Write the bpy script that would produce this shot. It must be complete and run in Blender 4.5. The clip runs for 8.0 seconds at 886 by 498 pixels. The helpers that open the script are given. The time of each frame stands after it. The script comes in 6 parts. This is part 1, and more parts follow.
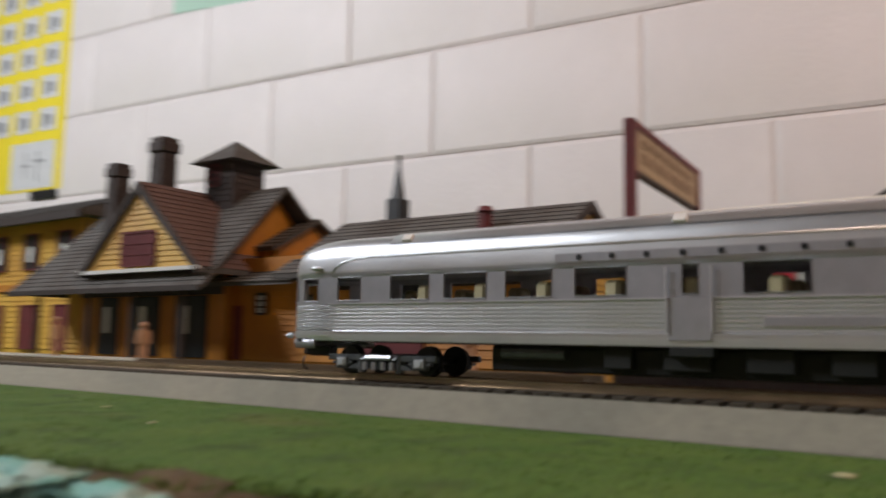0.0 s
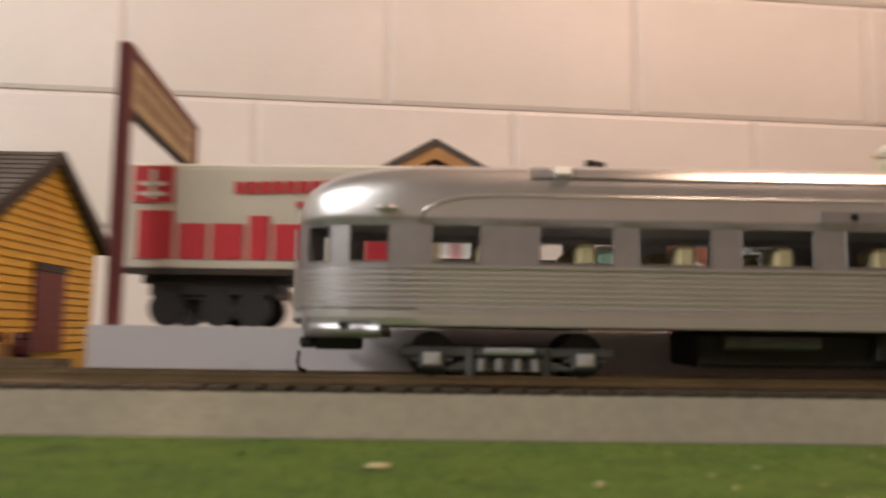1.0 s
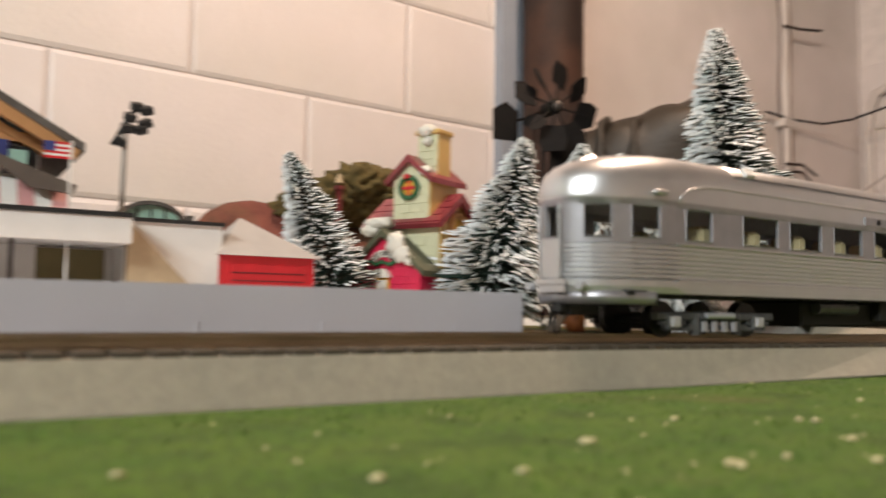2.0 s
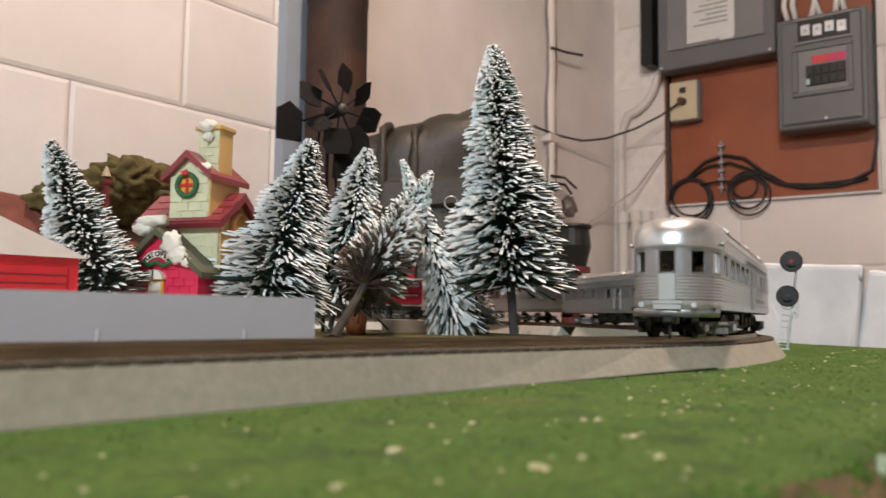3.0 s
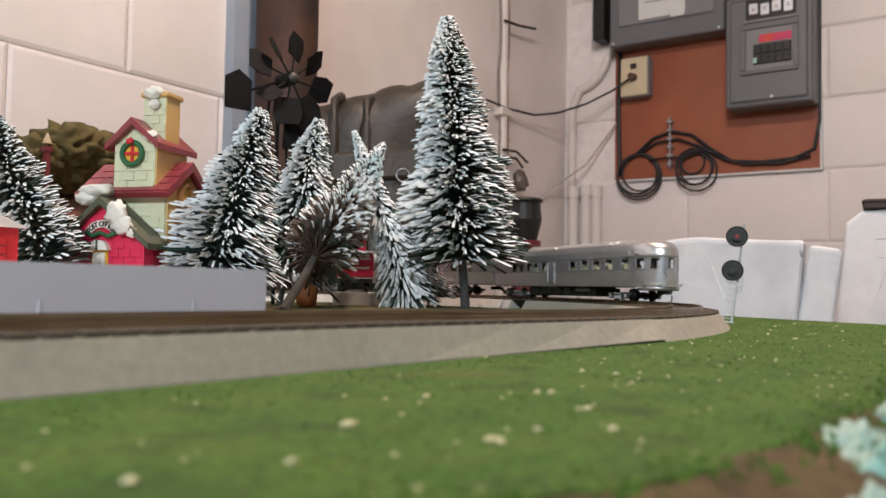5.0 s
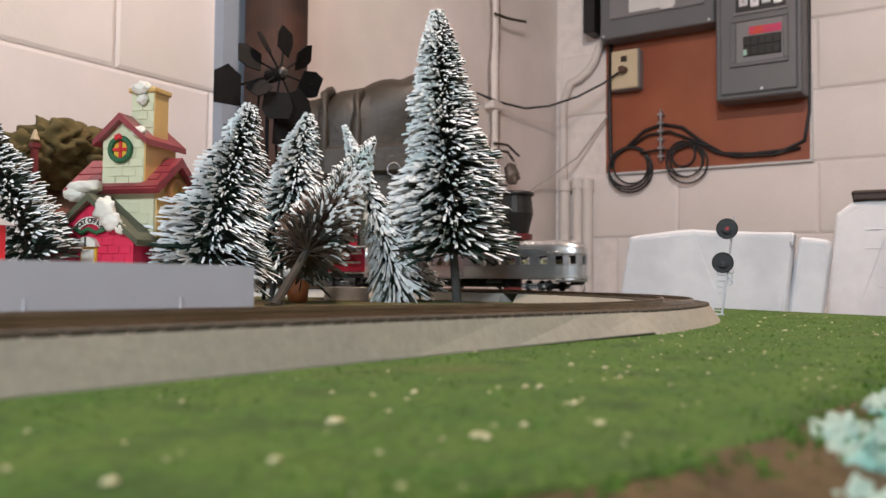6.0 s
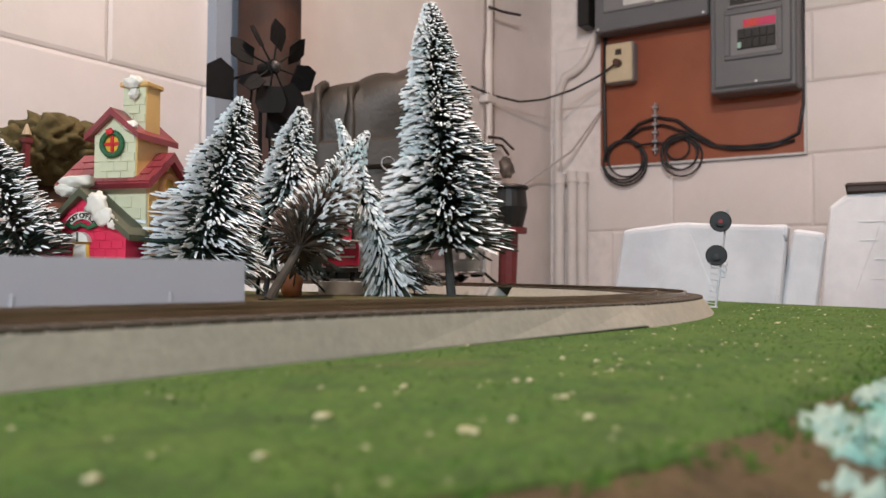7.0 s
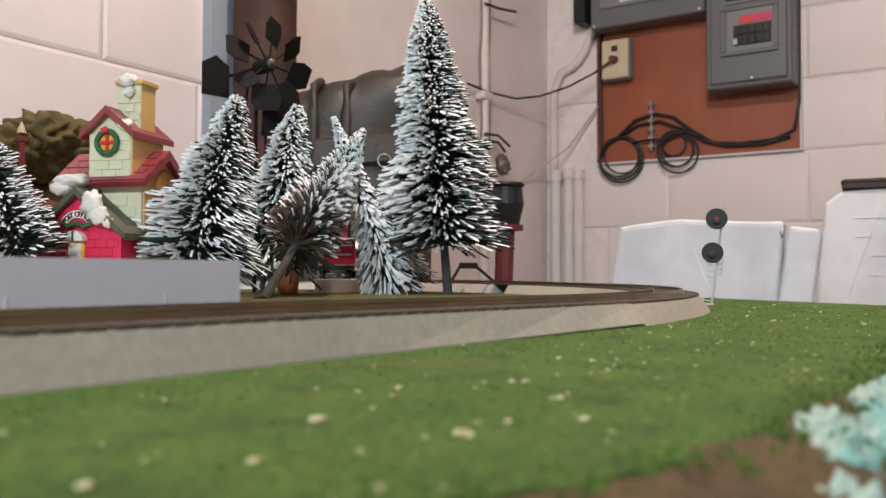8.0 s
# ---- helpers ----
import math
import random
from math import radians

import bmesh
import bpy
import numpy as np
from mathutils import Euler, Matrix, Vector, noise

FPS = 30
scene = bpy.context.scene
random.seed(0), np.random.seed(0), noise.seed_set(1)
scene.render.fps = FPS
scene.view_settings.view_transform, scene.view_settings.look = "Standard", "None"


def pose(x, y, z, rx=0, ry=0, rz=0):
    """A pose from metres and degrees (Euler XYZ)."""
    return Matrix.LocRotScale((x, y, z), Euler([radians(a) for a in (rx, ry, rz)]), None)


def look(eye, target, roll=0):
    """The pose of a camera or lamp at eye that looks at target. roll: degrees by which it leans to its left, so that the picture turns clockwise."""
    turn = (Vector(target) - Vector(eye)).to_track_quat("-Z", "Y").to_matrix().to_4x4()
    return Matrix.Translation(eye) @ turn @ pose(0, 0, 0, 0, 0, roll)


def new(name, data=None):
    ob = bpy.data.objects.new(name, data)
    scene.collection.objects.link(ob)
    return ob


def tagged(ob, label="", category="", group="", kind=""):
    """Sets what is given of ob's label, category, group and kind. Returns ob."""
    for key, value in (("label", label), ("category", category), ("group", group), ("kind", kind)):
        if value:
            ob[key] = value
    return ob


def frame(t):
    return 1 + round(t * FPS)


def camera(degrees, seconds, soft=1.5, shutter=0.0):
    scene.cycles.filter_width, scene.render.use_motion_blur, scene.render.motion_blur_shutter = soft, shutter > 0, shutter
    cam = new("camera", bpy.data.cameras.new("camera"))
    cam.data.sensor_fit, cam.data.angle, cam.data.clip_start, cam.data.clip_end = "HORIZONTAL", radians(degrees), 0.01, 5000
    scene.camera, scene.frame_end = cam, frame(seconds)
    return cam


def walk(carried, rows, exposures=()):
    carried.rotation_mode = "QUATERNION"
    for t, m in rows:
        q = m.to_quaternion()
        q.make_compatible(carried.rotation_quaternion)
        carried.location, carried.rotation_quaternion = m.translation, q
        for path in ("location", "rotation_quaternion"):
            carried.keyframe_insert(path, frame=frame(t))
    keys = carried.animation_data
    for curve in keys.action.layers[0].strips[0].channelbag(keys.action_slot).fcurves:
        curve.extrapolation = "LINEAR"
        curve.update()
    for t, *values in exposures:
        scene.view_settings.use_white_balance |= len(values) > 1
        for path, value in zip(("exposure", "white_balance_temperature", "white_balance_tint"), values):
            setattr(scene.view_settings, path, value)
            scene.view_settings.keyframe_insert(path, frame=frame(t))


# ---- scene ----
cam = camera(56.6, 8.0, soft=1.5, shutter=0.5)
# a slightly open iris focused on the middle distance
cam.data.dof.use_dof = True
cam.data.dof.focus_distance, cam.data.dof.aperture_fstop = 0.55, 21.0
# t, x, y, z, yaw, pitch, lean
PATH = [
    (0.0, 0.0084, -0.0821, 0.0266, 29.79, 6.52, 1.04), (0.2, 0.0058, -0.0722, 0.0306, 23.37, 6.05, 0.9),
    (0.4, 0.0035, -0.0648, 0.0282, 16.49, 5.85, 1.04), (0.5, 0.0016, -0.0631, 0.0275, 12.78, 5.73, 0.88),
    (0.7, -0.0048, -0.046, 0.0289, 5.33, 5.61, 0.87), (1.0, -0.0115, -0.0401, 0.0251, -6.33, 5.71, 0.78),
    (1.2, -0.0118, -0.0261, 0.0259, -14.02, 5.2, 0.92), (1.4, -0.0074, -0.0218, 0.0213, -20.71, 4.75, 0.64),
    (1.5, -0.0051, -0.0214, 0.0182, -23.79, 4.49, 0.94), (1.7, -0.0057, -0.0185, 0.0163, -29.61, 4.26, 0.83),
    (2.0, 0.0008, -0.0065, 0.0202, -37.14, 4.21, 0.83), (2.2, -0.002, -0.0032, 0.0204, -41.69, 4.5, 0.81),
    (2.5, -0.0015, -0.0018, 0.0208, -47.3, 4.7, 0.78), (2.9, -0.001, -0.0011, 0.0212, -51.9, 4.6, 0.75),
    (3.3, -0.0008, -0.0009, 0.0213, -53.94, 4.45, 0.74), (3.5, -0.001, -0.0008, 0.0214, -54.54, 4.39, 0.76),
    (4.0, -0.0003, -0.0007, 0.0214, -55.29, 4.22, 0.92), (4.5, 0.0, 0.0, 0.0212, -55.66, 3.72, 1.02),
    (5.0, 0.0, 0.0007, 0.0211, -56.02, 2.73, 0.96), (5.2, 0.0003, 0.0006, 0.0211, -56.1, 2.49, 0.89),
    (5.8, 0.001, 0.0003, 0.0213, -56.45, 2.32, 0.62), (6.5, 0.0016, -0.0001, 0.0215, -56.76, 2.24, 0.39),
    (7.0, 0.0025, -0.0003, 0.0214, -56.86, 1.89, 0.3), (7.5, 0.0032, -0.0001, 0.0218, -56.95, 1.74, 0.25),
    (8.0, 0.003, -0.0003, 0.0222, -57.09, 1.67, 0.16)]
walk(cam, [(t, pose(x, y, z, 90 + p, -r, w)) for t, x, y, z, w, p, r in PATH],
     exposures=[(0.0, -0.4, 6700, 17), (0.5, -0.52, 7900, 22), (1.0, -0.15, 8000, 20), (1.5, 0.06, 7800, 18), (2.0, 0.22, 7300, 13), (3.3, 0.22, 6550, 10), (5.0, 0.24, 6350, 11), (8.0, 0.27, 6300, 12)])

# ---- world and lamps ----
world = bpy.data.worlds.new("world")
scene.world = world
world.use_nodes = True
world.node_tree.nodes["Background"].inputs[0].default_value = (0.6, 0.65, 0.75, 1)
world.node_tree.nodes["Background"].inputs[1].default_value = 0.015


def area_lamp(name, place, target, size, size_y, watts, colour):
    lamp = bpy.data.lights.new(name, "AREA")
    lamp.shape, lamp.size, lamp.size_y, lamp.energy, lamp.color = "RECTANGLE", size, size_y, watts, colour
    ob = new(name, lamp)
    ob.matrix_world = look(place, target)
    return ob


area_lamp("fluorescent_light", (-1.85, -0.55, 1.34), (-0.9, 0.45, 0), 1.2, 0.3, 80, (0.84, 0.94, 1.0))
bulb = bpy.data.lights.new("ceiling_bulb", "POINT")
bulb.energy, bulb.color, bulb.shadow_soft_size = 54, (1.0, 0.8, 0.67), 0.05
new("ceiling_bulb", bulb).location = (0.7, 0.2, 1.32)

# ---- materials ----


def mat(name, colour, rough=0.6, metal=0.0, var=0.12, scale=40.0, bump=0.0, bump_scale=None, second=None, mix_scale=8.0, edge=(0.45, 0.6), spread=0.0, coat=0.0, ramp_axis=None):
    """A surface with variation at two scales, an optional second colour in patches, and relief."""
    m = bpy.data.materials.new(name)
    m.use_nodes = True
    nt = m.node_tree
    b = nt.nodes["Principled BSDF"]
    b.inputs["Roughness"].default_value, b.inputs["Metallic"].default_value = rough, metal
    b.inputs["Coat Weight"].default_value = coat
    co = nt.nodes.new("ShaderNodeTexCoord")

    def tex(s, detail=5.0):
        n = nt.nodes.new("ShaderNodeTexNoise")
        n.inputs["Scale"].default_value, n.inputs["Detail"].default_value = s, detail
        nt.links.new(co.outputs["Object"], n.inputs["Vector"])
        return n

    def mixc(kind, f, a, c):
        n = nt.nodes.new("ShaderNodeMix")
        n.data_type, n.blend_type = "RGBA", kind
        for i, v in ((0, f), (6, a), (7, c)):
            if hasattr(v, "is_linked"):
                nt.links.new(v, n.inputs[i])
            else:
                n.inputs[i].default_value = (*v, 1) if isinstance(v, tuple) else v
        return n.outputs[2]

    base = colour
    if second:
        t = tex(mix_scale)
        r = nt.nodes.new("ShaderNodeMapRange")
        r.inputs["From Min"].default_value, r.inputs["From Max"].default_value = edge
        nt.links.new(t.outputs["Fac"], r.inputs["Value"])
        base = mixc("MIX", r.outputs[0], colour, second)
    fine = tex(scale)
    r = nt.nodes.new("ShaderNodeMapRange")
    r.inputs["From Min"].default_value, r.inputs["From Max"].default_value = 0.25, 0.75
    r.inputs["To Min"].default_value, r.inputs["To Max"].default_value = 1 - var, 1 + var
    nt.links.new(fine.outputs["Fac"], r.inputs["Value"])
    out = mixc("MULTIPLY", 1.0, base, r.outputs[0])
    if spread:
        info = nt.nodes.new("ShaderNodeObjectInfo")
        r2 = nt.nodes.new("ShaderNodeMapRange")
        r2.inputs["To Min"].default_value, r2.inputs["To Max"].default_value = 1 - spread, 1 + spread
        nt.links.new(info.outputs["Random"], r2.inputs["Value"])
        out = mixc("MULTIPLY", 1.0, out, r2.outputs[0])
    nt.links.new(out, b.inputs["Base Color"])
    rr = nt.nodes.new("ShaderNodeMapRange")
    rr.inputs["To Min"].default_value, rr.inputs["To Max"].default_value = max(rough - 0.08, 0.02), min(rough + 0.08, 1)
    nt.links.new(tex(scale * 0.3).outputs["Fac"], rr.inputs["Value"])
    nt.links.new(rr.outputs[0], b.inputs["Roughness"])
    if bump:
        n = nt.nodes.new("ShaderNodeBump")
        n.inputs["Strength"].default_value, n.inputs["Distance"].default_value = 1.0, bump
        nt.links.new(tex(bump_scale or scale * 2).outputs["Fac"], n.inputs["Height"])
        nt.links.new(n.outputs[0], b.inputs["Normal"])
    return m


def glow(name, colour, strength):
    m = mat(name, colour, 0.5)
    b = m.node_tree.nodes["Principled BSDF"]
    b.inputs["Emission Color"].default_value, b.inputs["Emission Strength"].default_value = (*colour, 1), strength
    return m


BLOCK = mat("painted_block", (0.77, 0.71, 0.695), 0.5, var=0.05, scale=9, bump=0.0005, bump_scale=120, second=(0.7, 0.65, 0.62), mix_scale=2.5, spread=0.02)
MORTAR = mat("painted_mortar", (0.78, 0.72, 0.7), 0.7, var=0.1, scale=30)
# warm pale tone for the unseen walls, chosen for the light they reflect
PLAIN = mat("pale_bounce_paint", (0.64, 0.57, 0.51), 0.8, var=0.05, scale=3)
# dark ceiling tone that keeps fill light low and shadows deep
CEIL = mat("dark_brown_ceiling", (0.22, 0.16, 0.11), 0.9, var=0.05, scale=3)
FLOOR = mat("concrete_floor", (0.28, 0.27, 0.26), 0.8, var=0.15, scale=6)
GRASS = mat("grass_mat", (0.045, 0.112, 0.007), 0.95, var=0.45, scale=420, bump=0.0025, bump_scale=380, second=(0.082, 0.142, 0.014), mix_scale=48, edge=(0.3, 0.75))


def worn_patches(m, colour, scale, edge, stretch=1.0):
    """Bare brownish patches laid over a surface's own colour."""
    nt = m.node_tree
    b = nt.nodes["Principled BSDF"]
    was = b.inputs["Base Color"].links[0].from_socket
    co, mp = nt.nodes.new("ShaderNodeTexCoord"), nt.nodes.new("ShaderNodeMapping")
    mp.inputs["Scale"].default_value = (1, stretch, 1)
    t, r, x = nt.nodes.new("ShaderNodeTexNoise"), nt.nodes.new("ShaderNodeMapRange"), nt.nodes.new("ShaderNodeMix")
    t.inputs["Scale"].default_value, t.inputs["Detail"].default_value = scale, 7
    r.inputs["From Min"].default_value, r.inputs["From Max"].default_value = edge
    x.data_type = "RGBA"
    x.inputs[7].default_value = (*colour, 1)
    nt.links.new(co.outputs["Object"], mp.inputs["Vector"])
    nt.links.new(mp.outputs[0], t.inputs["Vector"])
    nt.links.new(t.outputs["Fac"], r.inputs["Value"])
    nt.links.new(r.outputs[0], x.inputs[0])
    nt.links.new(was, x.inputs[6])
    nt.links.new(x.outputs[2], b.inputs["Base Color"])


worn_patches(GRASS, (0.03, 0.066, 0.006), 60, (0.52, 0.75))
worn_patches(GRASS, (0.12, 0.1, 0.03), 13, (0.6, 0.8))
TUFT = mat("grass_fibre", (0.055, 0.12, 0.009), 0.95, var=0.4, scale=300, second=(0.085, 0.14, 0.018), mix_scale=60)
EDGE = mat("rocky_edge", (0.075, 0.046, 0.016), 0.9, var=0.55, scale=75, bump=0.004, bump_scale=80, second=(0.42, 0.66, 0.6), mix_scale=24, edge=(0.58, 0.66))
WOOD = mat("bench_wood", (0.3, 0.2, 0.11), 0.7, var=0.2, scale=20)
BED = mat("grey_roadbed", (0.4, 0.355, 0.285), 0.85, var=0.1, scale=300, bump=0.0002, bump_scale=600, second=(0.335, 0.305, 0.25), mix_scale=14)
BEDW = mat("pale_roadbed", (0.56, 0.54, 0.51), 0.8, var=0.1, scale=120)
TIE = mat("brown_tie", (0.062, 0.046, 0.03), 0.8, var=0.25, scale=150)
RAIL = mat("nickel_rail", (0.34, 0.27, 0.19), 0.33, metal=1.0, var=0.2, scale=60)
PLAT = mat("white_foam_board", (0.56, 0.55, 0.59), 0.6, var=0.04, scale=30, bump=0.0003, bump_scale=90)
SILVER = mat("silver_paint", (0.66, 0.67, 0.69), 0.36, metal=0.88, var=0.04, scale=120)
SILVERD = mat("dull_silver", (0.42, 0.42, 0.45), 0.4, metal=0.8, var=0.08, scale=200)
TRUCK = mat("grey_truck_casting", (0.09, 0.095, 0.1), 0.4, metal=0.4, var=0.3, scale=220)
BLACK = mat("black_plastic", (0.009, 0.009, 0.009), 0.5, var=0.3, scale=120)
UNDER = mat("underframe", (0.009, 0.009, 0.007), 0.75, var=0.25, scale=120)
SEAT = mat("cream_interior", (0.5, 0.42, 0.24), 0.7, var=0.1, scale=60)
DARKIN = mat("dark_interior", (0.05, 0.045, 0.05), 0.8, var=0.2, scale=60)
YELLOW = mat("yellow_clapboard", (0.58, 0.32, 0.035), 0.55, var=0.12, scale=90, second=(0.5, 0.25, 0.025), mix_scale=12)
ORANGE = mat("ochre_clapboard", (0.5, 0.19, 0.012), 0.55, var=0.12, scale=90, second=(0.4, 0.14, 0.012), mix_scale=14)
SHINGLE = mat("grey_shingle", (0.095, 0.085, 0.076), 0.9, var=0.25, scale=200, bump=0.0003, bump_scale=500, second=(0.065, 0.053, 0.045), mix_scale=18)
MAROON = mat("maroon_paint", (0.13, 0.018, 0.02), 0.5, var=0.15, scale=90)
BRICKD = mat("dark_chimney_brick", (0.045, 0.03, 0.025), 0.8, var=0.3, scale=200, bump=0.0004, bump_scale=300)
# also colours the dark bands that stand for shade below the eaves
BROWN = mat("dark_brown_trim_and_shade", (0.03, 0.017, 0.012), 0.6, var=0.2, scale=100)
TAN = mat("tan_board", (0.42, 0.32, 0.2), 0.7, var=0.15, scale=120)
SIGNINK = mat("faded_brown_ink", (0.27, 0.19, 0.12), 0.7, var=0.15, scale=120)
WHITE = mat("white_paint", (0.72, 0.7, 0.66), 0.6, var=0.05, scale=60)
CREAM = mat("cream_trailer", (0.72, 0.68, 0.59), 0.55, var=0.06, scale=50)
REDP = mat("red_lettering", (0.6, 0.03, 0.045), 0.5, var=0.08, scale=80)
REDB = mat("red_siding", (0.58, 0.018, 0.025), 0.5, var=0.12, scale=80)
SKIN = mat("pale_plaster", (0.55, 0.3, 0.17), 0.6, var=0.1, scale=200)
GREYR = mat("grey_roof_sheet", (0.38, 0.36, 0.34), 0.7, var=0.08, scale=60)
BLUEG = mat("blue_glazing", (0.16, 0.3, 0.38), 0.25, var=0.1, scale=60)
ORWOOD = mat("orange_timber", (0.5, 0.25, 0.1), 0.6, var=0.15, scale=60)
MINT = mat("mint_glazing", (0.33, 0.55, 0.46), 0.4, var=0.1, scale=60)
TWIG = mat("dark_green_bristle", (0.016, 0.044, 0.032), 0.8, var=0.35, scale=150, second=(0.03, 0.028, 0.018), mix_scale=25)
SNOW = mat("snow_flock", (0.8, 0.84, 0.85), 0.85, var=0.12, scale=200, second=(0.55, 0.72, 0.74), mix_scale=22, edge=(0.5, 0.75))
TRUNK = mat("grey_trunk", (0.06, 0.06, 0.055), 0.8, var=0.25, scale=100)
POWALL = mat("pale_green_ceramic", (0.6, 0.61, 0.42), 0.4, var=0.08, scale=60, coat=0.2)
# warm lamp light on the right-hand faces, put into an ochre colour
POSIDE = mat("warm_lit_ceramic", (0.62, 0.4, 0.14), 0.4, var=0.1, scale=60, coat=0.2)
POROOF = mat("maroon_ceramic_roof", (0.24, 0.035, 0.045), 0.4, var=0.18, scale=70, coat=0.2)
POPINK = mat("crimson_ceramic_brick", (0.6, 0.025, 0.075), 0.4, var=0.1, scale=70, coat=0.2)
POGREEN = mat("olive_ceramic_roof", (0.08, 0.085, 0.05), 0.5, var=0.2, scale=70)
CSNOW = mat("ceramic_snow", (0.72, 0.7, 0.62), 0.5, var=0.08, scale=100, bump=0.0006, bump_scale=200)
WREATH = mat("wreath_green", (0.02, 0.11, 0.04), 0.6, var=0.4, scale=400, bump=0.0006, bump_scale=500)
GOLD = mat("gold_window", (0.65, 0.38, 0.04), 0.4, var=0.1, scale=100)
HILL = mat("red_brown_hill", (0.17, 0.05, 0.035), 0.9, var=0.3, scale=60, bump=0.003, bump_scale=60, second=(0.1, 0.065, 0.03), mix_scale=9)
OLIVE = mat("olive_foliage", (0.1, 0.072, 0.022), 0.95, var=0.35, scale=90)
RUST = mat("rusty_pipe", (0.06, 0.026, 0.016), 0.7, metal=0.2, var=0.3, scale=14, bump=0.001, bump_scale=60, second=(0.03, 0.016, 0.012), mix_scale=6)
BLUEPAINT = mat("blue_grey_surface", (0.3, 0.34, 0.4), 0.6, var=0.06, scale=10)
METALB = mat("black_sheet_metal", (0.007, 0.006, 0.006), 0.75, metal=0.0, var=0.3, scale=60)
METALB.node_tree.nodes["Principled BSDF"].inputs["Specular IOR Level"].default_value = 0.2
BAG = mat("dark_leather", (0.036, 0.029, 0.022), 0.5, var=0.25, scale=14, bump=0.001, bump_scale=120)
BOARD = mat("red_brown_plywood", (0.25, 0.062, 0.025), 0.5, var=0.15, scale=5, second=(0.3, 0.085, 0.035), mix_scale=3)
PANEL = mat("grey_panel_enamel", (0.13, 0.135, 0.145), 0.4, var=0.06, scale=10)
PANELL = mat("light_grey_enamel", (0.2, 0.2, 0.21), 0.4, var=0.06, scale=10)
PAPER = mat("label_paper", (0.62, 0.62, 0.62), 0.7, var=0.06, scale=30)
INK = mat("grey_print", (0.3, 0.3, 0.31), 0.7, var=0.1, scale=50)
CABLE = mat("black_cable", (0.012, 0.012, 0.014), 0.45, var=0.2, scale=30)
IVORY = mat("ivory_box", (0.6, 0.5, 0.34), 0.5, var=0.06, scale=30)
PIPEW = mat("painted_conduit", (0.7, 0.65, 0.62), 0.55, var=0.06, scale=14)
FOAM = mat("packing_foam", (0.62, 0.63, 0.65), 0.75, var=0.04, scale=60, bump=0.0002, bump_scale=220, second=(0.52, 0.53, 0.56), mix_scale=9)
STEEL = mat("bright_ladder_metal", (0.62, 0.64, 0.68), 0.4, metal=0.6, var=0.1, scale=200)
YPOST = mat("yellow_poster", (0.85, 0.68, 0.03), 0.6, var=0.05, scale=10)
GREENP = mat("pale_green_sheet", (0.42, 0.62, 0.5), 0.7, var=0.05, scale=10)
FLAGB = mat("flag_blue", (0.03, 0.04, 0.17), 0.6, var=0.1, scale=60)
CHIP = mat("cream_chip", (0.55, 0.5, 0.3), 0.8, var=0.15, scale=120)
REDLENS = glow("red_lens", (0.25, 0.012, 0.015), 0.05)
TEAL = mat("teal_paint_patch", (0.15, 0.38, 0.32), 0.6, var=0.2, scale=160, bump=0.002, bump_scale=160, second=(0.33, 0.44, 0.37), mix_scale=75)
glass = bpy.data.materials.new("tinted_glazing")
glass.use_nodes = True
_b = glass.node_tree.nodes["Principled BSDF"]
_b.inputs["Base Color"].default_value = (0.8, 0.86, 0.88, 1)
_b.inputs["Transmission Weight"].default_value, _b.inputs["Roughness"].default_value, _b.inputs["IOR"].default_value = 1.0, 0.08, 1.05

# ---- mesh helpers ----


def part(name, bm, material, parent=None, label="", m=None):
    """Links a bmesh as one mesh object under a thing or a part."""
    me = bpy.data.meshes.new(name)
    bm.to_mesh(me)
    bm.free()
    for x in (material if isinstance(material, (list, tuple)) else [material]):
        me.materials.append(x)
    ob = new(name, me)
    if parent:
        ob.parent = parent
    if m is not None:
        ob.matrix_basis = m
    if label:
        tagged(ob, label)
    return ob


def thing(name, m, label, category, group="", kind=""):
    ob = new(name)
    ob.empty_display_size = 0.01
    ob.matrix_basis = m
    return tagged(ob, label, category, group, kind)


def box(bm, x0, x1, y0, y1, z0, z1, bevel=0.0, mi=0):
    r = bmesh.ops.create_cube(bm, size=1.0)
    vs = r["verts"]
    bmesh.ops.transform(bm, matrix=Matrix.LocRotScale(((x0 + x1) / 2, (y0 + y1) / 2, (z0 + z1) / 2), None, (x1 - x0, y1 - y0, z1 - z0)), verts=vs)
    fs = {f for v in vs for f in v.link_faces}
    if bevel:
        es = list({e for v in vs for e in v.link_edges})
        r2 = bmesh.ops.bevel(bm, geom=es, offset=bevel, segments=1, affect="EDGES")
        fs = set(r2["faces"]) | {f for f in fs if f.is_valid}
    for f in fs:
        f.material_index = mi
    return bm


def bx(*a, **k):
    return box(bmesh.new(), *a, **k)


def rod(bm, a, b, r0, r1=None, n=8, mi=0, caps=True):
    a, b = Vector(a), Vector(b)
    r1 = r0 if r1 is None else r1
    q = (b - a).to_track_quat("Z", "Y")
    rings = []
    for p, r in ((a, r0), (b, r1)):
        rings.append([bm.verts.new(p + q @ Vector((r * math.cos(2 * math.pi * k / n), r * math.sin(2 * math.pi * k / n), 0))) for k in range(n)])
    for k in range(n):
        bm.faces.new((rings[0][k], rings[0][(k + 1) % n], rings[1][(k + 1) % n], rings[1][k])).material_index = mi
    if caps:
        bm.faces.new(rings[0][::-1]).material_index = mi
        bm.faces.new(rings[1]).material_index = mi
    return bm


def rd(*a, **k):
    return rod(bmesh.new(), *a, **k)


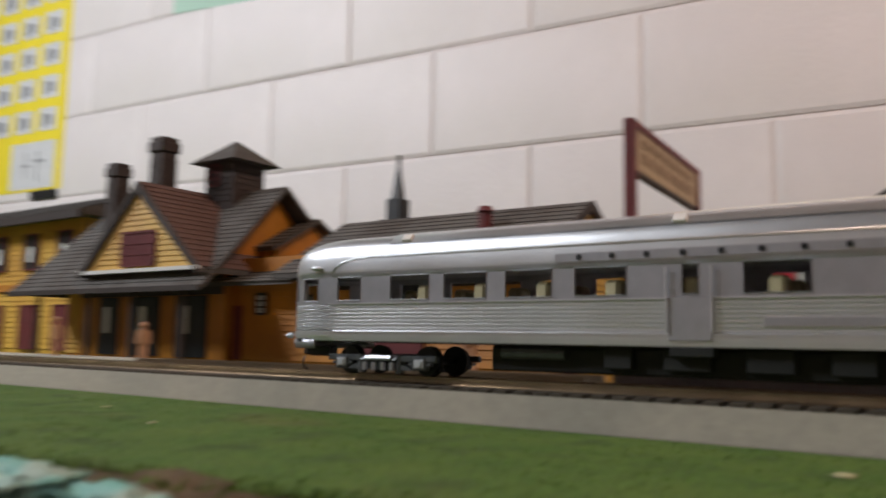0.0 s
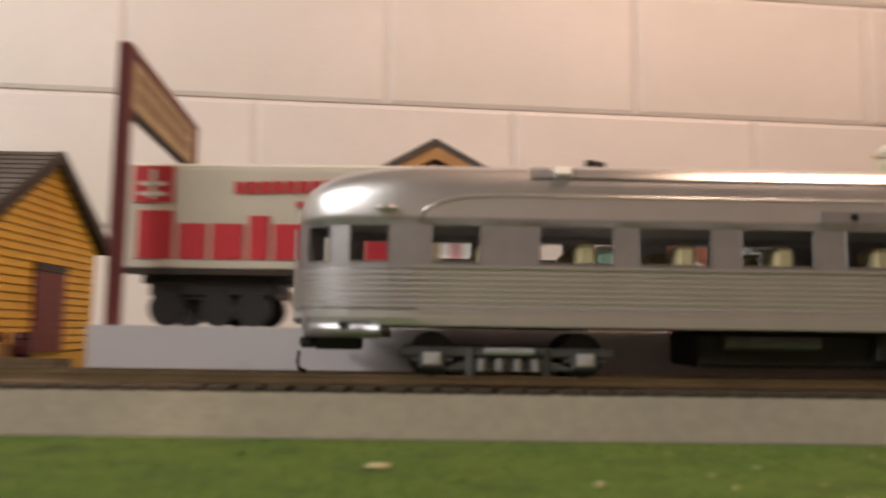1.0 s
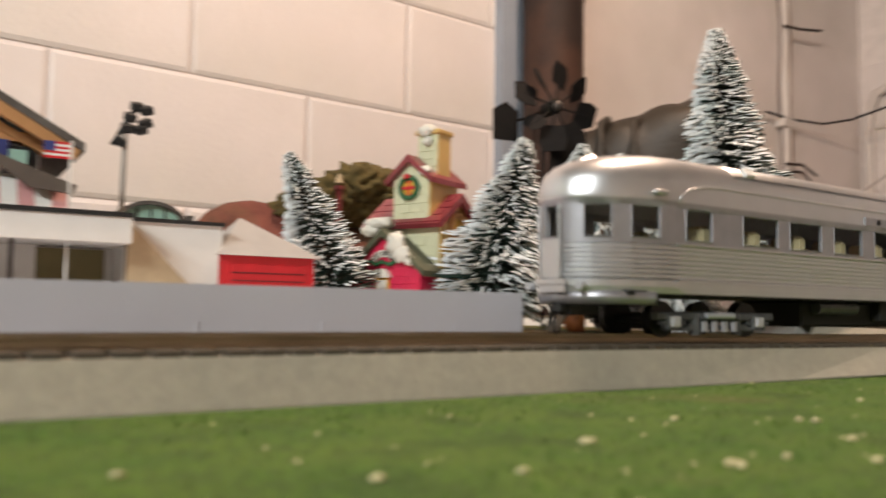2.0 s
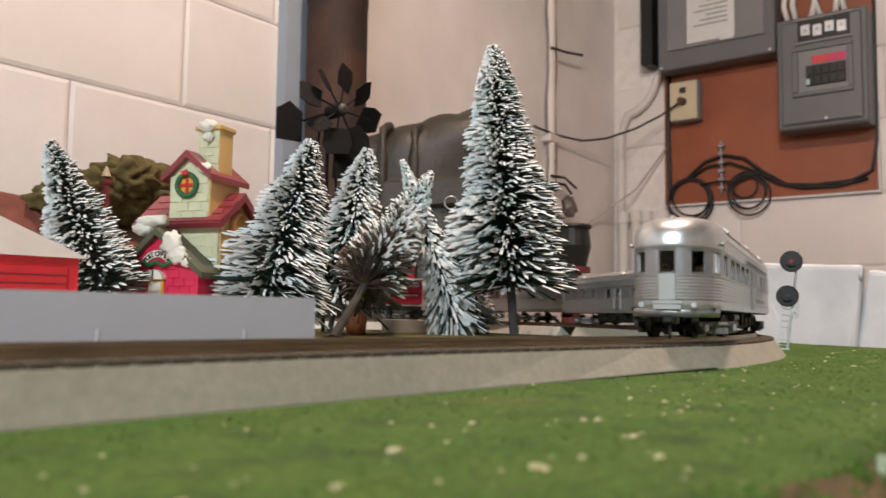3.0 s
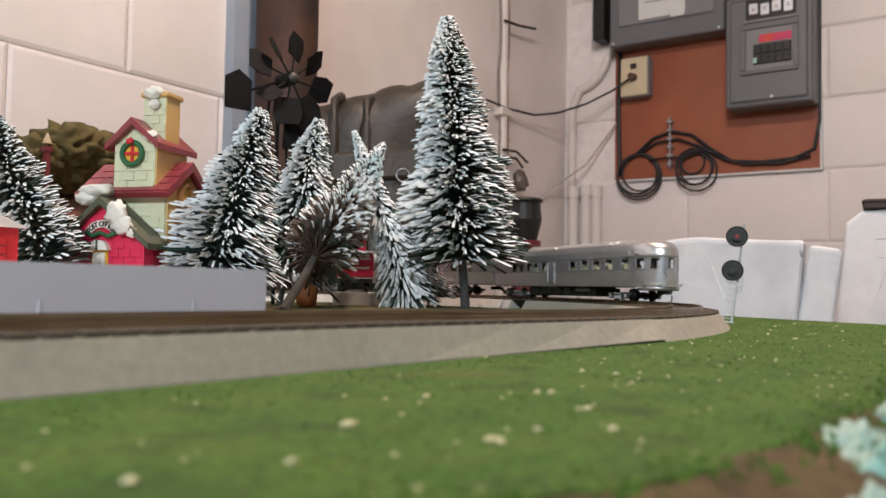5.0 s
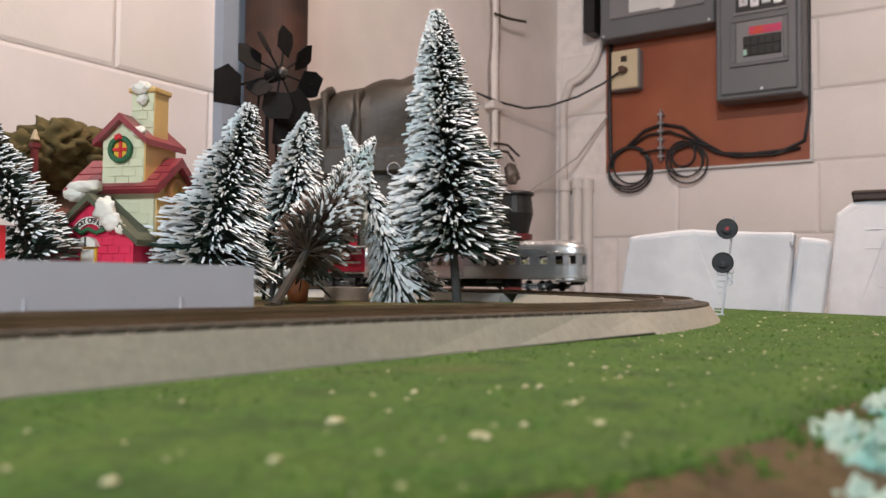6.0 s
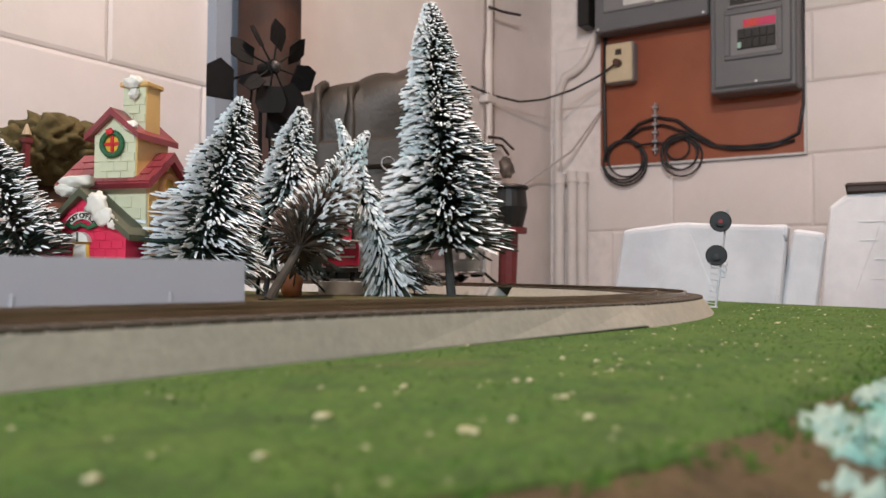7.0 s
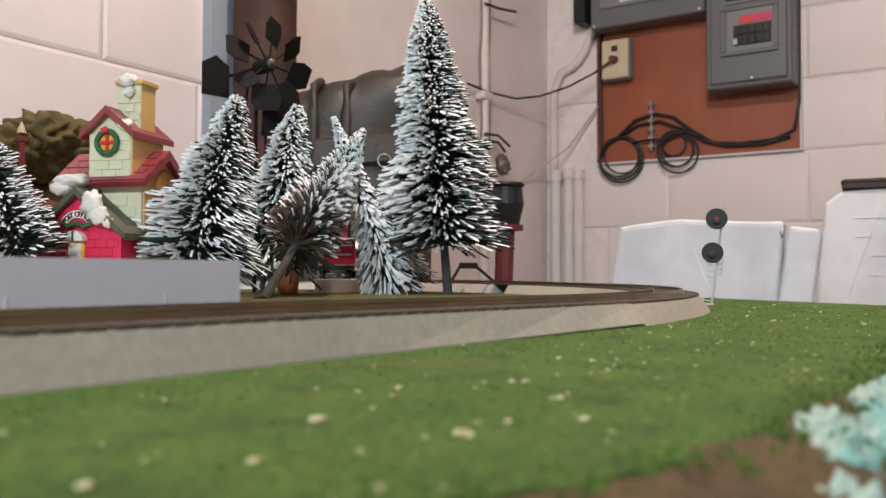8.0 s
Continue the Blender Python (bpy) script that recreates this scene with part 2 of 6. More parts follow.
def prism(bm, pts, axis, a0, a1, mi=0):
    """Extrudes a polygon. axis 'y': pts are (x, z); 'x': (y, z); 'z': (x, y)."""
    def at(p, v):
        return {"y": (p[0], v, p[1]), "x": (v, p[0], p[1]), "z": (p[0], p[1], v)}[axis]
    lo, hi = [bm.verts.new(at(p, a0)) for p in pts], [bm.verts.new(at(p, a1)) for p in pts]
    n = len(pts)
    fs = [bm.faces.new((lo[i], lo[(i + 1) % n], hi[(i + 1) % n], hi[i])) for i in range(n)]
    fs += [bm.faces.new(lo[::-1]), bm.faces.new(hi)]
    for f in fs:
        f.material_index = mi
    bmesh.ops.recalc_face_normals(bm, faces=fs)
    return bm


def pr(*a, **k):
    return prism(bmesh.new(), *a, **k)


def tube(pts, r, n=6):
    """A bent round bar along points."""
    bm = bmesh.new()
    pts = [Vector(p) for p in pts]
    rings = []
    up = Vector((0.31, 0.2, 0.93))
    for i, p in enumerate(pts):
        d = (pts[min(i + 1, len(pts) - 1)] - pts[max(i - 1, 0)]).normalized()
        u = d.cross(up).normalized()
        w = d.cross(u)
        rings.append([bm.verts.new(p + r * (math.cos(2 * math.pi * k / n) * u + math.sin(2 * math.pi * k / n) * w)) for k in range(n)])
    for a, b in zip(rings, rings[1:]):
        for k in range(n):
            bm.faces.new((a[k], a[(k + 1) % n], b[(k + 1) % n], b[k]))
    bm.faces.new(rings[0][::-1]), bm.faces.new(rings[-1])
    bmesh.ops.recalc_face_normals(bm, faces=bm.faces)
    for f in bm.faces:
        f.smooth = True
    return bm


def torus(c, axis, R, r, n=24, k=8):
    q = Vector(axis).to_track_quat("Z", "Y")
    bm = bmesh.new()
    rings = []
    for i in range(n):
        a = 2 * math.pi * i / n
        ring = []
        for j in range(k):
            b = 2 * math.pi * j / k
            ring.append(bm.verts.new(Vector(c) + q @ Vector(((R + r * math.cos(b)) * math.cos(a), (R + r * math.cos(b)) * math.sin(a), r * math.sin(b)))))
        rings.append(ring)
    for i in range(n):
        for j in range(k):
            f = bm.faces.new((rings[i][j], rings[(i + 1) % n][j], rings[(i + 1) % n][(j + 1) % k], rings[i][(j + 1) % k]))
            f.smooth = True
    return bm


def blob(c, sx, sy, sz, rough=0.25, seed=0, sub=3, freq=2.0):
    bm = bmesh.new()
    bmesh.ops.create_icosphere(bm, subdivisions=sub, radius=1.0)
    for v in bm.verts:
        k = 1 + rough * noise.noise(v.co * freq + Vector((seed, seed * 0.7, 0)))
        v.co = Vector((c[0] + v.co.x * sx * k, c[1] + v.co.y * sy * k, c[2] + v.co.z * sz * k))
    for f in bm.faces:
        f.smooth = True
    return bm


def lettering(text, size, thick=0.0004, bold=0.0):
    """Letters as a mesh in the x-z plane that faces -y; returns a bmesh."""
    cu = bpy.data.curves.new("letters", "FONT")
    cu.body, cu.size, cu.extrude, cu.offset = text, size, thick, bold
    cu.resolution_u = 3
    ob = new("letters", cu)
    me = ob.evaluated_get(bpy.context.evaluated_depsgraph_get()).to_mesh()
    bm = bmesh.new()
    bm.from_mesh(me)
    bpy.data.objects.remove(ob)
    bmesh.ops.rotate(bm, verts=bm.verts, cent=(0, 0, 0), matrix=Matrix.Rotation(math.pi / 2, 3, "X"))
    return bm


# the main track's own axes: s along it, q across it towards the far wall
PHI = -5.22
DS = Vector((math.cos(radians(PHI)), math.sin(radians(PHI)), 0))
DQ = Vector((-DS.y, DS.x, 0))
Q0, S0, RAD = 0.174, 0.318, 0.48


def at(s, q, z=0.0, turn=0.0):
    p = s * DS + q * DQ
    return pose(p.x, p.y, z, 0, 0, PHI + turn)


def sag(s):
    """How far the track dips below its straight part, round the first half of the curve."""
    def ease(a, b):
        k = min(max((s - a) / (b - a), 0.0), 1.0)
        return k * k * (3 - 2 * k)
    return 0.0014 * (ease(0.12, 0.36) - ease(0.75, 1.15))


def along(s):
    """Place and heading (degrees) of the track's middle at s metres along it."""
    if s < S0:
        return s * DS + Q0 * DQ, PHI
    a = min((s - S0) / RAD, math.pi)
    p = S0 * DS + (Q0 + RAD) * DQ + RAD * (math.sin(a) * DS - math.cos(a) * DQ)
    if a >= math.pi:
        p = p - (s - S0 - math.pi * RAD) * DS
    return p, PHI + math.degrees(a)


# ---- room ----
COURSE, JOINT, PITCH = 0.2032, 0.372, 0.3965
YW, XW = 1.205, 2.5
FZ, CZ = -1.02, 1.4
part("floor", bx(-3.7, 2.7, -3.2, 1.4, FZ - 0.1, FZ), FLOOR)
# ceiling is assumed out of view, dark to hold back bounce
part("ceiling", bx(-3.7, 2.7, -3.2, 1.4, CZ, CZ + 0.1), CEIL)
wall_n = part("wall_north", bx(-3.7, 2.7, YW + 0.003, YW + 0.2, FZ, CZ), MORTAR)
wall_e = part("wall_east", bx(XW + 0.003, XW + 0.2, -3.2, YW + 0.003, FZ, CZ), MORTAR)
tagged(part("wall_plaster", bx(1.17, XW - 0.003, YW - 0.006, YW + 0.001, FZ, CZ), BLOCK), "smooth white painted plaster beside the stove pipe", "wall", kind="structure")
# added out of view: near and pale so the train's side reflects it
part("wall_south", bx(-3.7, 2.7, -2.2, -2.0, FZ, CZ), PLAIN)
part("wall_west", bx(-3.9, -3.7, -3.4, 1.4, FZ, CZ), PLAIN)
for n in ("floor", "ceiling", "wall_north", "wall_east", "wall_south", "wall_west"):
    tagged(bpy.data.objects[n], {"floor": "bare grey concrete basement floor", "ceiling": "unseen brown basement ceiling, kept dark to limit bounce light"}.get(n, "unseen pale wall closing the room, toned to reflect light" if n in ("wall_south", "wall_west") else "white painted concrete block basement wall"), n.split("_")[0], kind="structure")


def track_strip(name, s0, s1, across, material, parent, step=0.03, lift=0.0, sides=None):
    """A bar with the given cross-section, points (q, z) or a function of s that gives them, swept along the track."""
    bm = bmesh.new()
    n = max(1, int((s1 - s0) / step))
    rings = []
    for i in range(n + 1):
        p, h = along(s0 + (s1 - s0) * i / n)
        side = Vector((-math.sin(radians(h)), math.cos(radians(h)), 0))
        sec = across(s0 + (s1 - s0) * i / n) if callable(across) else across
        dip = sag(s0 + (s1 - s0) * i / n)
        rings.append([bm.verts.new((p + q * side) + Vector((0, 0, z - (dip if z > 0.005 else 0)))) for q, z in sec])
    k = len(sec)
    for a, b in zip(rings, rings[1:]):
        for j in range(k):
            bm.faces.new((a[j], b[j], b[(j + 1) % k], a[(j + 1) % k]))
    bm.faces.new(rings[0]), bm.faces.new(rings[-1][::-1])
    bmesh.ops.recalc_face_normals(bm, faces=bm.faces)
    return part(name, bm, material, parent)

# ---- layout table, ground, track ----
CX, CY = (S0 * DS + (Q0 + RAD) * DQ).xy
FRONT = [(-2.3, 0.03), (-0.6, 0.032), (-0.15, 0.031), (-0.05, 0.036), (0.03, 0.046), (0.066, 0.048), (0.085, 0.036), (0.12, 0.024), (0.2, 0.019), (0.6, 0.02), (0.666, 0.0535), (0.713, 0.125), (0.763, 0.206)]


def front_edge(x):
    for (a, ya), (b, yb) in zip(FRONT, FRONT[1:]):
        if a <= x <= b:
            return ya + (yb - ya) * (x - a) / (b - a)
    return 0.2


outline = []
for (a, ya), (b, yb) in zip(FRONT, FRONT[1:]):
    n = max(1, int((b - a) / 0.012))
    for i in range(n):
        x = a + (b - a) * i / n
        outline.append((x, ya + (yb - ya) * i / n + 0.004 * noise.noise(Vector((x * 45, 0.3, 0)))))
for i in range(24):
    a = radians(-48 + i * 4.4)
    outline.append((CX + 0.57 * math.cos(a), CY + 0.57 * math.sin(a)))
outline += [(0.85, 1.195), (-2.3, 1.195)]
ground = part("ground", pr(outline, "z", -0.0012, 0.0), GRASS)
tagged(ground, "green flocked grass mat covering the model railway table", "grass", kind="structure")
table = thing("layout_table", pose(0, 0, 0), "wooden model railway table under the grass mat", "table")
part("table_top", pr([(x, y + 0.03) for x, y in outline[:-2]] + [(0.85, 1.19), (-2.3, 1.19)], "z", -0.075, -0.0016), WOOD, table)
for x, y in ((-2.2, 0.12), (-0.7, 0.12), (0.6, 0.16), (-2.2, 1.1), (-0.7, 1.1), (0.6, 1.1)):
    part("leg", bx(x - 0.03, x + 0.03, y - 0.03, y + 0.03, FZ, -0.075), WOOD, table)

soil = [(CX + 0.43 * math.cos(a), CY + 0.43 * math.sin(a)) for a in [radians(-85 + 6 * k) for k in range(29)]] + [(CX - 0.5, CY + 0.43), (CX - 0.5, CY - 0.38)]
tagged(part("scatter_soil", pr(soil, "z", 0.0002, 0.0007), mat("brown_scatter", (0.1, 0.068, 0.022), 0.95, var=0.45, scale=300, bump=0.001, bump_scale=260, second=(0.06, 0.09, 0.014), mix_scale=24)), "brown and olive scatter covering the ground inside the loop", "ground", kind="structure")

# carved edge in front of the mat
bm = bmesh.new()
rows = []
for i in range(240):
    x = -0.9 + 1.6 * i / 239
    y0 = front_edge(x) + 0.004
    row = []
    for j in range(12):
        k = j / 11
        d = noise.noise(Vector((x * 38, j * 0.6, 2.0))) * 0.006 + noise.noise(Vector((x * 110, j * 1.3, 7.0))) * 0.0025
        row.append(bm.verts.new((x, y0 - 0.075 * k + d, -0.0002 - 0.06 * k ** 2 + d * (0.4 if j else 0.05))))
    rows.append(row)
for a, b in zip(rows, rows[1:]):
    for j in range(11):
        bm.faces.new((a[j], a[j + 1], b[j + 1], b[j])).smooth = True
tagged(part("rocky_edge", bm, EDGE), "carved brown and teal painted scenery edge of the table", "scenery edge", kind="stuff")
for i, (x, y, z, sx, sy, sz) in enumerate((
        (0.139, 0.0195, -0.003, 0.009, 0.005, 0.0045), (0.127, 0.0165, -0.006, 0.008, 0.006, 0.006), (0.112, 0.013, -0.009, 0.009, 0.006, 0.006),
        (0.146, 0.0115, -0.006, 0.011, 0.005, 0.007), (0.172, 0.0145, -0.003, 0.014, 0.005, 0.005), (0.2, 0.0135, -0.003, 0.014, 0.005, 0.004),
        (-0.15, 0.02, -0.002, 0.022, 0.007, 0.004), (-0.19, 0.022, -0.002, 0.026, 0.007, 0.004), (-0.118, 0.021, -0.003, 0.016, 0.005, 0.003), (-0.17, 0.012, -0.006, 0.03, 0.008, 0.006))):
    tagged(part("painted_rock", blob((x, y, z), sx, sy, sz, 0.6, i + 3, 4, 4.5), TEAL), "rough teal and white painted rock lump at the table edge", "rock", "painted rocks on the table edge")

# turf fibres, which nobody could count
rng = random.Random(4)
vs, fs = [], []
for i in range(22000):
    u = rng.random()
    x = rng.uniform(-0.75, 0.78)
    y1 = (0.150 - x * 0.0914) if x < 0.33 else 0.12 + (x - 0.33) * 0.12
    y = rng.uniform(front_edge(x) + 0.001, max(y1, front_edge(x) + 0.003))
    if noise.noise(Vector((x * 26, y * 26, 1.0))) < rng.uniform(-0.5, 0.35):
        continue
    h, a, w = rng.uniform(0.0001, 0.0005), rng.uniform(0, 6.28), rng.uniform(0.0003, 0.0009)
    n = len(vs)
    vs += [(x - w * math.cos(a), y - w * math.sin(a), -0.0001), (x + w * math.cos(a), y + w * math.sin(a), -0.0001), (x + rng.uniform(-1, 1) * h, y + rng.uniform(-1, 1) * h, h)]
    fs.append((n, n + 1, n + 2))
# ragged fringe where the mat runs out
for i in range(5000):
    x = rng.uniform(-0.7, 0.65)
    y = front_edge(x) + rng.gauss(0.0, 0.0045)
    h, a, w = rng.uniform(0.0003, 0.0012), rng.uniform(0, 6.28), rng.uniform(0.0004, 0.001)
    n = len(vs)
    vs += [(x - w * math.cos(a), y - w * math.sin(a), -0.0004), (x + w * math.cos(a), y + w * math.sin(a), -0.0004), (x + rng.uniform(-1, 1) * h, y + rng.uniform(-1, 1) * h, h)]
    fs.append((n, n + 1, n + 2))
me = bpy.data.meshes.new("turf_fibres")
me.from_pydata(vs, [], fs)
me.materials.append(TUFT)
tagged(new("turf_fibres", me), "short green turf fibres on the grass mat", "grass", kind="stuff")

# pale flecks strewn over the mat, too many to count
vs, fs = [], []
for i in range(260):
    x = rng.uniform(0.05, 0.75)
    y = rng.uniform(front_edge(x) + 0.004, max(0.145 - x * 0.0914 if x < 0.33 else 0.115 + (x - 0.33) * 0.1, front_edge(x) + 0.006))
    r = rng.uniform(0.00025, 0.0007)
    n = len(vs)
    for k in range(5):
        a = k * 1.2566 + rng.uniform(-0.4, 0.4)
        vs.append((x + r * math.cos(a), y + r * math.sin(a), 0.0001))
    vs.append((x + rng.uniform(-0.3, 0.3) * r, y, r * 0.6))
    fs += [(n + k, n + (k + 1) % 5, n + 5) for k in range(5)]
me = bpy.data.meshes.new("pale_flecks")
me.from_pydata(vs, [], fs)
me.materials.append(CHIP)
tagged(new("pale_flecks", me), "tiny pale flecks strewn over the grass mat", "debris", kind="stuff")

# pale chips lying on the grass
for i, (x, y, r) in enumerate((
        (0.2184, 0.1316, 0.0011), (0.1985, 0.0906, 0.0013), (0.1971, 0.0807, 0.0012), (0.1509, 0.0789, 0.0012), (0.1526, 0.0765, 0.0015), (0.3358, 0.1042, 0.0012), (0.3028, 0.1019, 0.0013),
        (0.1303, 0.0921, 0.0012), (0.1359, 0.0613, 0.0014), (0.1193, 0.0494, 0.0016), (0.1109, 0.0579, 0.0013), (0.0997, 0.0593, 0.0016), (0.0987, 0.0574, 0.0013), (0.4112, 0.0797, 0.0022),
        (0.4078, 0.041, 0.0018), (0.0969, 0.083, 0.0021), (0.0545, 0.0767, 0.0013), (0.5, 0.11, 0.0018), (0.56, 0.12, 0.002), (0.62, 0.12, 0.0026), (0.6, 0.09, 0.002), (0.45, 0.1, 0.0016), (0.52, 0.075, 0.0016),
        (-0.006, 0.115, 0.0031), (-0.2, 0.1, 0.0016), (-0.26, 0.13, 0.0014), (0.03, 0.095, 0.0012), (0.072, 0.0705, 0.0013), (0.18, 0.07, 0.001))):
    tagged(part("paint_chip", blob((x, y, 0.0003), r * 0.75, r * 0.5, 0.0004, 0.8, i, 2, 2.5), CHIP), "small pale chip lying on the grass mat", "chip", "chips on the grass")

track = thing("railway_track", pose(0, 0, 0), "nickel rails on dark brown ties over a grey roadbed", "track")
SEC2 = [(-0.0255, 0.0), (-0.0192, 0.0104), (0.0192, 0.0104), (0.0255, 0.0)]


def near_bed(s):
    """The long bed's section: its skirt widens and lifts a little towards its end."""
    k = min(max((s - 0.2) / 0.131, 0), 1)
    w = 0.0215 + 0.004 * k
    lip = 0.0007 * k + 0.0005
    return [(-w, 0.0007 * k), (-w, lip), (-0.0192, 0.0103 + 0.0004 * k), (0.0192, 0.0103 + 0.0004 * k), (w, lip), (w, 0.0007 * k)]


track_strip("roadbed", -1.9, 0.331, near_bed, BED, track, 0.05)
track_strip("roadbed", 0.3315, 0.905, SEC2, BED, track, 0.02)
track_strip("roadbed", 0.932, 3.6, SEC2, BEDW, track, 0.03)
track_strip("bed_gap", 0.905, 0.932, [(-0.006, 0.0), (-0.0185, 0.0103), (0.0185, 0.0103), (0.006, 0.0)], TIE, track, 0.02)
track_strip("tie_web", -1.9, 3.6, [(-0.0150, 0.0101), (-0.0150, 0.0107), (0.0150, 0.0107), (0.0150, 0.0101)], TIE, track, 0.02)
for q in (-0.009, 0.009):
    track_strip("rail", -1.9, 3.6, [(q + a, z) for a, z in ((-0.0012, 0.0113), (-0.0012, 0.0117), (-0.0003, 0.012), (-0.0003, 0.0133), (-0.0007, 0.0136), (-0.0007, 0.0142), (0.0007, 0.0142), (0.0007, 0.0136), (0.0003, 0.0133), (0.0003, 0.012), (0.0012, 0.0117), (0.0012, 0.0113))], RAIL, track, 0.02)
tie_bm = bx(-0.0026, 0.0026, -0.019, 0.019, 0.0, 0.0016, 0.0003)
tie_me = bpy.data.meshes.new("tie")
tie_bm.to_mesh(tie_me)
tie_bm.free()
tie_me.materials.append(TIE)
TIE_STEP = 0.00695
far_v, far_f = [], []
cube = [(-1, -1, 0), (1, -1, 0), (1, 1, 0), (-1, 1, 0), (-1, -1, 1), (1, -1, 1), (1, 1, 1), (-1, 1, 1)]
for i in range(int(4.6 / TIE_STEP)):
    s = -1.002 + i * TIE_STEP
    p, h = along(s)
    if -0.75 < s < 0.95:
        t = new("tie", tie_me)
        t.parent = track
        t.matrix_basis = pose(p.x, p.y, 0.01 - sag(s), 0, 0, h + rng.uniform(-1, 1))
    else:
        n = len(far_v)
        m = pose(p.x, p.y, 0.0102 - sag(s), 0, 0, h)
        far_v += [tuple(m @ Vector((0.0022 * x, 0.0165 * y, 0.0013 * z))) for x, y, z in cube]
        far_f += [tuple(n + k for k in f) for f in ((0, 3, 2, 1), (4, 5, 6, 7), (0, 1, 5, 4), (1, 2, 6, 5), (2, 3, 7, 6), (3, 0, 4, 7))]
me = bpy.data.meshes.new("far_ties")
me.from_pydata(far_v, [], far_f)
me.materials.append(TIE)
o = new("far_ties", me)
o.parent = track
tagged(o, kind="stuff")

siding = thing("siding_track", at(-0.245, 0.232), "short grey siding roadbed with rails beside the main track", "track")
part("roadbed", pr([(-0.2, 0), (-0.185, 0.0105), (0.118, 0.0105), (0.118, 0)], "y", -0.016, 0.02), BED, siding)
for q in (-0.007, 0.011):
    part("rail", bx(-0.18, 0.117, q - 0.0006, q + 0.0006, 0.0105, 0.0142), RAIL, siding)
for i in range(40):
    part("tie", bx(-0.178 + i * 0.0074, -0.175 + i * 0.0074, -0.0145, 0.0185, 0.0105, 0.0118), TIE, siding)

# ---- train ----
CAR_W = 0.0186
CAR_L = 0.31
Z_WB, Z_WT, Z_EAVE, Z_TOP = 0.0420, 0.0509, 0.0528, 0.0676
RIGHT = [(0.034, 0.0457), (0.060, 0.0778), (0.084, 0.1017), (0.109, 0.1266), (0.1345, 0.152), (0.169, 0.174), (0.1865, 0.2045), (0.236, 0.246), (0.262, 0.272)]
LEFT = [(0.034, 0.0457), (0.060, 0.072), (0.081, 0.093), (0.102, 0.114), (0.124, 0.136), (0.185, 0.195), (0.202, 0.212), (0.219, 0.229), (0.236, 0.246), (0.253, 0.263)]
TAIL = [(-0.985, -0.88), (-0.76, -0.5), (-0.17, 0.17), (0.5, 0.76), (0.88, 0.985)]
SLEEPER = [(0.03, 0.039), (0.05, 0.059), (0.085, 0.097), (0.108, 0.12), (0.131, 0.143), (0.165, 0.177), (0.188, 0.2), (0.225, 0.235), (0.25, 0.26), (0.28, 0.285)]
PROFILE = [(0.0268, 0.0004), (0.0286, 0.0), (0.0304, 0.0), (0.0308, 0.0009)]
for _k in range(7):
    _z = 0.0309 + _k * 0.00134
    PROFILE += [(_z + 0.0002, 0.0), (_z + 0.0010, 0.0), (_z + 0.0012, 0.0006)]
PROFILE += [(0.0405, 0.0), (Z_WB, 0.0), (Z_WT, 0.0), (Z_EAVE, 0.0), (0.0530, -0.0001), (0.0536, -0.0001)]
WIN_ROW = [i for i, p in enumerate(PROFILE) if p[0] == Z_WB][0]


def spread_points(lo, hi, wins, step):
    cuts = sorted({lo, hi, *[w for pair in wins for w in pair]})
    out = []
    for a, b in zip(cuts, cuts[1:]):
        n = max(1, int((b - a) / step))
        out += [a + (b - a) * i / n for i in range(n)]
    return out


def car_outline(rounded, right, left):
    """Plan points with a flag: the stretch from this point to the next is a window."""
    pts = []
    x0 = 0.03 if rounded else 0.0
    xs = spread_points(x0, CAR_L, right, 0.02) + [CAR_L]
    for a, b in zip(xs[::-1], xs[::-1][1:]):
        pts.append((a, -CAR_W, any(w0 - 1e-6 <= b and a <= w1 + 1e-6 for w0, w1 in right)))
    if rounded:
        ys = spread_points(-0.9999, 0.9999, TAIL, 0.07) + [0.9999]
        for a, b in zip(ys, ys[1:]):
            pts.append((0.03 * (1 - (1 - abs(a) ** 2.2) ** (1 / 2.2)), a * CAR_W, any(w0 - 1e-6 <= a and b <= w1 + 1e-6 for w0, w1 in TAIL)))
    else:
        pts.append((0.0, -CAR_W, False))
    xs = spread_points(x0, CAR_L, left, 0.02) + [CAR_L]
    for a, b in zip(xs, xs[1:]):
        pts.append((a, CAR_W, any(w0 - 1e-6 <= a and b <= w1 + 1e-6 for w0, w1 in left)))
    pts.append((CAR_L, CAR_W, False))
    return pts


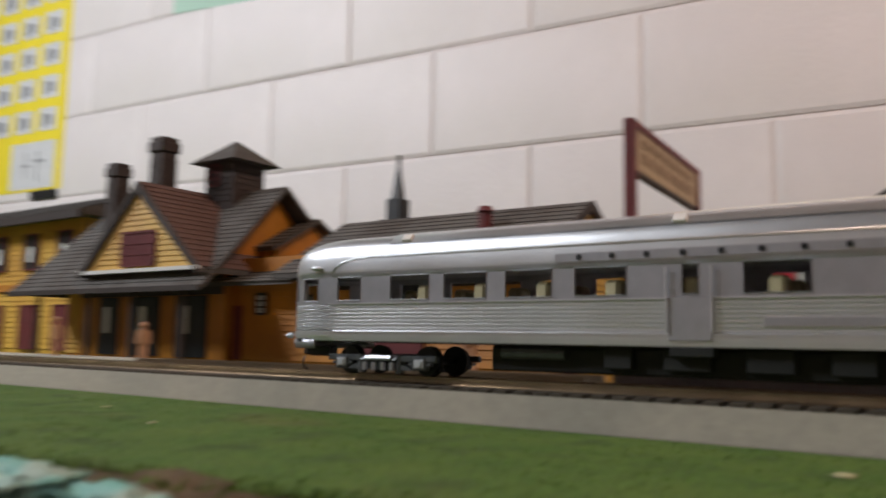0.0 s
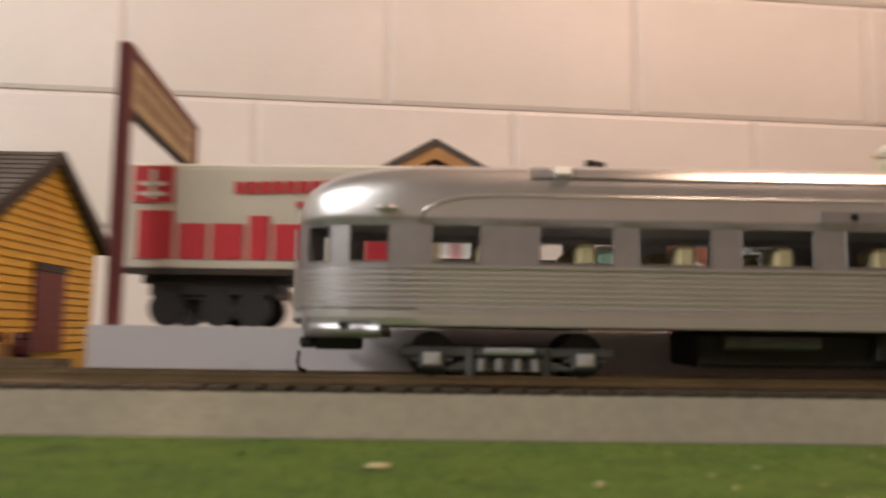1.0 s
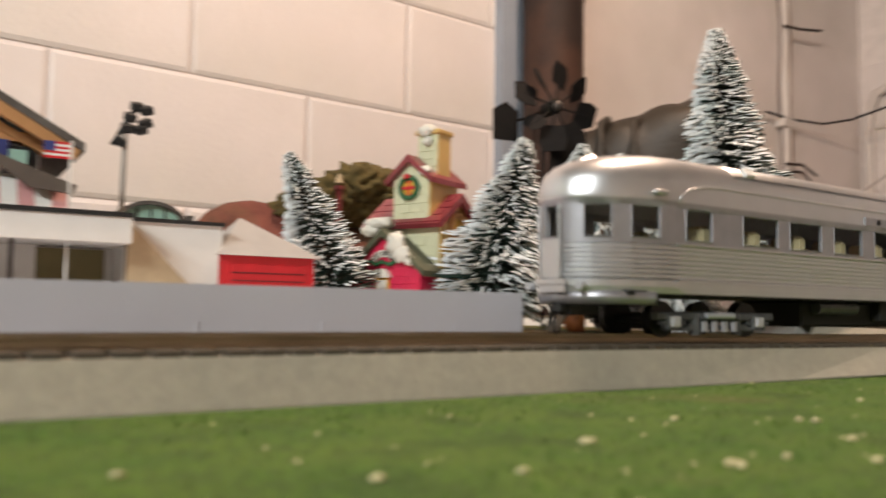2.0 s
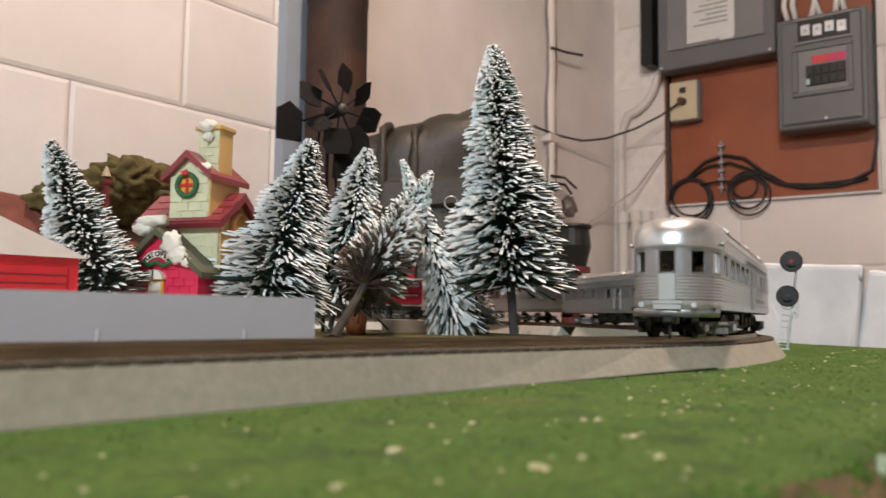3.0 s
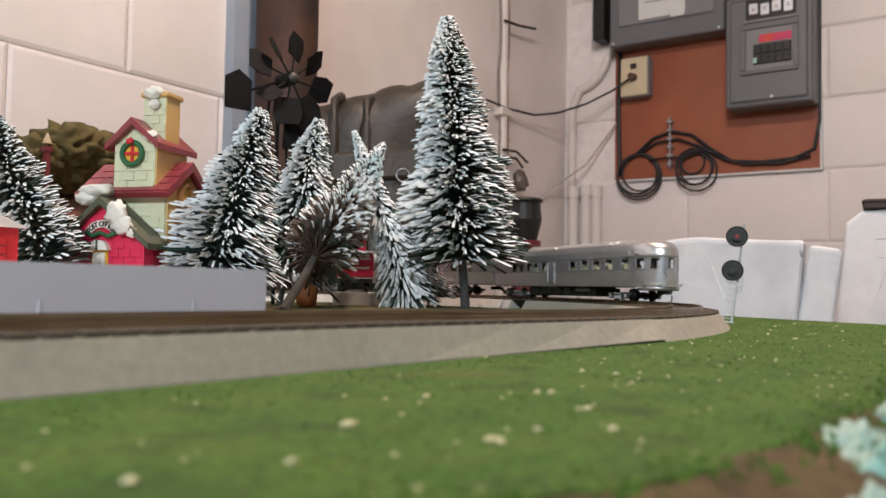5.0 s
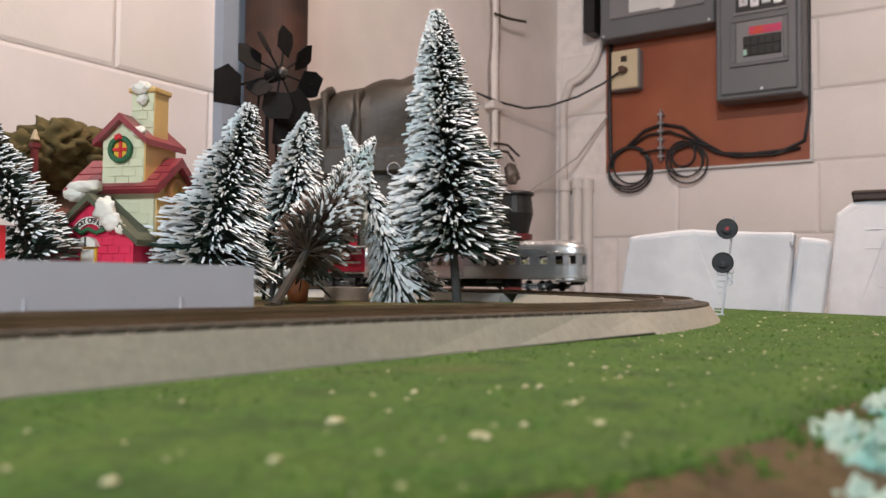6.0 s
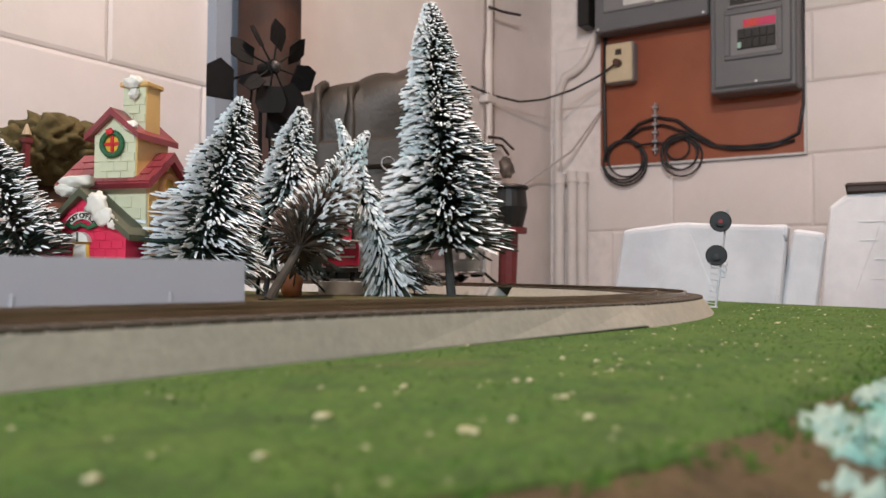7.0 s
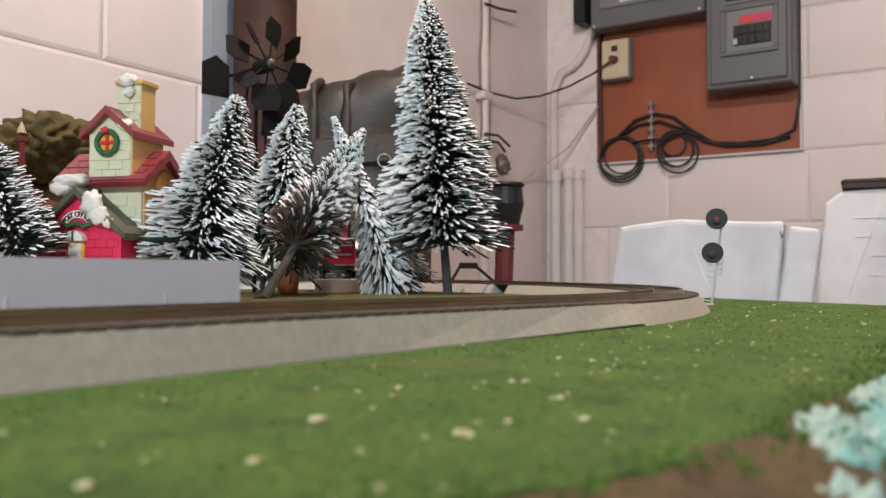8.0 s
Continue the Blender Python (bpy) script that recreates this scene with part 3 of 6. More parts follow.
def passenger_car(label, rounded, right, left, m):
    car = thing("passenger_car", m, label, "train car", "cars of the silver train")
    pts = car_outline(rounded, right, left)
    bm = bmesh.new()
    rings = []
    spine = 0.05 if rounded else 0.0
    for i, (x, y, w) in enumerate(pts):
        sx = max(x, spine)
        d = Vector((x - min(max(x, 0.03 if rounded else 0), CAR_L - 0.001), y, 0))
        if abs(y) >= CAR_W * 0.999:
            d = Vector((0, y, 0))
        d.normalize()
        deep = (1.0 if x < 0.034 else 0.3) if rounded else 0.3
        ring = [bm.verts.new((x - d.x * inset * deep, y - d.y * inset * deep, z)) for z, inset in PROFILE]
        for k in range(1, 8):
            a = k / 8 * math.pi / 2
            f = math.cos(a) ** 0.56
            ring.append(bm.verts.new((sx + (x - sx) * f, y * f, 0.0536 + (Z_TOP - 0.0536) * math.sin(a) ** 0.68)))
        rings.append(ring)
    glazing = []
    n = len(pts)
    for i in range(n):
        a, b = rings[i], rings[(i + 1) % n]
        for j in range(len(a) - 1):
            if pts[i][2] and j == WIN_ROW:
                glazing.append([v.co.copy() for v in (a[j], b[j], b[j + 1], a[j + 1])])
                continue
            f = bm.faces.new((a[j], b[j], b[j + 1], a[j + 1]))
            f.smooth = j > WIN_ROW
            f.material_index = 1 if WIN_ROW - 1 <= j <= WIN_ROW + 1 else 0
    bm.faces.new([r[-1] for r in rings])
    bmesh.ops.remove_doubles(bm, verts=bm.verts, dist=1e-6)
    bmesh.ops.recalc_face_normals(bm, faces=bm.faces)
    body = part("body", bm, [SILVER, SILVERD], car)
    so = body.modifiers.new("thickness", "SOLIDIFY")
    so.thickness, so.offset = 0.0009, -1
    # window panes, one for each run of glass
    runs = []
    for q in glazing:
        if runs and (runs[-1][-1][1] - q[0]).length < 1e-5:
            runs[-1].append(q)
        else:
            runs.append([q])
    for run in runs:
        bm = bmesh.new()
        for q in run:
            c = Vector((min(max(q[0].x, 0.035), CAR_L - 0.03), 0, q[0].z))
            vs_ = []
            for p in q:
                inw = Vector((c.x - p.x, -p.y, 0))
                inw = Vector((0, -p.y, 0)) if p.x > 0.03 else inw
                vs_.append(bm.verts.new(p + inw.normalized() * 0.0006))
            bm.faces.new(vs_)
        pane = part("window_pane", bm, glass, body)
        pane.visible_shadow = False
        # bright frame along the sill and the far jamb
        a, b = run[0][0], run[-1][1]
        bm = bmesh.new()
        for q in run:
            o = Vector((0, math.copysign(0.0002, q[0].y), 0)) if q[0].x > 0.03 else Vector((-0.0002, 0, 0))
            rod(bm, q[0] + o, q[1] + o, 0.0002, n=5)
            rod(bm, q[3] + o, q[2] + o, 0.00018, n=5)
        rod(bm, run[0][0], run[0][3], 0.0002, n=5)
        rod(bm, run[-1][1], run[-1][2], 0.0002, n=5)
        part("window_frame", bm, SILVERD, body)
    part("car_floor", bx(0.012 if rounded else 0.001, CAR_L - 0.002, -0.0172, 0.0172, 0.0262, 0.0275), UNDER, car)
    part("aisle_wall", bx(0.06, CAR_L - 0.004, -0.0008, 0.0008, 0.0275, 0.039), DARKIN, car)
    for i in range(10):
        for y in (-0.011, 0.011):
            x = 0.045 + i * 0.0245
            part("seat", box(bx(x, x + 0.008, y - 0.004, y + 0.004, 0.0275, 0.0395, 0.0008), x, x + 0.0052, y - 0.0045, y + 0.0045, 0.0395, 0.0474, 0.0012), SEAT, car)
    # roof fittings
    for x in (0.066, 0.168, 0.26):
        for sg in (-1, 1):
            part("roof_tab", bx(-0.0021, 0.0021, -0.0016, 0.0016, -0.0006, 0.0008, 0.0002), WHITE, car, m=pose(x, sg * 0.0161, 0.0648, -sg * 48))
    # raised roof sheet and the eave moulding that sweeps down behind the tail windows
    bm = bmesh.new()
    arc = []
    for k in range(13):
        a = radians(33 + 114 * k / 12)
        c, d = math.cos(a), math.sin(a)
        arc.append((math.copysign(abs(c) ** 0.56, c) * CAR_W * 1.012, 0.0536 + (Z_TOP - 0.0536) * d ** 0.68 + 0.0004))
    x0 = 0.058 if rounded else 0.001
    rows_ = [[bm.verts.new((x, y, z - 0.0006 * (x == x0))) for y, z in arc] for x in (x0, x0 + 0.0006, 0.1, 0.2, CAR_L)]
    for a, b in zip(rows_, rows_[1:]):
        for k in range(12):
            bm.faces.new((a[k], a[k + 1], b[k + 1], b[k])).smooth = True
    bmesh.ops.recalc_face_normals(bm, faces=bm.faces)
    part("roof_sheet", bm, SILVER, car)
    for sg in (-1, 1):
        run = [(CAR_L, sg * CAR_W * 0.985, 0.0583), (0.05, sg * CAR_W * 0.985, 0.0583)]
        if rounded:
            run += [(0.042, sg * CAR_W * 0.988, 0.0579), (0.036, sg * CAR_W * 0.995, 0.0566), (0.0325, sg * CAR_W, 0.0548), (0.0315, sg * CAR_W, 0.0525)]
        part("eave_moulding", tube(run, 0.0004, 6), SILVER, car)
    part("letter_strip", bx(0.128, 0.285, -CAR_W - 0.0006, -CAR_W + 0.0002, 0.0529, 0.0556), SILVERD, car)
    for i in range(13):
        part("roundel", rd((0.1364 + i * 0.0111, -CAR_W - 0.0003, 0.0543), (0.1364 + i * 0.0111, -CAR_W - 0.0009, 0.0543), 0.001), BLACK, car)
    # vestibule door and the long grey name plate
    for y, sg in ((-CAR_W, -1), (CAR_W, 1)):
        d = part("door", bx(0.1648, 0.1778, min(y, y + sg * 0.0007), max(y, y + sg * 0.0007), 0.0284, 0.0412, 0.0002), SILVERD, car)
        for x in (0.1646, 0.178):
            part("grab_rail", rd((x, y + sg * 0.0012, 0.031), (x, y + sg * 0.0012, 0.05), 0.0004, n=6), SILVER, d)
        part("door_step", bx(0.165, 0.178, min(y, y - sg * 0.004), max(y, y - sg * 0.004), 0.0238, 0.0268, 0.0003), UNDER, d)
    part("name_plate", bx(0.192, 0.258, -CAR_W - 0.0006, -CAR_W + 0.0002, 0.033, 0.0352), SILVERD, car)
    # belt lines
    for y in (-CAR_W, CAR_W):
        for z in (0.0302, 0.0408):
            part("belt_rail", bx(0.03 if rounded else 0.0, CAR_L, y - 0.0004, y + 0.0004, z - 0.0002, z + 0.0003), SILVER, car)
    # gear under the floor
    gear = bmesh.new()
    box(gear, 0.1, 0.235, -0.012, 0.012, 0.0175, 0.0262, 0.0008)
    part("centre_sill", gear, UNDER, car)
    part("air_tank", rd((0.1057, -0.0135, 0.0238), (0.1293, -0.0135, 0.0238), 0.0021, n=10), TRUCK, car)
    part("air_tank", rd((0.1057, 0.0135, 0.0238), (0.1293, 0.0135, 0.0238), 0.0021, n=10), TRUCK, car)
    for x0, x1 in ((0.143, 0.152), (0.162, 0.176), (0.186, 0.199), (0.208, 0.219)):
        for y0, y1 in ((-0.0155, -0.012), (0.012, 0.0155)):
            part("battery_box", bx(x0, x1, y0, y1, 0.0195, 0.0262, 0.0004), UNDER, car)
    # couplers
    for x, d in ((0.0045 if rounded else 0.0, -1), (CAR_L, 1)):
        bm = bx(min(x, x - d * 0.012), max(x, x - d * 0.012), -0.0025, 0.0025, 0.0205, 0.0245, 0.0005)
        c = part("coupler", box(bm, min(x, x + d * 0.004), max(x, x + d * 0.004), -0.0022, 0.0022, 0.0208, 0.024, 0.0008), BLACK, car)
        part("trip_pin", tube([(x + d * 0.004, -0.001, 0.02), (x + d * 0.0045, -0.001, 0.0175), (x + d * 0.004, -0.001, 0.0155), (x + d * 0.0022, -0.0005, 0.0148)], 0.0005, 5), BLACK, c)
    if rounded:
        for y, sg in ((-CAR_W, -1), (CAR_W, 1)):
            lamp = part("marker_lamp", blob((0.023, y * 1.03, 0.0548), 0.003, 0.0012, 0.0009, 0.1, 1, 2), SILVER, car)
        part("tail_lamp", rd((0.016, 0, 0.0655), (0.011, 0, 0.064), 0.0019, 0.0015, 10), SILVER, car)
        part("tail_lens", rd((0.011, 0, 0.064), (0.0107, 0, 0.0639), 0.0011, 0.0011, 10), BLACK, car)
        part("tail_door", bx(-0.0006, 0.0008, -0.0036, 0.0036, 0.0305, 0.0416, 0.0003), SILVER, car, "smooth silver tail door")
        for y in (-0.0039, 0.0039):
            part("grab_rail", rd((-0.0008, y, 0.031), (-0.0008, y, 0.051), 0.00035, n=6), SILVER, car)
        for y in (-0.0105, 0.0105):
            part("tail_light", rd((0.0022, y, 0.0286), (0.0002, y, 0.0286), 0.0012, 0.0012, 10), STEEL, car)
        part("end_gate", box(bx(-0.0008, 0.0006, -0.0062, 0.0062, 0.0288, 0.0305, 0.0002), -0.0004, 0.0002, -0.0055, 0.0055, 0.0268, 0.0288), SILVER, car)
        bm = bmesh.new()
        tail = [q for q in pts if q[0] < 0.0301]
        tail = [(0.0215, -CAR_W)] + [(x * 0.7 + 0.0008, y * 0.985) for x, y, _ in tail] + [(0.0215, CAR_W * 0.985)]
        hi = [bm.verts.new((x, y, 0.027)) for x, y in tail]
        lo = [bm.verts.new((x + 0.0006, y * 0.97, 0.0236)) for x, y in tail]
        for k in range(len(tail) - 1):
            bm.faces.new((hi[k], hi[k + 1], lo[k + 1], lo[k])).smooth = True
        skirt = part("tail_skirt", bm, SILVERD, car)
        skirt.modifiers.new("thickness", "SOLIDIFY").thickness = 0.0008
    else:
        part("end_diaphragm", box(bx(-0.004, 0.0, -0.008, 0.008, 0.027, 0.06, 0.001), -0.003, -0.001, -0.012, 0.012, 0.055, 0.062, 0.001), DARKIN, car)
    part("front_wall", box(bx(CAR_L - 0.001, CAR_L + 0.0005, -0.0178, 0.0178, 0.027, 0.056), CAR_L, CAR_L + 0.004, -0.008, 0.008, 0.027, 0.062, 0.001), SILVERD, car)
    if not rounded:
        part("rear_wall", bx(-0.0005, 0.001, -0.0178, 0.0178, 0.027, 0.056), SILVERD, car)
    bogies = []
    for x in (0.053, CAR_L - 0.05):
        bogies.append(bogie(car, x))
    return car, bogies


def bogie(car, x):
    bm = bmesh.new()
    box(bm, -0.004, 0.004, -0.0125, 0.0125, 0.0195, 0.0235, 0.0005)
    b = part("bogie", bm, BLACK, car, m=pose(x, 0, -0.0014))
    for sg in (-1, 1):
        y0, y1 = sorted((sg * 0.0128, sg * 0.0152))
        bm = bmesh.new()
        box(bm, -0.026, 0.026, y0, y1, 0.0208, 0.0232, 0.0004)
        prism(bm, [(-0.016, 0.0178), (0.016, 0.0178), (0.012, 0.0196), (-0.012, 0.0196)], "y", y0, y1)
        for k in (-0.0185, 0.0185):
            box(bm, k - 0.0032, k + 0.0032, y0 - 0.0004, y1 + 0.0004, 0.0178, 0.0228, 0.0006)
            box(bm, k - 0.005, k + 0.005, y0, y1, 0.0195, 0.0206, 0.0002)
        for k in (-0.005, 0, 0.005):
            rod(bm, (k, (y0 + y1) / 2, 0.0178), (k, (y0 + y1) / 2, 0.0226), 0.0012, n=7)
        rod(bm, (-0.0085, sg * 0.0156, 0.0215), (0.0085, sg * 0.0156, 0.0215), 0.0006, n=6)
        for k in (-0.009, 0.009):
            rod(bm, (k, (y0 + y1) / 2, 0.0165), (k, (y0 + y1) / 2, 0.0232), 0.0017, n=8)
        frame_ = part("side_frame", bm, TRUCK, b)
        for k in (-0.0185, 0.0185):
            yo = sg * 0.0157
            part("journal_box", box(bx(k - 0.0024, k + 0.0024, min(yo, yo - sg * 0.001), max(yo, yo - sg * 0.001), 0.0186, 0.0222, 0.0004), k - 0.0012, k + 0.0012, min(yo, yo + sg * 0.0004), max(yo, yo + sg * 0.0004), 0.0194, 0.0214), STEEL, frame_, "bright metal journal box")
        for k in (-0.0065, -0.0022, 0.0022, 0.0065):
            part("spring", rd((k, sg * 0.0155, 0.0176), (k, sg * 0.0155, 0.0205), 0.0011, n=8), SILVERD, frame_)
        part("brake_cylinder", rd((-0.006, sg * 0.0158, 0.0222), (0.006, sg * 0.0158, 0.0222), 0.0009, n=8), STEEL, frame_)
    for k in (-0.0185, 0.0185):
        bm = bmesh.new()
        for sg in (-1, 1):
            rod(bm, (k, sg * 0.0083, 0.0211), (k, sg * 0.0105, 0.0211), 0.0053, 0.0053, 16)
            rod(bm, (k, sg * 0.0076, 0.0211), (k, sg * 0.0083, 0.0211), 0.0058, 0.0058, 16)
        rod(bm, (k, -0.0105, 0.0211), (k, 0.0105, 0.0211), 0.0012, n=8)
        part("wheel_set", bm, BLACK, b)
    return b

TRAIN = []
for i, (label, rounded, right, left) in enumerate((
        ("silver fluted observation car with a rounded tail", True, RIGHT, LEFT),
        ("silver fluted sleeping car with small square windows", False, SLEEPER, SLEEPER),
        ("silver fluted coach with a row of square windows", False, LEFT, RIGHT))):
    TRAIN.append(passenger_car(label, rounded, right, left, pose(-0.234 + i * 0.322, 0, 0)))

# ---- the white raised platform and what stands on it ----
PZ = 0.0256
platform = thing("raised_platform", pose(0, 0, 0, 0, 0, PHI), "white foam board platform standing behind the track", "platform")
part("platform_block", pr([(-0.104, 0.195), (0.1555, 0.195), (0.395, 0.6), (0.395, 0.8), (-0.125, 0.8)], "z", 0, PZ), PLAT, platform)
for s in (-0.06, -0.005, 0.0565, 0.0895, 0.131):
    part("joint_strip", bx(s - 0.0005, s + 0.0005, 0.1948, 0.196, 0.012, PZ - 0.009, 0.0002), PLAT, platform)


def sign_board():
    p0 = -0.1015 * DS + 0.207 * DQ
    p1 = -0.110 * DS + 0.309 * DQ
    L = (p1 - p0).length
    a = math.degrees(math.atan2(p1.y - p0.y, p1.x - p0.x))
    s = thing("station_sign", pose(p0.x, p0.y, PZ, 0, 0, a), "tan station name board between two dark brown posts", "sign")
    for x in (0, L):
        part("post", bx(x - 0.0022, x + 0.0022, -0.002, 0.002, 0, 0.0862, 0.0004), MAROON, s)
    b = part("board", bx(0.002, L - 0.002, -0.001, 0.001, 0.067, 0.0845, 0.0003), TAN, s)
    part("top_rail", bx(-0.002, L + 0.002, -0.0018, 0.0018, 0.0838, 0.0866, 0.0003), MAROON, s)
    part("bottom_rail", bx(0.002, L - 0.002, -0.0016, 0.0016, 0.0658, 0.0676, 0.0003), BROWN, s)
    for z0, z1 in ((0.0715, 0.0755), (0.078, 0.081)):
        for x in range(7):
            part("print_bar", bx(0.012 + x * 0.0115, 0.0205 + x * 0.0115, -0.0014, -0.0009, z0, z1), SIGNINK, b)


sign_board()


def trailer():
    m = at(-0.1035, 0.2165, PZ, -2.0)
    t = thing("road_trailer", m, "cream corrugated road trailer with red lettering", "trailer")
    L, W, B, T = 0.0985, 0.031, 0.0165, 0.051
    bm = bx(0, L, 0, W, B, T, 0.0006)
    body = part("trailer_body", bm, CREAM, t)
    for i in range(46):
        x = 0.002 + i * 0.00208
        part("rib", bx(x, x + 0.0008, -0.0003, 0.0002, B + 0.002, T - 0.002), CREAM, body)
    part("corner_post", bx(L - 0.0072, L + 0.0004, -0.0006, 0.002, B, T, 0.0003), TAN, body, "plain tan end panel")
    part("base_rail", bx(0, L, -0.0006, 0.001, B - 0.0005, B + 0.0015), BROWN, body)
    part("rear_door", bx(L - 0.0005, L + 0.0006, 0.001, W - 0.001, B + 0.001, T - 0.001), TAN, body)
    part("chassis", bx(0.004, L - 0.002, 0.008, W - 0.008, B - 0.003, B), BLACK, t)
    for x in (0.014, 0.03, 0.041):
        for y in (0.002, W - 0.006):
            part("wheel", rd((x, y, 0.0055), (x, y + 0.004, 0.0055), 0.0055, n=14), BLACK, t)
    part("axle_cover", bx(0.008, 0.048, 0.003, W - 0.003, 0.009, B - 0.002, 0.001), BLACK, t)
    for y in (0.006, W - 0.006):
        part("landing_leg", bx(0.071, 0.0735, y - 0.001, y + 0.001, 0, B - 0.001), BROWN, t)
    part("underride_bar", bx(0.078, 0.0965, 0.004, 0.006, 0.008, 0.0095), BROWN, t)
    x = 0.0048
    for w, h, gap in ((0.0112, 0.0152, 0.0015), (0.0092, 0.0112, 0.0015), (0.01, 0.0112, 0.0015), (0.0064, 0.0138, 0.0015), (0.0092, 0.0112, 0.0062), (0.0108, 0.0152, 0.0012), (0.0092, 0.0112, 0.0)):
        part("painted_block", bx(x, x + w, -0.0008, -0.0002, 0.0208, 0.0208 + h, 0.0002), REDP, body, "plain red painted block")
        x += w + gap
    part("emblem", bx(0.003, 0.0155, -0.0008, -0.0002, 0.0385, 0.05), REDP, body, "red square emblem")
    for x0, x1, z0, z1 in ((0.005, 0.0135, 0.0405, 0.0418), (0.005, 0.0135, 0.0437, 0.045), (0.0085, 0.01, 0.0395, 0.049)):
        part("emblem_bar", bx(x0, x1, -0.0011, -0.0006, z0, z1), CREAM, body)
    for i in range(9):
        x = 0.035 + i * 0.004
        part("print_bar", bx(x, x + 0.003, -0.0008, -0.0002, 0.0415 + i * 0.0001, 0.0452 + i * 0.0001), REDP, body)
    for i in range(6):
        x = 0.0545 + i * 0.003
        part("print_bar", bx(x, x + 0.0022, -0.0008, -0.0002, 0.0372, 0.0392), REDP, body)


trailer()
scrap = thing("paper_scrap", at(-0.052, 0.262, PZ, 0), "folded white paper scrap leaning under the trailer", "paper")
part("sheet", pr([(-0.012, 0.0135), (0.004, 0.0), (0.0085, 0.003), (0.0075, 0.009), (-0.007, 0.0135)], "y", 0.0, 0.0007), WHITE, scrap)


AWNING = mat("faded_pink_awning", (0.55, 0.27, 0.26), 0.7, var=0.12, scale=60)


def restaurant():
    r = thing("gabled_restaurant", at(-0.0045, 0.46, PZ), "white roadside restaurant with an orange timber gable and striped awning", "building")
    H = 0.113
    part("wall", pr([(-0.052, 0), (0.052, 0), (0.052, 0.082), (0, H - 0.006), (-0.052, 0.082)], "y", 0.014, 0.14), WHITE, r)
    part("gable_glazing", pr([(-0.048, 0.084), (0.048, 0.084), (0, H - 0.006)], "y", 0.012, 0.0135), BLUEG, r)
    for sg in (-1, 1):
        bm = bmesh.new()
        prism(bm, [(0, H + 0.003), (sg * 0.07, 0.0775), (sg * 0.07, 0.073), (0, H - 0.0015)], "y", -0.012, 0.145)
        part("roof_slope", bm, SHINGLE, r)
        bm = bmesh.new()
        prism(bm, [(0, H - 0.001), (sg * 0.068, 0.0735), (sg * 0.066, 0.069), (0, H - 0.009)], "y", -0.011, -0.006)
        part("bargeboard", bm, ORWOOD, r)
        bm = bmesh.new()
        prism(bm, [(0, H - 0.009), (sg * 0.058, 0.0735), (sg * 0.055, 0.071), (0, H - 0.014)], "y", 0.004, 0.011)
        part("inner_rafter", bm, ORWOOD, r)
    part("tie_beam", bx(-0.054, 0.054, 0.006, 0.012, 0.078, 0.083), ORWOOD, r)
    part("blue_panel", bx(0.012, 0.036, 0.004, 0.012, 0.067, 0.078), FLAGB, r)
    part("dark_window", bx(0.034, 0.05, 0.008, 0.0135, 0.062, 0.076), BLACK, r)
    part("window_blind", bx(0.0335, 0.045, 0.0045, 0.008, 0.066, 0.0735), MINT, r)
    part("slanted_sunshade", pr([(0.028, 0.066), (0.03, 0.0695), (0.068, 0.056), (0.066, 0.0515), (0.046, 0.0535)], "y", -0.006, -0.003), mat("grey_brown_canvas", (0.13, 0.1, 0.08), 0.8, var=0.15, scale=80), r)
    for i in range(8):
        x = 0.002 + i * 0.0078
        part("awning_stripe", pr([(0.012, 0.06), (-0.014, 0.036), (-0.014, 0.0345), (0.012, 0.0585)], "x", x, x + 0.0077), AWNING if i % 2 else WHITE, r)


restaurant()


def white_hall():
    h = thing("white_hall", at(-0.03, 0.43, PZ), "long low white building with a black roof edge", "building")
    part("wall", box(bx(0.117, 0.169, 0.02, 0.11, 0, 0.0395), 0.0, 0.117, 0.05, 0.11, 0, 0.0395), WHITE, h)
    part("canopy", bx(-0.01, 0.117, 0.0, 0.06, 0.0255, 0.039, 0.0004), WHITE, h)
    part("roof_edge", box(bx(-0.01, 0.1175, -0.0012, 0.11, 0.039, 0.0412), 0.1175, 0.1702, 0.018, 0.11, 0.0392, 0.0412), BLACK, h)
    part("back_opening", bx(0.004, 0.06, 0.0475, 0.0505, 0.004, 0.022), DARKIN, h)
    part("door_lintel", bx(0.0, 0.066, 0.0455, 0.0475, 0.0165, 0.0195), BROWN, h)
    part("pink_counter", bx(0.004, 0.058, 0.0455, 0.0475, 0.0115, 0.0152), AWNING, h)
    part("olive_panel", bx(0.066, 0.112, 0.047, 0.0505, 0.001, 0.0245), mat("olive_wall", (0.2, 0.16, 0.07), 0.7, var=0.15, scale=60), h)
    for x in (0.006, 0.04, 0.062):
        part("canopy_post", bx(x, x + 0.002, 0.004, 0.006, 0, 0.0255), BROWN, h)
    # diagonal cast shadow on the hall, built as a tan wedge
    part("stair_flank", pr([(0.1175, 0.0), (0.1175, 0.038), (0.155, 0.0)], "y", 0.012, 0.0195), TAN, h)
    part("bench", box(bx(0.01, 0.058, 0.02, 0.028, 0.007, 0.0085), 0.012, 0.014, 0.02, 0.028, 0, 0.007), BROWN, h)


white_hall()


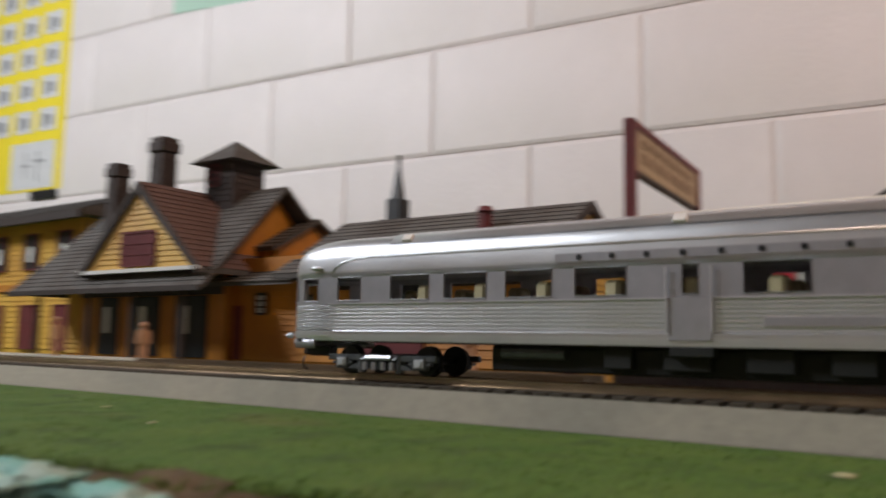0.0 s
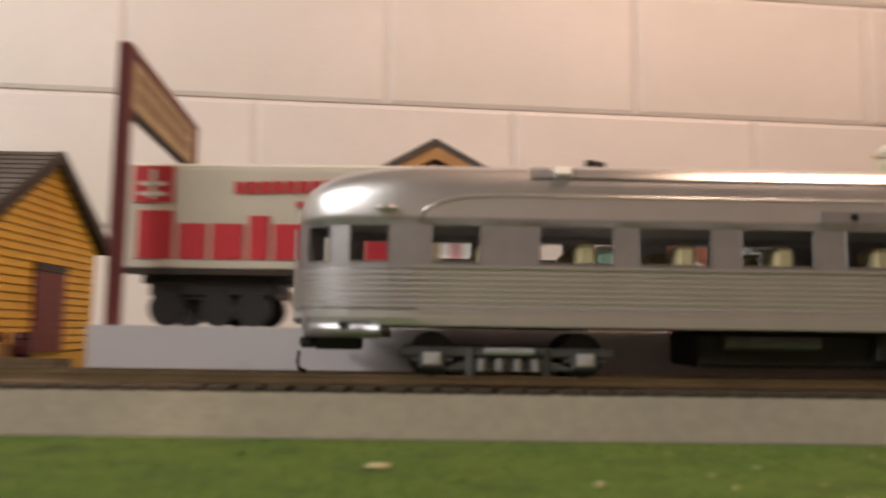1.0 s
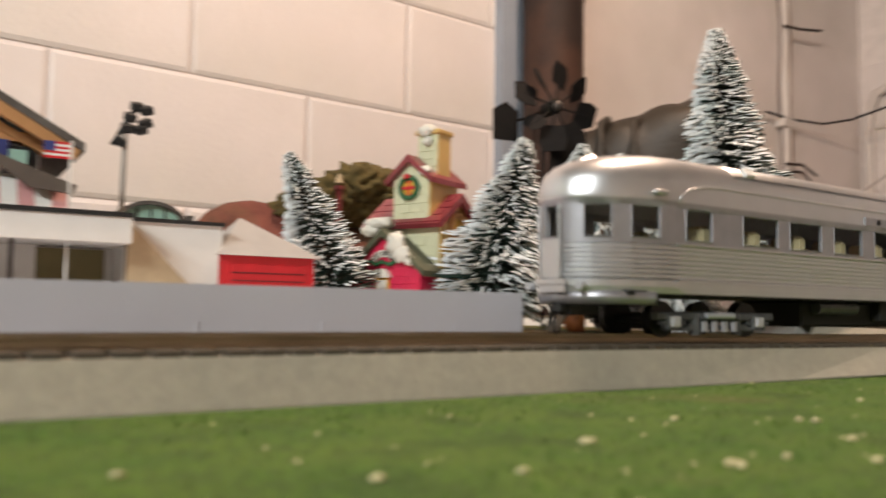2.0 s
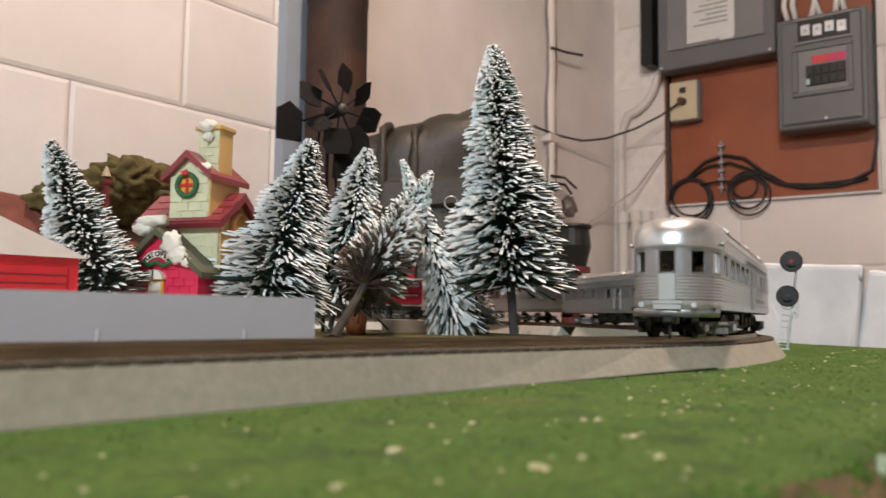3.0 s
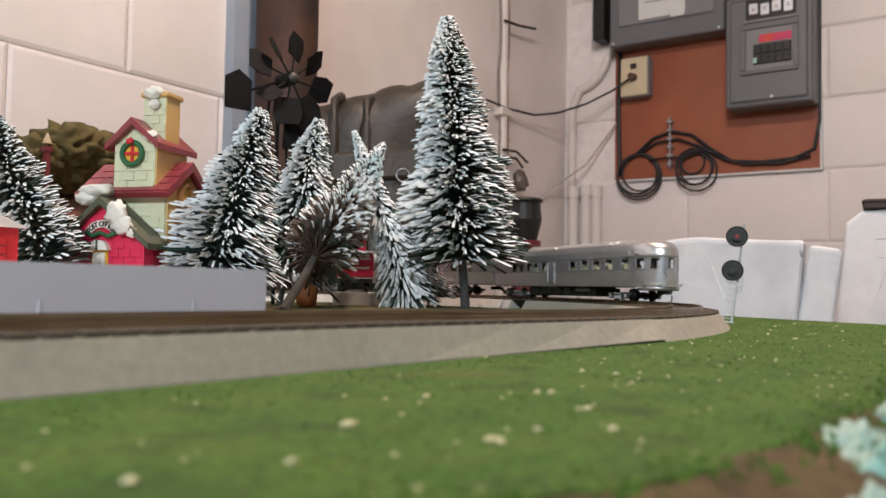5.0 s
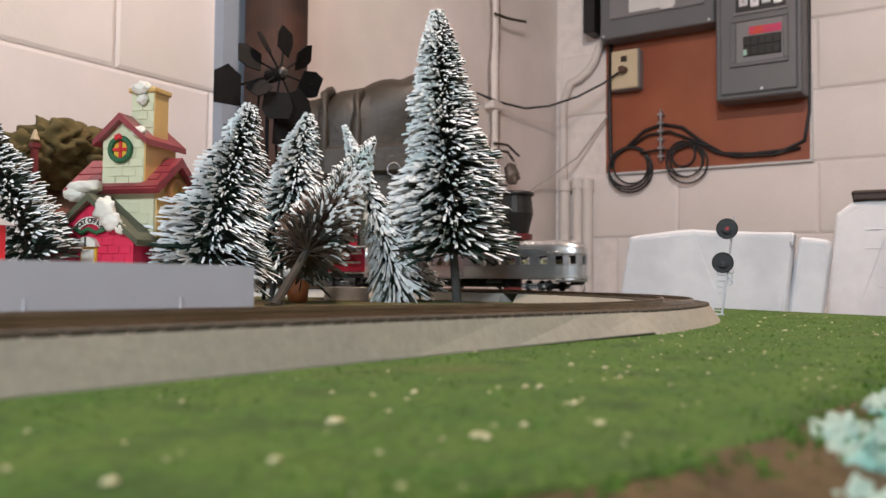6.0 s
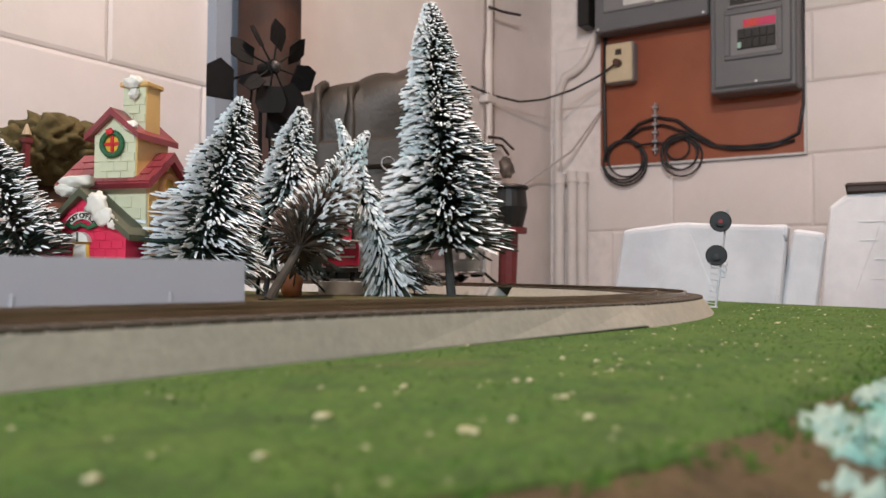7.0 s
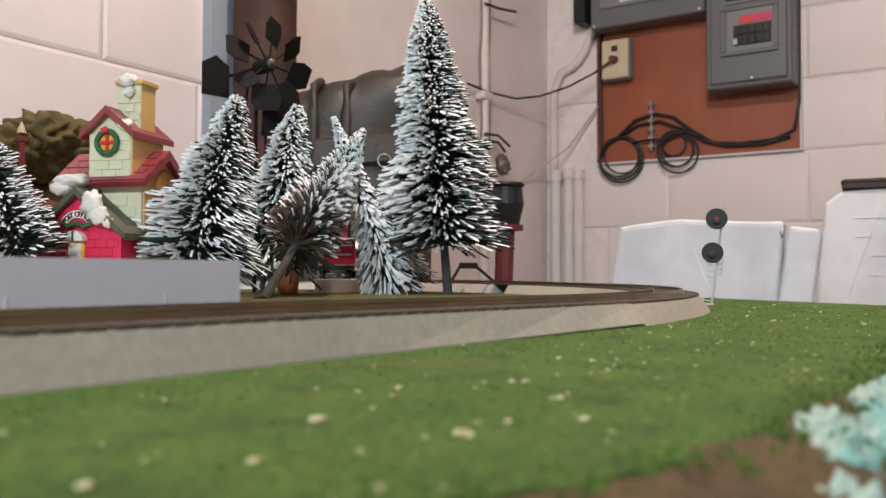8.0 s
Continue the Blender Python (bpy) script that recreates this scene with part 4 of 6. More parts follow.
def flood_light():
    f = thing("flood_light", at(0.0935, 0.5, PZ), "grey pole carrying a cluster of black floodlights", "street lamp")
    part("pole", rd((0, 0, 0), (0.001, 0, 0.105), 0.0019, 0.0013), mat("grey_pole", (0.3, 0.28, 0.25), 0.6), f)
    part("frame", tube([(-0.006, 0, 0.088), (0.0, 0, 0.1), (0.008, 0, 0.114)], 0.0016), BLACK, f)
    for x, z, a in ((-0.0045, 0.0885, 30), (0.001, 0.0985, 0), (0.0115, 0.0985, -20), (0.003, 0.107, 10), (0.015, 0.1035, -25), (0.008, 0.1155, 0), (0.0155, 0.1135, -15)):
        part("lamp_head", box(bx(-0.0035, 0.0035, -0.004, 0.003, -0.0026, 0.0026, 0.0008), -0.0015, 0.0015, 0.003, 0.005, -0.001, 0.001), BLACK, f, m=pose(x * 0.72 + 0.001, 0, z * 0.8 + 0.02, 20, a, 0))


flood_light()


def flag():
    f = thing("flag_pole", at(0.058, 0.44, PZ), "small striped red, white and blue flag on a white pole", "flag")
    part("pole", rd((0, 0, 0), (0, 0, 0.0765), 0.0007, n=6), WHITE, f)
    for i in range(7):
        part("stripe", bx(-0.0125, -0.0007, -0.0003, 0.0003, 0.067 + i * 0.0012, 0.0682 + i * 0.0012), WHITE if i % 2 else REDB, f)
    part("canton", bx(-0.0125, -0.0075, -0.0006, 0.0006, 0.0707, 0.0754), FLAGB, f)


flag()


def green_kiosk():
    g = thing("arched_kiosk", at(0.1235, 0.56, PZ), "small kiosk with mint glazed gable and dark arched roof", "building")
    part("wall", bx(-0.022, 0.022, 0, 0.05, 0, 0.046), WHITE, g)
    arc = [(0.021 * math.cos(a), 0.046 + 0.0155 * math.sin(a)) for a in [math.pi * k / 10 for k in range(11)]]
    part("gable_glazing", pr(arc, "y", -0.0005, 0.05), MINT, g)
    rim = arc + [(x * 1.16, 0.046 + (z - 0.046) * 1.16) for x, z in arc[::-1]]
    part("arched_roof", pr(rim, "y", -0.004, 0.052), SHINGLE, g)
    for x in (-0.009, 0, 0.009):
        part("mullion", bx(x - 0.0006, x + 0.0006, -0.0012, 0, 0.046, 0.059), BROWN, g)
    part("vent", rd((0.031, 0.02, 0.03), (0.031, 0.02, 0.058), 0.003, n=8), SHINGLE, g)


green_kiosk()


def garage():
    g = thing("red_garage", at(0.166, 0.45, PZ), "red shed with a grey hipped roof and a sectional door", "garage")
    w = 0.0285
    part("wall", bx(-w, w, 0, 0.05, 0, 0.0235), REDB, g)
    bm = bmesh.new()
    vs_ = [bm.verts.new(p) for p in ((-w - 0.002, -0.004, 0.0235), (w + 0.004, -0.004, 0.0235), (w + 0.004, 0.054, 0.0235), (-w - 0.002, 0.054, 0.0235), (-0.010, 0.022, 0.0475), (-0.006, 0.03, 0.0475))]
    for q in ((0, 1, 4), (1, 2, 5, 4), (2, 3, 5), (3, 0, 4, 5), (0, 3, 2, 1)):
        bm.faces.new([vs_[i] for i in q])
    bmesh.ops.recalc_face_normals(bm, faces=bm.faces)
    part("roof", bm, GREYR, g)
    d = part("garage_door", bx(-0.022, 0.022, -0.0012, 0.0, 0.0, 0.0185, 0.0002), REDB, g)
    for z in (0.0045, 0.009, 0.0135):
        part("panel_line", bx(-0.0215, 0.0215, -0.0018, -0.001, z, z + 0.0006), MAROON, d)


garage()


def bricks_on(parent, name, x0, x1, z0, z1, y, bw, bh, material, inside=lambda x, z: True, gap=0.0004, thick=0.0005):
    """Courses of thin raised bricks on a wall that faces -y."""
    me = bpy.data.meshes.new(name)
    bm = bx(-bw / 2 + gap / 2, bw / 2 - gap / 2, -thick, thick, -bh / 2 + gap / 2, bh / 2 - gap / 2, 0.00025)
    bm.to_mesh(me)
    bm.free()
    me.materials.append(material)
    z, k = z0 + bh / 2, 0
    while z + bh / 2 <= z1 + 1e-5:
        x = x0 + bw / 2 - (bw / 2 if k % 2 else 0)
        while x <= x1:
            if x - bw / 2 >= x0 - 1e-5 and x + bw / 2 <= x1 + 1e-5 and inside(x, z):
                o = new(name, me)
                o.parent = parent
                o.matrix_basis = pose(x, y, z)
            x += bw
        z += bh
        k += 1


def shifted(parent, names, x):
    for o in parent.children:
        if o.name.split(".")[0] in names:
            o.matrix_basis = pose(x, 0, 0) @ o.matrix_basis


def post_office():
    p = thing("post_office", pose(0.332, 0.500, PZ, 0, 0, -71) @ Matrix.Scale(1.045, 4), "ceramic post office with maroon roofs, wreath and snow", "ornament house")
    # local x along the front, y away; the front faces the track
    w1, w2 = 0.0395, 0.040
    lower = part("porch_wall", pr([(-0.0325, 0), (0.029, 0), (0.029, 0.024), (-0.002, 0.047), (-0.0325, 0.022)], "y", 0, 0.03), POPINK, p, "crimson brick porch")
    bricks_on(lower, "brick", -0.032, 0.028, 0.001, 0.042, -0.0002, 0.0085, 0.0055, POPINK, lambda x, z: abs(x + 0.002) < 0.031 - z * 0.58 + (0.012 if z < 0.02 else 0))
    part("porch_roof", prism(pr([(-0.002, 0.051), (-0.037, 0.02), (-0.037, 0.016), (-0.002, 0.046)], "y", -0.005, 0.03), [(-0.002, 0.051), (0.035, 0.021), (0.035, 0.017), (-0.002, 0.046)], "y", -0.005, 0.03), POGREEN, p, "olive shingled porch roof")
    d = part("door", bx(-0.0085, 0.0035, -0.002, 0.001, 0, 0.0165, 0.0004), GOLD, p)
    part("door_leaf", bx(-0.007, 0.002, -0.0028, -0.0015, 0, 0.015), CSNOW, d)
    arch = [(-0.0025 + 0.0075 * math.cos(a), 0.0165 + 0.0065 * math.sin(a)) for a in [math.pi * k / 8 for k in range(9)]]
    part("door_hood", pr(arch, "y", -0.005, 0.0), CSNOW, d)
    part("hood_stripe", bx(-0.0032, -0.0018, -0.0053, -0.0045, 0.0165, 0.0228), POGREEN, d)
    ring = [(-0.0015 + 0.0145 * math.cos(a), 0.0215 + 0.0145 * math.sin(a)) for a in [math.pi * (0.2 + 0.6 * k / 8) for k in range(9)]]
    ring += [(-0.0015 + 0.0098 * math.cos(a), 0.0215 + 0.0098 * math.sin(a)) for a in [math.pi * (0.8 - 0.6 * k / 8) for k in range(9)]]
    sgn = part("name_arch", pr(ring, "y", -0.0022, 0.0), CSNOW, p, "pale arched name board")
    txt = "POST OFFICE"
    for i, ch in enumerate(txt):
        if ch == " ":
            continue
        a = math.pi * (0.77 - 0.54 * i / (len(txt) - 1))
        bm = lettering(ch, 0.0044, 0.0002, 0.00012)
        xs = [v.co.x for v in bm.verts]
        c = (min(xs) + max(xs)) / 2
        bmesh.ops.translate(bm, verts=bm.verts, vec=(-c, 0, -0.0016))
        part("letter", bm, BROWN, sgn, m=pose(-0.0015 + 0.0121 * math.cos(a), -0.0025, 0.0215 + 0.0121 * math.sin(a), 0, 90 - math.degrees(a)))
    part("garland", tube([(-0.013, -0.002, 0.028), (-0.007, -0.003, 0.0255), (-0.002, -0.003, 0.028), (0.004, -0.003, 0.0255), (0.01, -0.002, 0.028)], 0.0015), WREATH, p)
    # main block
    hall = part("hall_wall", bx(-0.03, 0.028, 0.02, 0.062, 0, 0.056), POWALL, p, "pale green glazed wall")
    bricks_on(hall, "brick", -0.029, 0.028, 0.002, 0.055, 0.0198, 0.013, 0.0076, POWALL)
    gab = part("side_gable", pr([(0.02, 0), (0.062, 0), (0.062, 0.056), (0.041, 0.0745), (0.02, 0.056)], "x", 0.0345, 0.0368), POSIDE, p, "glazed side gable coloured ochre for warm lamp light")
    part("round_window", torus((0.037, 0.041, 0.055), (1, 0, 0), 0.0085, 0.0028, 18, 6), ORWOOD, gab)
    part("window_pane", rd((0.0365, 0.041, 0.055), (0.0375, 0.041, 0.055), 0.008, n=16), GOLD, gab)
    part("hall_roof", prism(pr([(0.014, 0.052), (0.041, 0.0725), (0.041, 0.079), (0.011, 0.055)], "x", -0.037, 0.034), [(0.068, 0.052), (0.041, 0.0725), (0.041, 0.079), (0.071, 0.055)], "x", -0.037, 0.034), POROOF, p, "maroon glazed roof")
    for k in range(4):
        for i in range(9):
            x = -0.036 + i * 0.0088 + (0.004 if k % 2 else 0)
            y = 0.0125 + k * 0.0068
            part("shingle", bx(0, 0.0084, 0, 0.0072, 0, 0.0008), POROOF, p, m=pose(x, y, 0.0562 + k * 0.00544, 38.66)) if x < 0.026 else None
    # tower
    tw = part("tower_wall", pr([(-0.0075, 0.055), (0.0235, 0.055), (0.0235, 0.088), (0.007, 0.1005), (-0.0075, 0.088)], "y", 0.016, 0.052), POWALL, p, "pale green tower, flank coloured ochre for lamp light")
    bricks_on(tw, "brick", -0.0075, 0.0235, 0.0575, 0.0885, 0.0158, 0.0102, 0.0062, POWALL)
    # flank carries the warm-lit ochre instead of the wall's own glaze
    part("tower_side", bx(0.0235, 0.0245, 0.0165, 0.0515, 0.055, 0.0875), POSIDE, p)
    part("tower_roof", prism(pr([(0.0075, 0.1055), (-0.012, 0.088), (-0.012, 0.084), (0.0075, 0.1005)], "y", 0.011, 0.058), [(0.0075, 0.1055), (0.0285, 0.088), (0.0285, 0.084), (0.0075, 0.1005)], "y", 0.011, 0.058), POROOF, p, "maroon glazed tower roof")
    part("tower_window", rd((0.0072, 0.0145, 0.0815), (0.0072, 0.0162, 0.0815), 0.0062, n=18), GOLD, p)
    part("window_bar", box(bx(0.0062, 0.0082, 0.0135, 0.0146, 0.0756, 0.0874), 0.0013, 0.0131, 0.0135, 0.0145, 0.0805, 0.0825), REDB, p)
    part("wreath", torus((0.0072, 0.0138, 0.0815), (0, 1, 0), 0.0074, 0.0019, 24, 8), WREATH, p)
    part("bow", blob((0.0065, 0.0118, 0.0895), 0.003, 0.0015, 0.0022, 0.6, 3, 2, 2.0), REDB, p)
    # chimney
    ch = part("chimney", bx(0.0065, 0.0235, 0.026, 0.042, 0.09, 0.1235), POWALL, p)
    part("chimney_side", bx(0.0236, 0.0242, 0.0262, 0.0418, 0.09, 0.123), POSIDE, ch)
    part("chimney_cap", bx(0.0045, 0.0258, 0.024, 0.044, 0.1215, 0.125, 0.0008), POSIDE, ch)
    bricks_on(ch, "brick", 0.0065, 0.0235, 0.0975, 0.1212, 0.0258, 0.0085, 0.0058, POWALL)
    for i, (x, y, z, a, b, c) in enumerate(((0.015, 0.0245, 0.1245, 0.007, 0.004, 0.0042), (0.0165, 0.0235, 0.1165, 0.0036, 0.0022, 0.0035), (0.0205, 0.014, 0.093, 0.0048, 0.003, 0.0035), (-0.013, 0.008, 0.056, 0.012, 0.008, 0.0045), (-0.019, 0.006, 0.051, 0.009, 0.006, 0.0045), (0.0105, -0.004, 0.0405, 0.0075, 0.003, 0.0075), (0.0155, -0.004, 0.033, 0.008, 0.003, 0.006), (0.0215, -0.003, 0.0275, 0.004, 0.003, 0.003))):
        part("snow_cap" if i > 2 else "chimney_snow", blob((x, y, z), a, b, c, 0.45, i * 2.3, 3, 2.0), CSNOW, p)
    shifted(p, ("hall_wall", "hall_roof", "shingle"), 0.003)
    shifted(p, ("side_gable",), -0.005)
    shifted(p, ("tower_wall", "tower_side", "tower_roof", "tower_window", "window_bar", "wreath", "bow", "chimney", "chimney_snow"), 0.0005)


post_office()


def snow_tree(base, top, width, n, seed, low=0.14, droop=-0.15, snow=0.33, label="snow-flocked green bottle-brush tree on a thin dark trunk", skew=0.0, twig=None, flocked=0.92, bare=0.6):
    """A bristle tree: twisted wire stem with many flocked bristles, from base to top."""
    rg = random.Random(seed)
    base, top = Vector(base), Vector(top)
    t = thing("snow_tree", Matrix.Translation(base), label, "tree", "flocked bristle trees")
    axis = top - base
    H = axis.length
    up = axis.normalized()
    u = up.cross(Vector((0.3, 0.9, 0.1))).normalized()
    w = up.cross(u)
    part("trunk", rd((0, 0, 0), up * H * 0.6, H * 0.016, H * 0.008, 8), TRUNK, t)
    part("stem", rd(up * H * 0.5, up * H * 0.99, H * 0.008, H * 0.003, 6), TRUNK, t)
    vs_, fs_, mi = [], [], []
    for i in range(n):
        k = low + (1 - low) * (1 - (1 - i / n) ** 1.0)
        k = min(0.995, k + rg.uniform(-0.008, 0.008))
        a = i * 2.39996 + rg.uniform(-0.35, 0.35)
        shape = (1 - (k - low) / (1 - low)) ** 0.85
        L = width * (0.09 + 0.91 * shape) * rg.uniform(0.78, 1.08)
        L *= 1 + 0.3 * noise.noise(Vector((math.cos(a) * 1.4, math.sin(a) * 1.4, k * 9 + seed)))
        d = math.cos(a) * u + math.sin(a) * w
        d = (d + up * (droop + skew * math.cos(a) + rg.uniform(-0.14, 0.14))).normalized()
        sag = Vector((0, 0, -1)) * L * rg.uniform(0.03, 0.14)
        p0 = up * (H * k)
        p1 = p0 + d * L * (1 - snow * rg.uniform(0.75, 1.2)) + sag * 0.15
        p2 = p0 + d * L + sag
        r = (0.0003 + H * 0.0019) * rg.uniform(0.6, 1.3)
        x = d.cross(up).normalized()
        y = d.cross(x)
        rs = []
        for p, rr in ((p0, r * 0.5), (p1, r * 0.8), (p1 + (p2 - p1) * 0.08, r * 1.6), (p1 + (p2 - p1) * 0.85, r * 1.75), (p2, r * 0.7)):
            b = len(vs_)
            vs_ += [tuple(p + rr * (math.cos(q) * x + math.sin(q) * y)) for q in (0, 2.094, 4.189)]
            rs.append(b)
        white = rg.random() < flocked * min(1.0, bare + 2.0 * (k - low))
        for s_, (b0, b1) in enumerate(zip(rs, rs[1:])):
            for q in range(3):
                # snow lies on the upper sides, the under side stays bare
                over = (math.cos(2.094 * q + 1.047) * x + math.sin(2.094 * q + 1.047) * y).z
                fs_.append((b0 + q, b0 + (q + 1) % 3, b1 + (q + 1) % 3, b1 + q))
                mi.append(1 if (s_ >= 1 and white and over > -0.4) else 0)
        fs_.append((rs[-1], rs[-1] + 1, rs[-1] + 2))
        mi.append(1 if white else 0)
    me = bpy.data.meshes.new("crown")
    me.from_pydata(vs_, [], fs_)
    me.materials.append(twig or TWIG), me.materials.append(SNOW)
    me.polygons.foreach_set("material_index", mi)
    c = new("crown", me)
    c.parent = t
    part("tree_foot", rd((0, 0, 0), (0, 0, 0.002), H * 0.03, n=10), TRUNK, t)
    return t


snow_tree((0.7342, 0.4667, 0), (0.7208, 0.4871, 0.3117), 0.072, 3600, 1, 0.17, 0.02, label="tall snow-flocked bottle-brush tree with a grey trunk")
snow_tree((0.6872, 0.5002, 0), (0.6468, 0.5515, 0.1838), 0.038, 1500, 2, 0.1, -0.75, 0.5, label="leaning snow-flocked tree with drooping bristles")
snow_tree((0.614, 0.619, 0), (0.6158, 0.571, 0.1915), 0.056, 2000, 4, 0.2, -0.05)
snow_tree((0.4963, 0.4958, 0), (0.6915, 0.5471, 0.1746), 0.038, 2000, 5, 0.26, 0.12, 0.35, "bushy leaning bristle tree with patchy snow and bare brown tips", flocked=0.85, bare=0.3, twig=mat("bare_brown_bristle", (0.085, 0.058, 0.042), 0.8, var=0.4, scale=120, second=(0.016, 0.034, 0.03), mix_scale=16))
snow_tree((0.389, 0.4568, PZ), (0.4113, 0.4368, 0.1472), 0.047, 1900, 6, 0.03, 0.0)
snow_tree((0.3036, 0.5175, PZ), (0.2678, 0.5356, 0.1327), 0.036, 1600, 7, 0.05, 0.1)
snow_tree((0.7782, 0.5449, 0), (0.7738, 0.5511, 0.066), 0.038, 420, 8, 0.25, -0.3, 0.55, "small bent snow-flocked bristle bush on a thin trunk")


lump = thing("clay_lump", pose(0.583, 0.551, 0), "small rounded terracotta lump under the leaning tree", "ornament")
part("lump_body", blob((0, 0, 0.012), 0.011, 0.011, 0.014, 0.3, 4, 3, 1.5), mat("terracotta", (0.36, 0.12, 0.035), 0.6, var=0.2, scale=90, second=(0.25, 0.08, 0.03), mix_scale=40), lump)

# ---- hill behind the post office ----
hill = thing("red_hill", pose(0, 0, 0), "molded red-brown hillside with olive foliage clumps", "hill")
part("hillside", blob((0.47, 0.87, 0.02), 0.17, 0.07, 0.125, 0.3, 2, 4, 1.6), HILL, hill)
for i, (x, y, z, a, b) in enumerate(((0.512, 0.84, 0.15, 0.03, 0.028), (0.53, 0.83, 0.165, 0.026, 0.026), (0.55, 0.82, 0.155, 0.022, 0.022), (0.488, 0.85, 0.155, 0.02, 0.02), (0.47, 0.83, 0.15, 0.022, 0.022), (0.5, 0.82, 0.168, 0.03, 0.022), (0.44, 0.84, 0.135, 0.03, 0.02), (0.57, 0.82, 0.13, 0.025, 0.03))):
    part("foliage_clump", blob((x, y, z), a * 1.15, 0.03, b, 0.45, i * 1.7, 4, 3.5), OLIVE, hill)
part("red_tower", box(bx(-0.0025, 0.0025, -0.003, 0.003, 0, 0.05), -0.004, 0.004, -0.004, 0.004, 0.048, 0.053), MAROON, hill, m=pose(0.462, 0.8, 0.105))
part("tower_cap", rd((0.462, 0.8, 0.161), (0.462, 0.8, 0.172), 0.005, 0.001, 8), TAN, hill)


# ---- windmill ----
def windmill():
    c = Vector((0.6359, 0.6369, 0.2445))
    w = thing("windmill", pose(c.x, c.y, 0, 0, 0, -12), "black sheet metal windmill with square blades on a thin mast", "windmill")
    part("mast", rd((-0.004, 0.012, 0), (-0.004, 0.012, c.z), 0.0022, 0.0022), METALB, w)
    part("brace", rd((-0.03, 0.012, 0), (-0.014, 0.012, c.z - 0.01), 0.0013), METALB, w)
    part("brace", rd((0.02, 0.012, 0), (0.006, 0.012, c.z - 0.05), 0.0013), METALB, w)
    part("hub", rd((0, -0.008, c.z), (0, 0.014, c.z), 0.008, n=14), METALB, w, "dull metal hub")
    rb_ = random.Random(6)
    for a, r0, size, tilt in ((8, 0.034, 1.0, 25), (52, 0.036, 0.95, 40), (98, 0.037, 1.0, 20), (150, 0.034, 1.15, 15), (188, 0.032, 1.1, 30), (232, 0.03, 0.85, 50), (285, 0.036, 1.05, 25), (325, 0.034, 0.9, 45)):
        m = pose(0, -0.006, c.z, 0, a, 0)
        b = part("blade", pr([(-0.009, -0.003), (0.009, -0.0045), (0.0115, 0.009), (0.008, 0.0165), (-0.0085, 0.0165), (-0.0115, 0.008)], "y", -0.0005, 0.0005), METALB, w, m=m @ pose(0, 0, r0 * 0.84, 0, rb_.uniform(-10, 10), tilt) @ Matrix.Scale(size * 1.3, 4))
        part("blade_arm", rd((0, -0.006, c.z), tuple(m @ Vector((0, 0, r0 + 0.006))), 0.0011, n=6), METALB, w)
    part("hub_cap", blob((0, -0.011, c.z), 0.006, 0.004, 0.006, 0.2, 2, 2), mat("worn_hub_steel", (0.09, 0.08, 0.075), 0.5, metal=0.6, var=0.3, scale=120), w, "worn steel hub cap")
    part("vane_arm", rd((0, 0.014, c.z), (-0.02, 0.05, c.z - 0.008), 0.0015), METALB, w)
    part("tail_vane", pr([(-0.05, -0.03), (-0.018, -0.03), (-0.018, 0.004), (-0.034, 0.014), (-0.05, 0.004)], "y", 0.03, 0.031), METALB, w, m=pose(-0.008, 0, c.z - 0.005))
    part("lower_vane", pr([(-0.014, -0.02), (0.018, -0.026), (0.02, 0.012), (-0.012, 0.014)], "y", 0.0, 0.001), METALB, w, m=pose(0.012, 0.004, c.z - 0.055))


windmill()


# ---- caboose on the far siding and the buffer stop ----
def caboose():
    c = thing("caboose", pose(0.7493, 0.6327, 0.0, 0, 0, -48.6) @ Matrix.Scale(0.98, 4), "red railway caboose parked on the far siding", "train car")
    body = part("body", bx(-0.021, 0.021, -0.05, 0.05, 0.033, 0.06, 0.001), POPINK, c)
    part("roof", bx(-0.023, 0.023, -0.055, 0.055, 0.06, 0.0625, 0.001), GREYR, c)
    cup = part("cupola", bx(-0.012, 0.012, -0.04, -0.01, 0.0625, 0.08, 0.001), POPINK, c)
    part("cupola_roof", bx(-0.0135, 0.0135, -0.042, -0.008, 0.08, 0.0825, 0.001), WHITE, cup)
    part("cupola_window", bx(-0.004, 0.006, -0.041, -0.0395, 0.068, 0.077), BLACK, cup)
    for z, x0, x1 in ((0.0565, -0.014, 0.016), (0.053, -0.01, 0.017), (0.047, -0.018, 0.004), (0.0425, -0.014, 0.016)):
        part("print_bar", bx(x0, x1, -0.0508, -0.0498, z, z + 0.002), WHITE, body)
    part("underframe", bx(-0.02, 0.02, -0.05, 0.05, 0.026, 0.031), BLACK, c)
    for y in (-0.041, -0.023, 0.023, 0.041):
        for x in (-0.016, 0.013):
            part("wheel", rd((x, y, 0.0208), (x + 0.003, y, 0.0208), 0.0055, n=14), BLACK, c)
    part("track_bed", bx(-0.025, 0.025, -0.075, 0.09, 0.0, 0.0148), BEDW, c)


caboose()
stop = thing("buffer_stop", pose(0.93, 0.56, 0, 0, 0, -40), "black A-shaped buffer stop beyond the track", "buffer stop")
part("beam", bx(-0.012, 0.012, -0.004, 0.004, 0.028, 0.036, 0.001), BLACK, stop)
for a, b in (((-0.012, 0, 0.03), (-0.03, 0, 0.0)), ((0.012, 0, 0.03), (0.05, 0, 0.0))):
    part("strut", rd(a, b, 0.002), BLACK, stop)

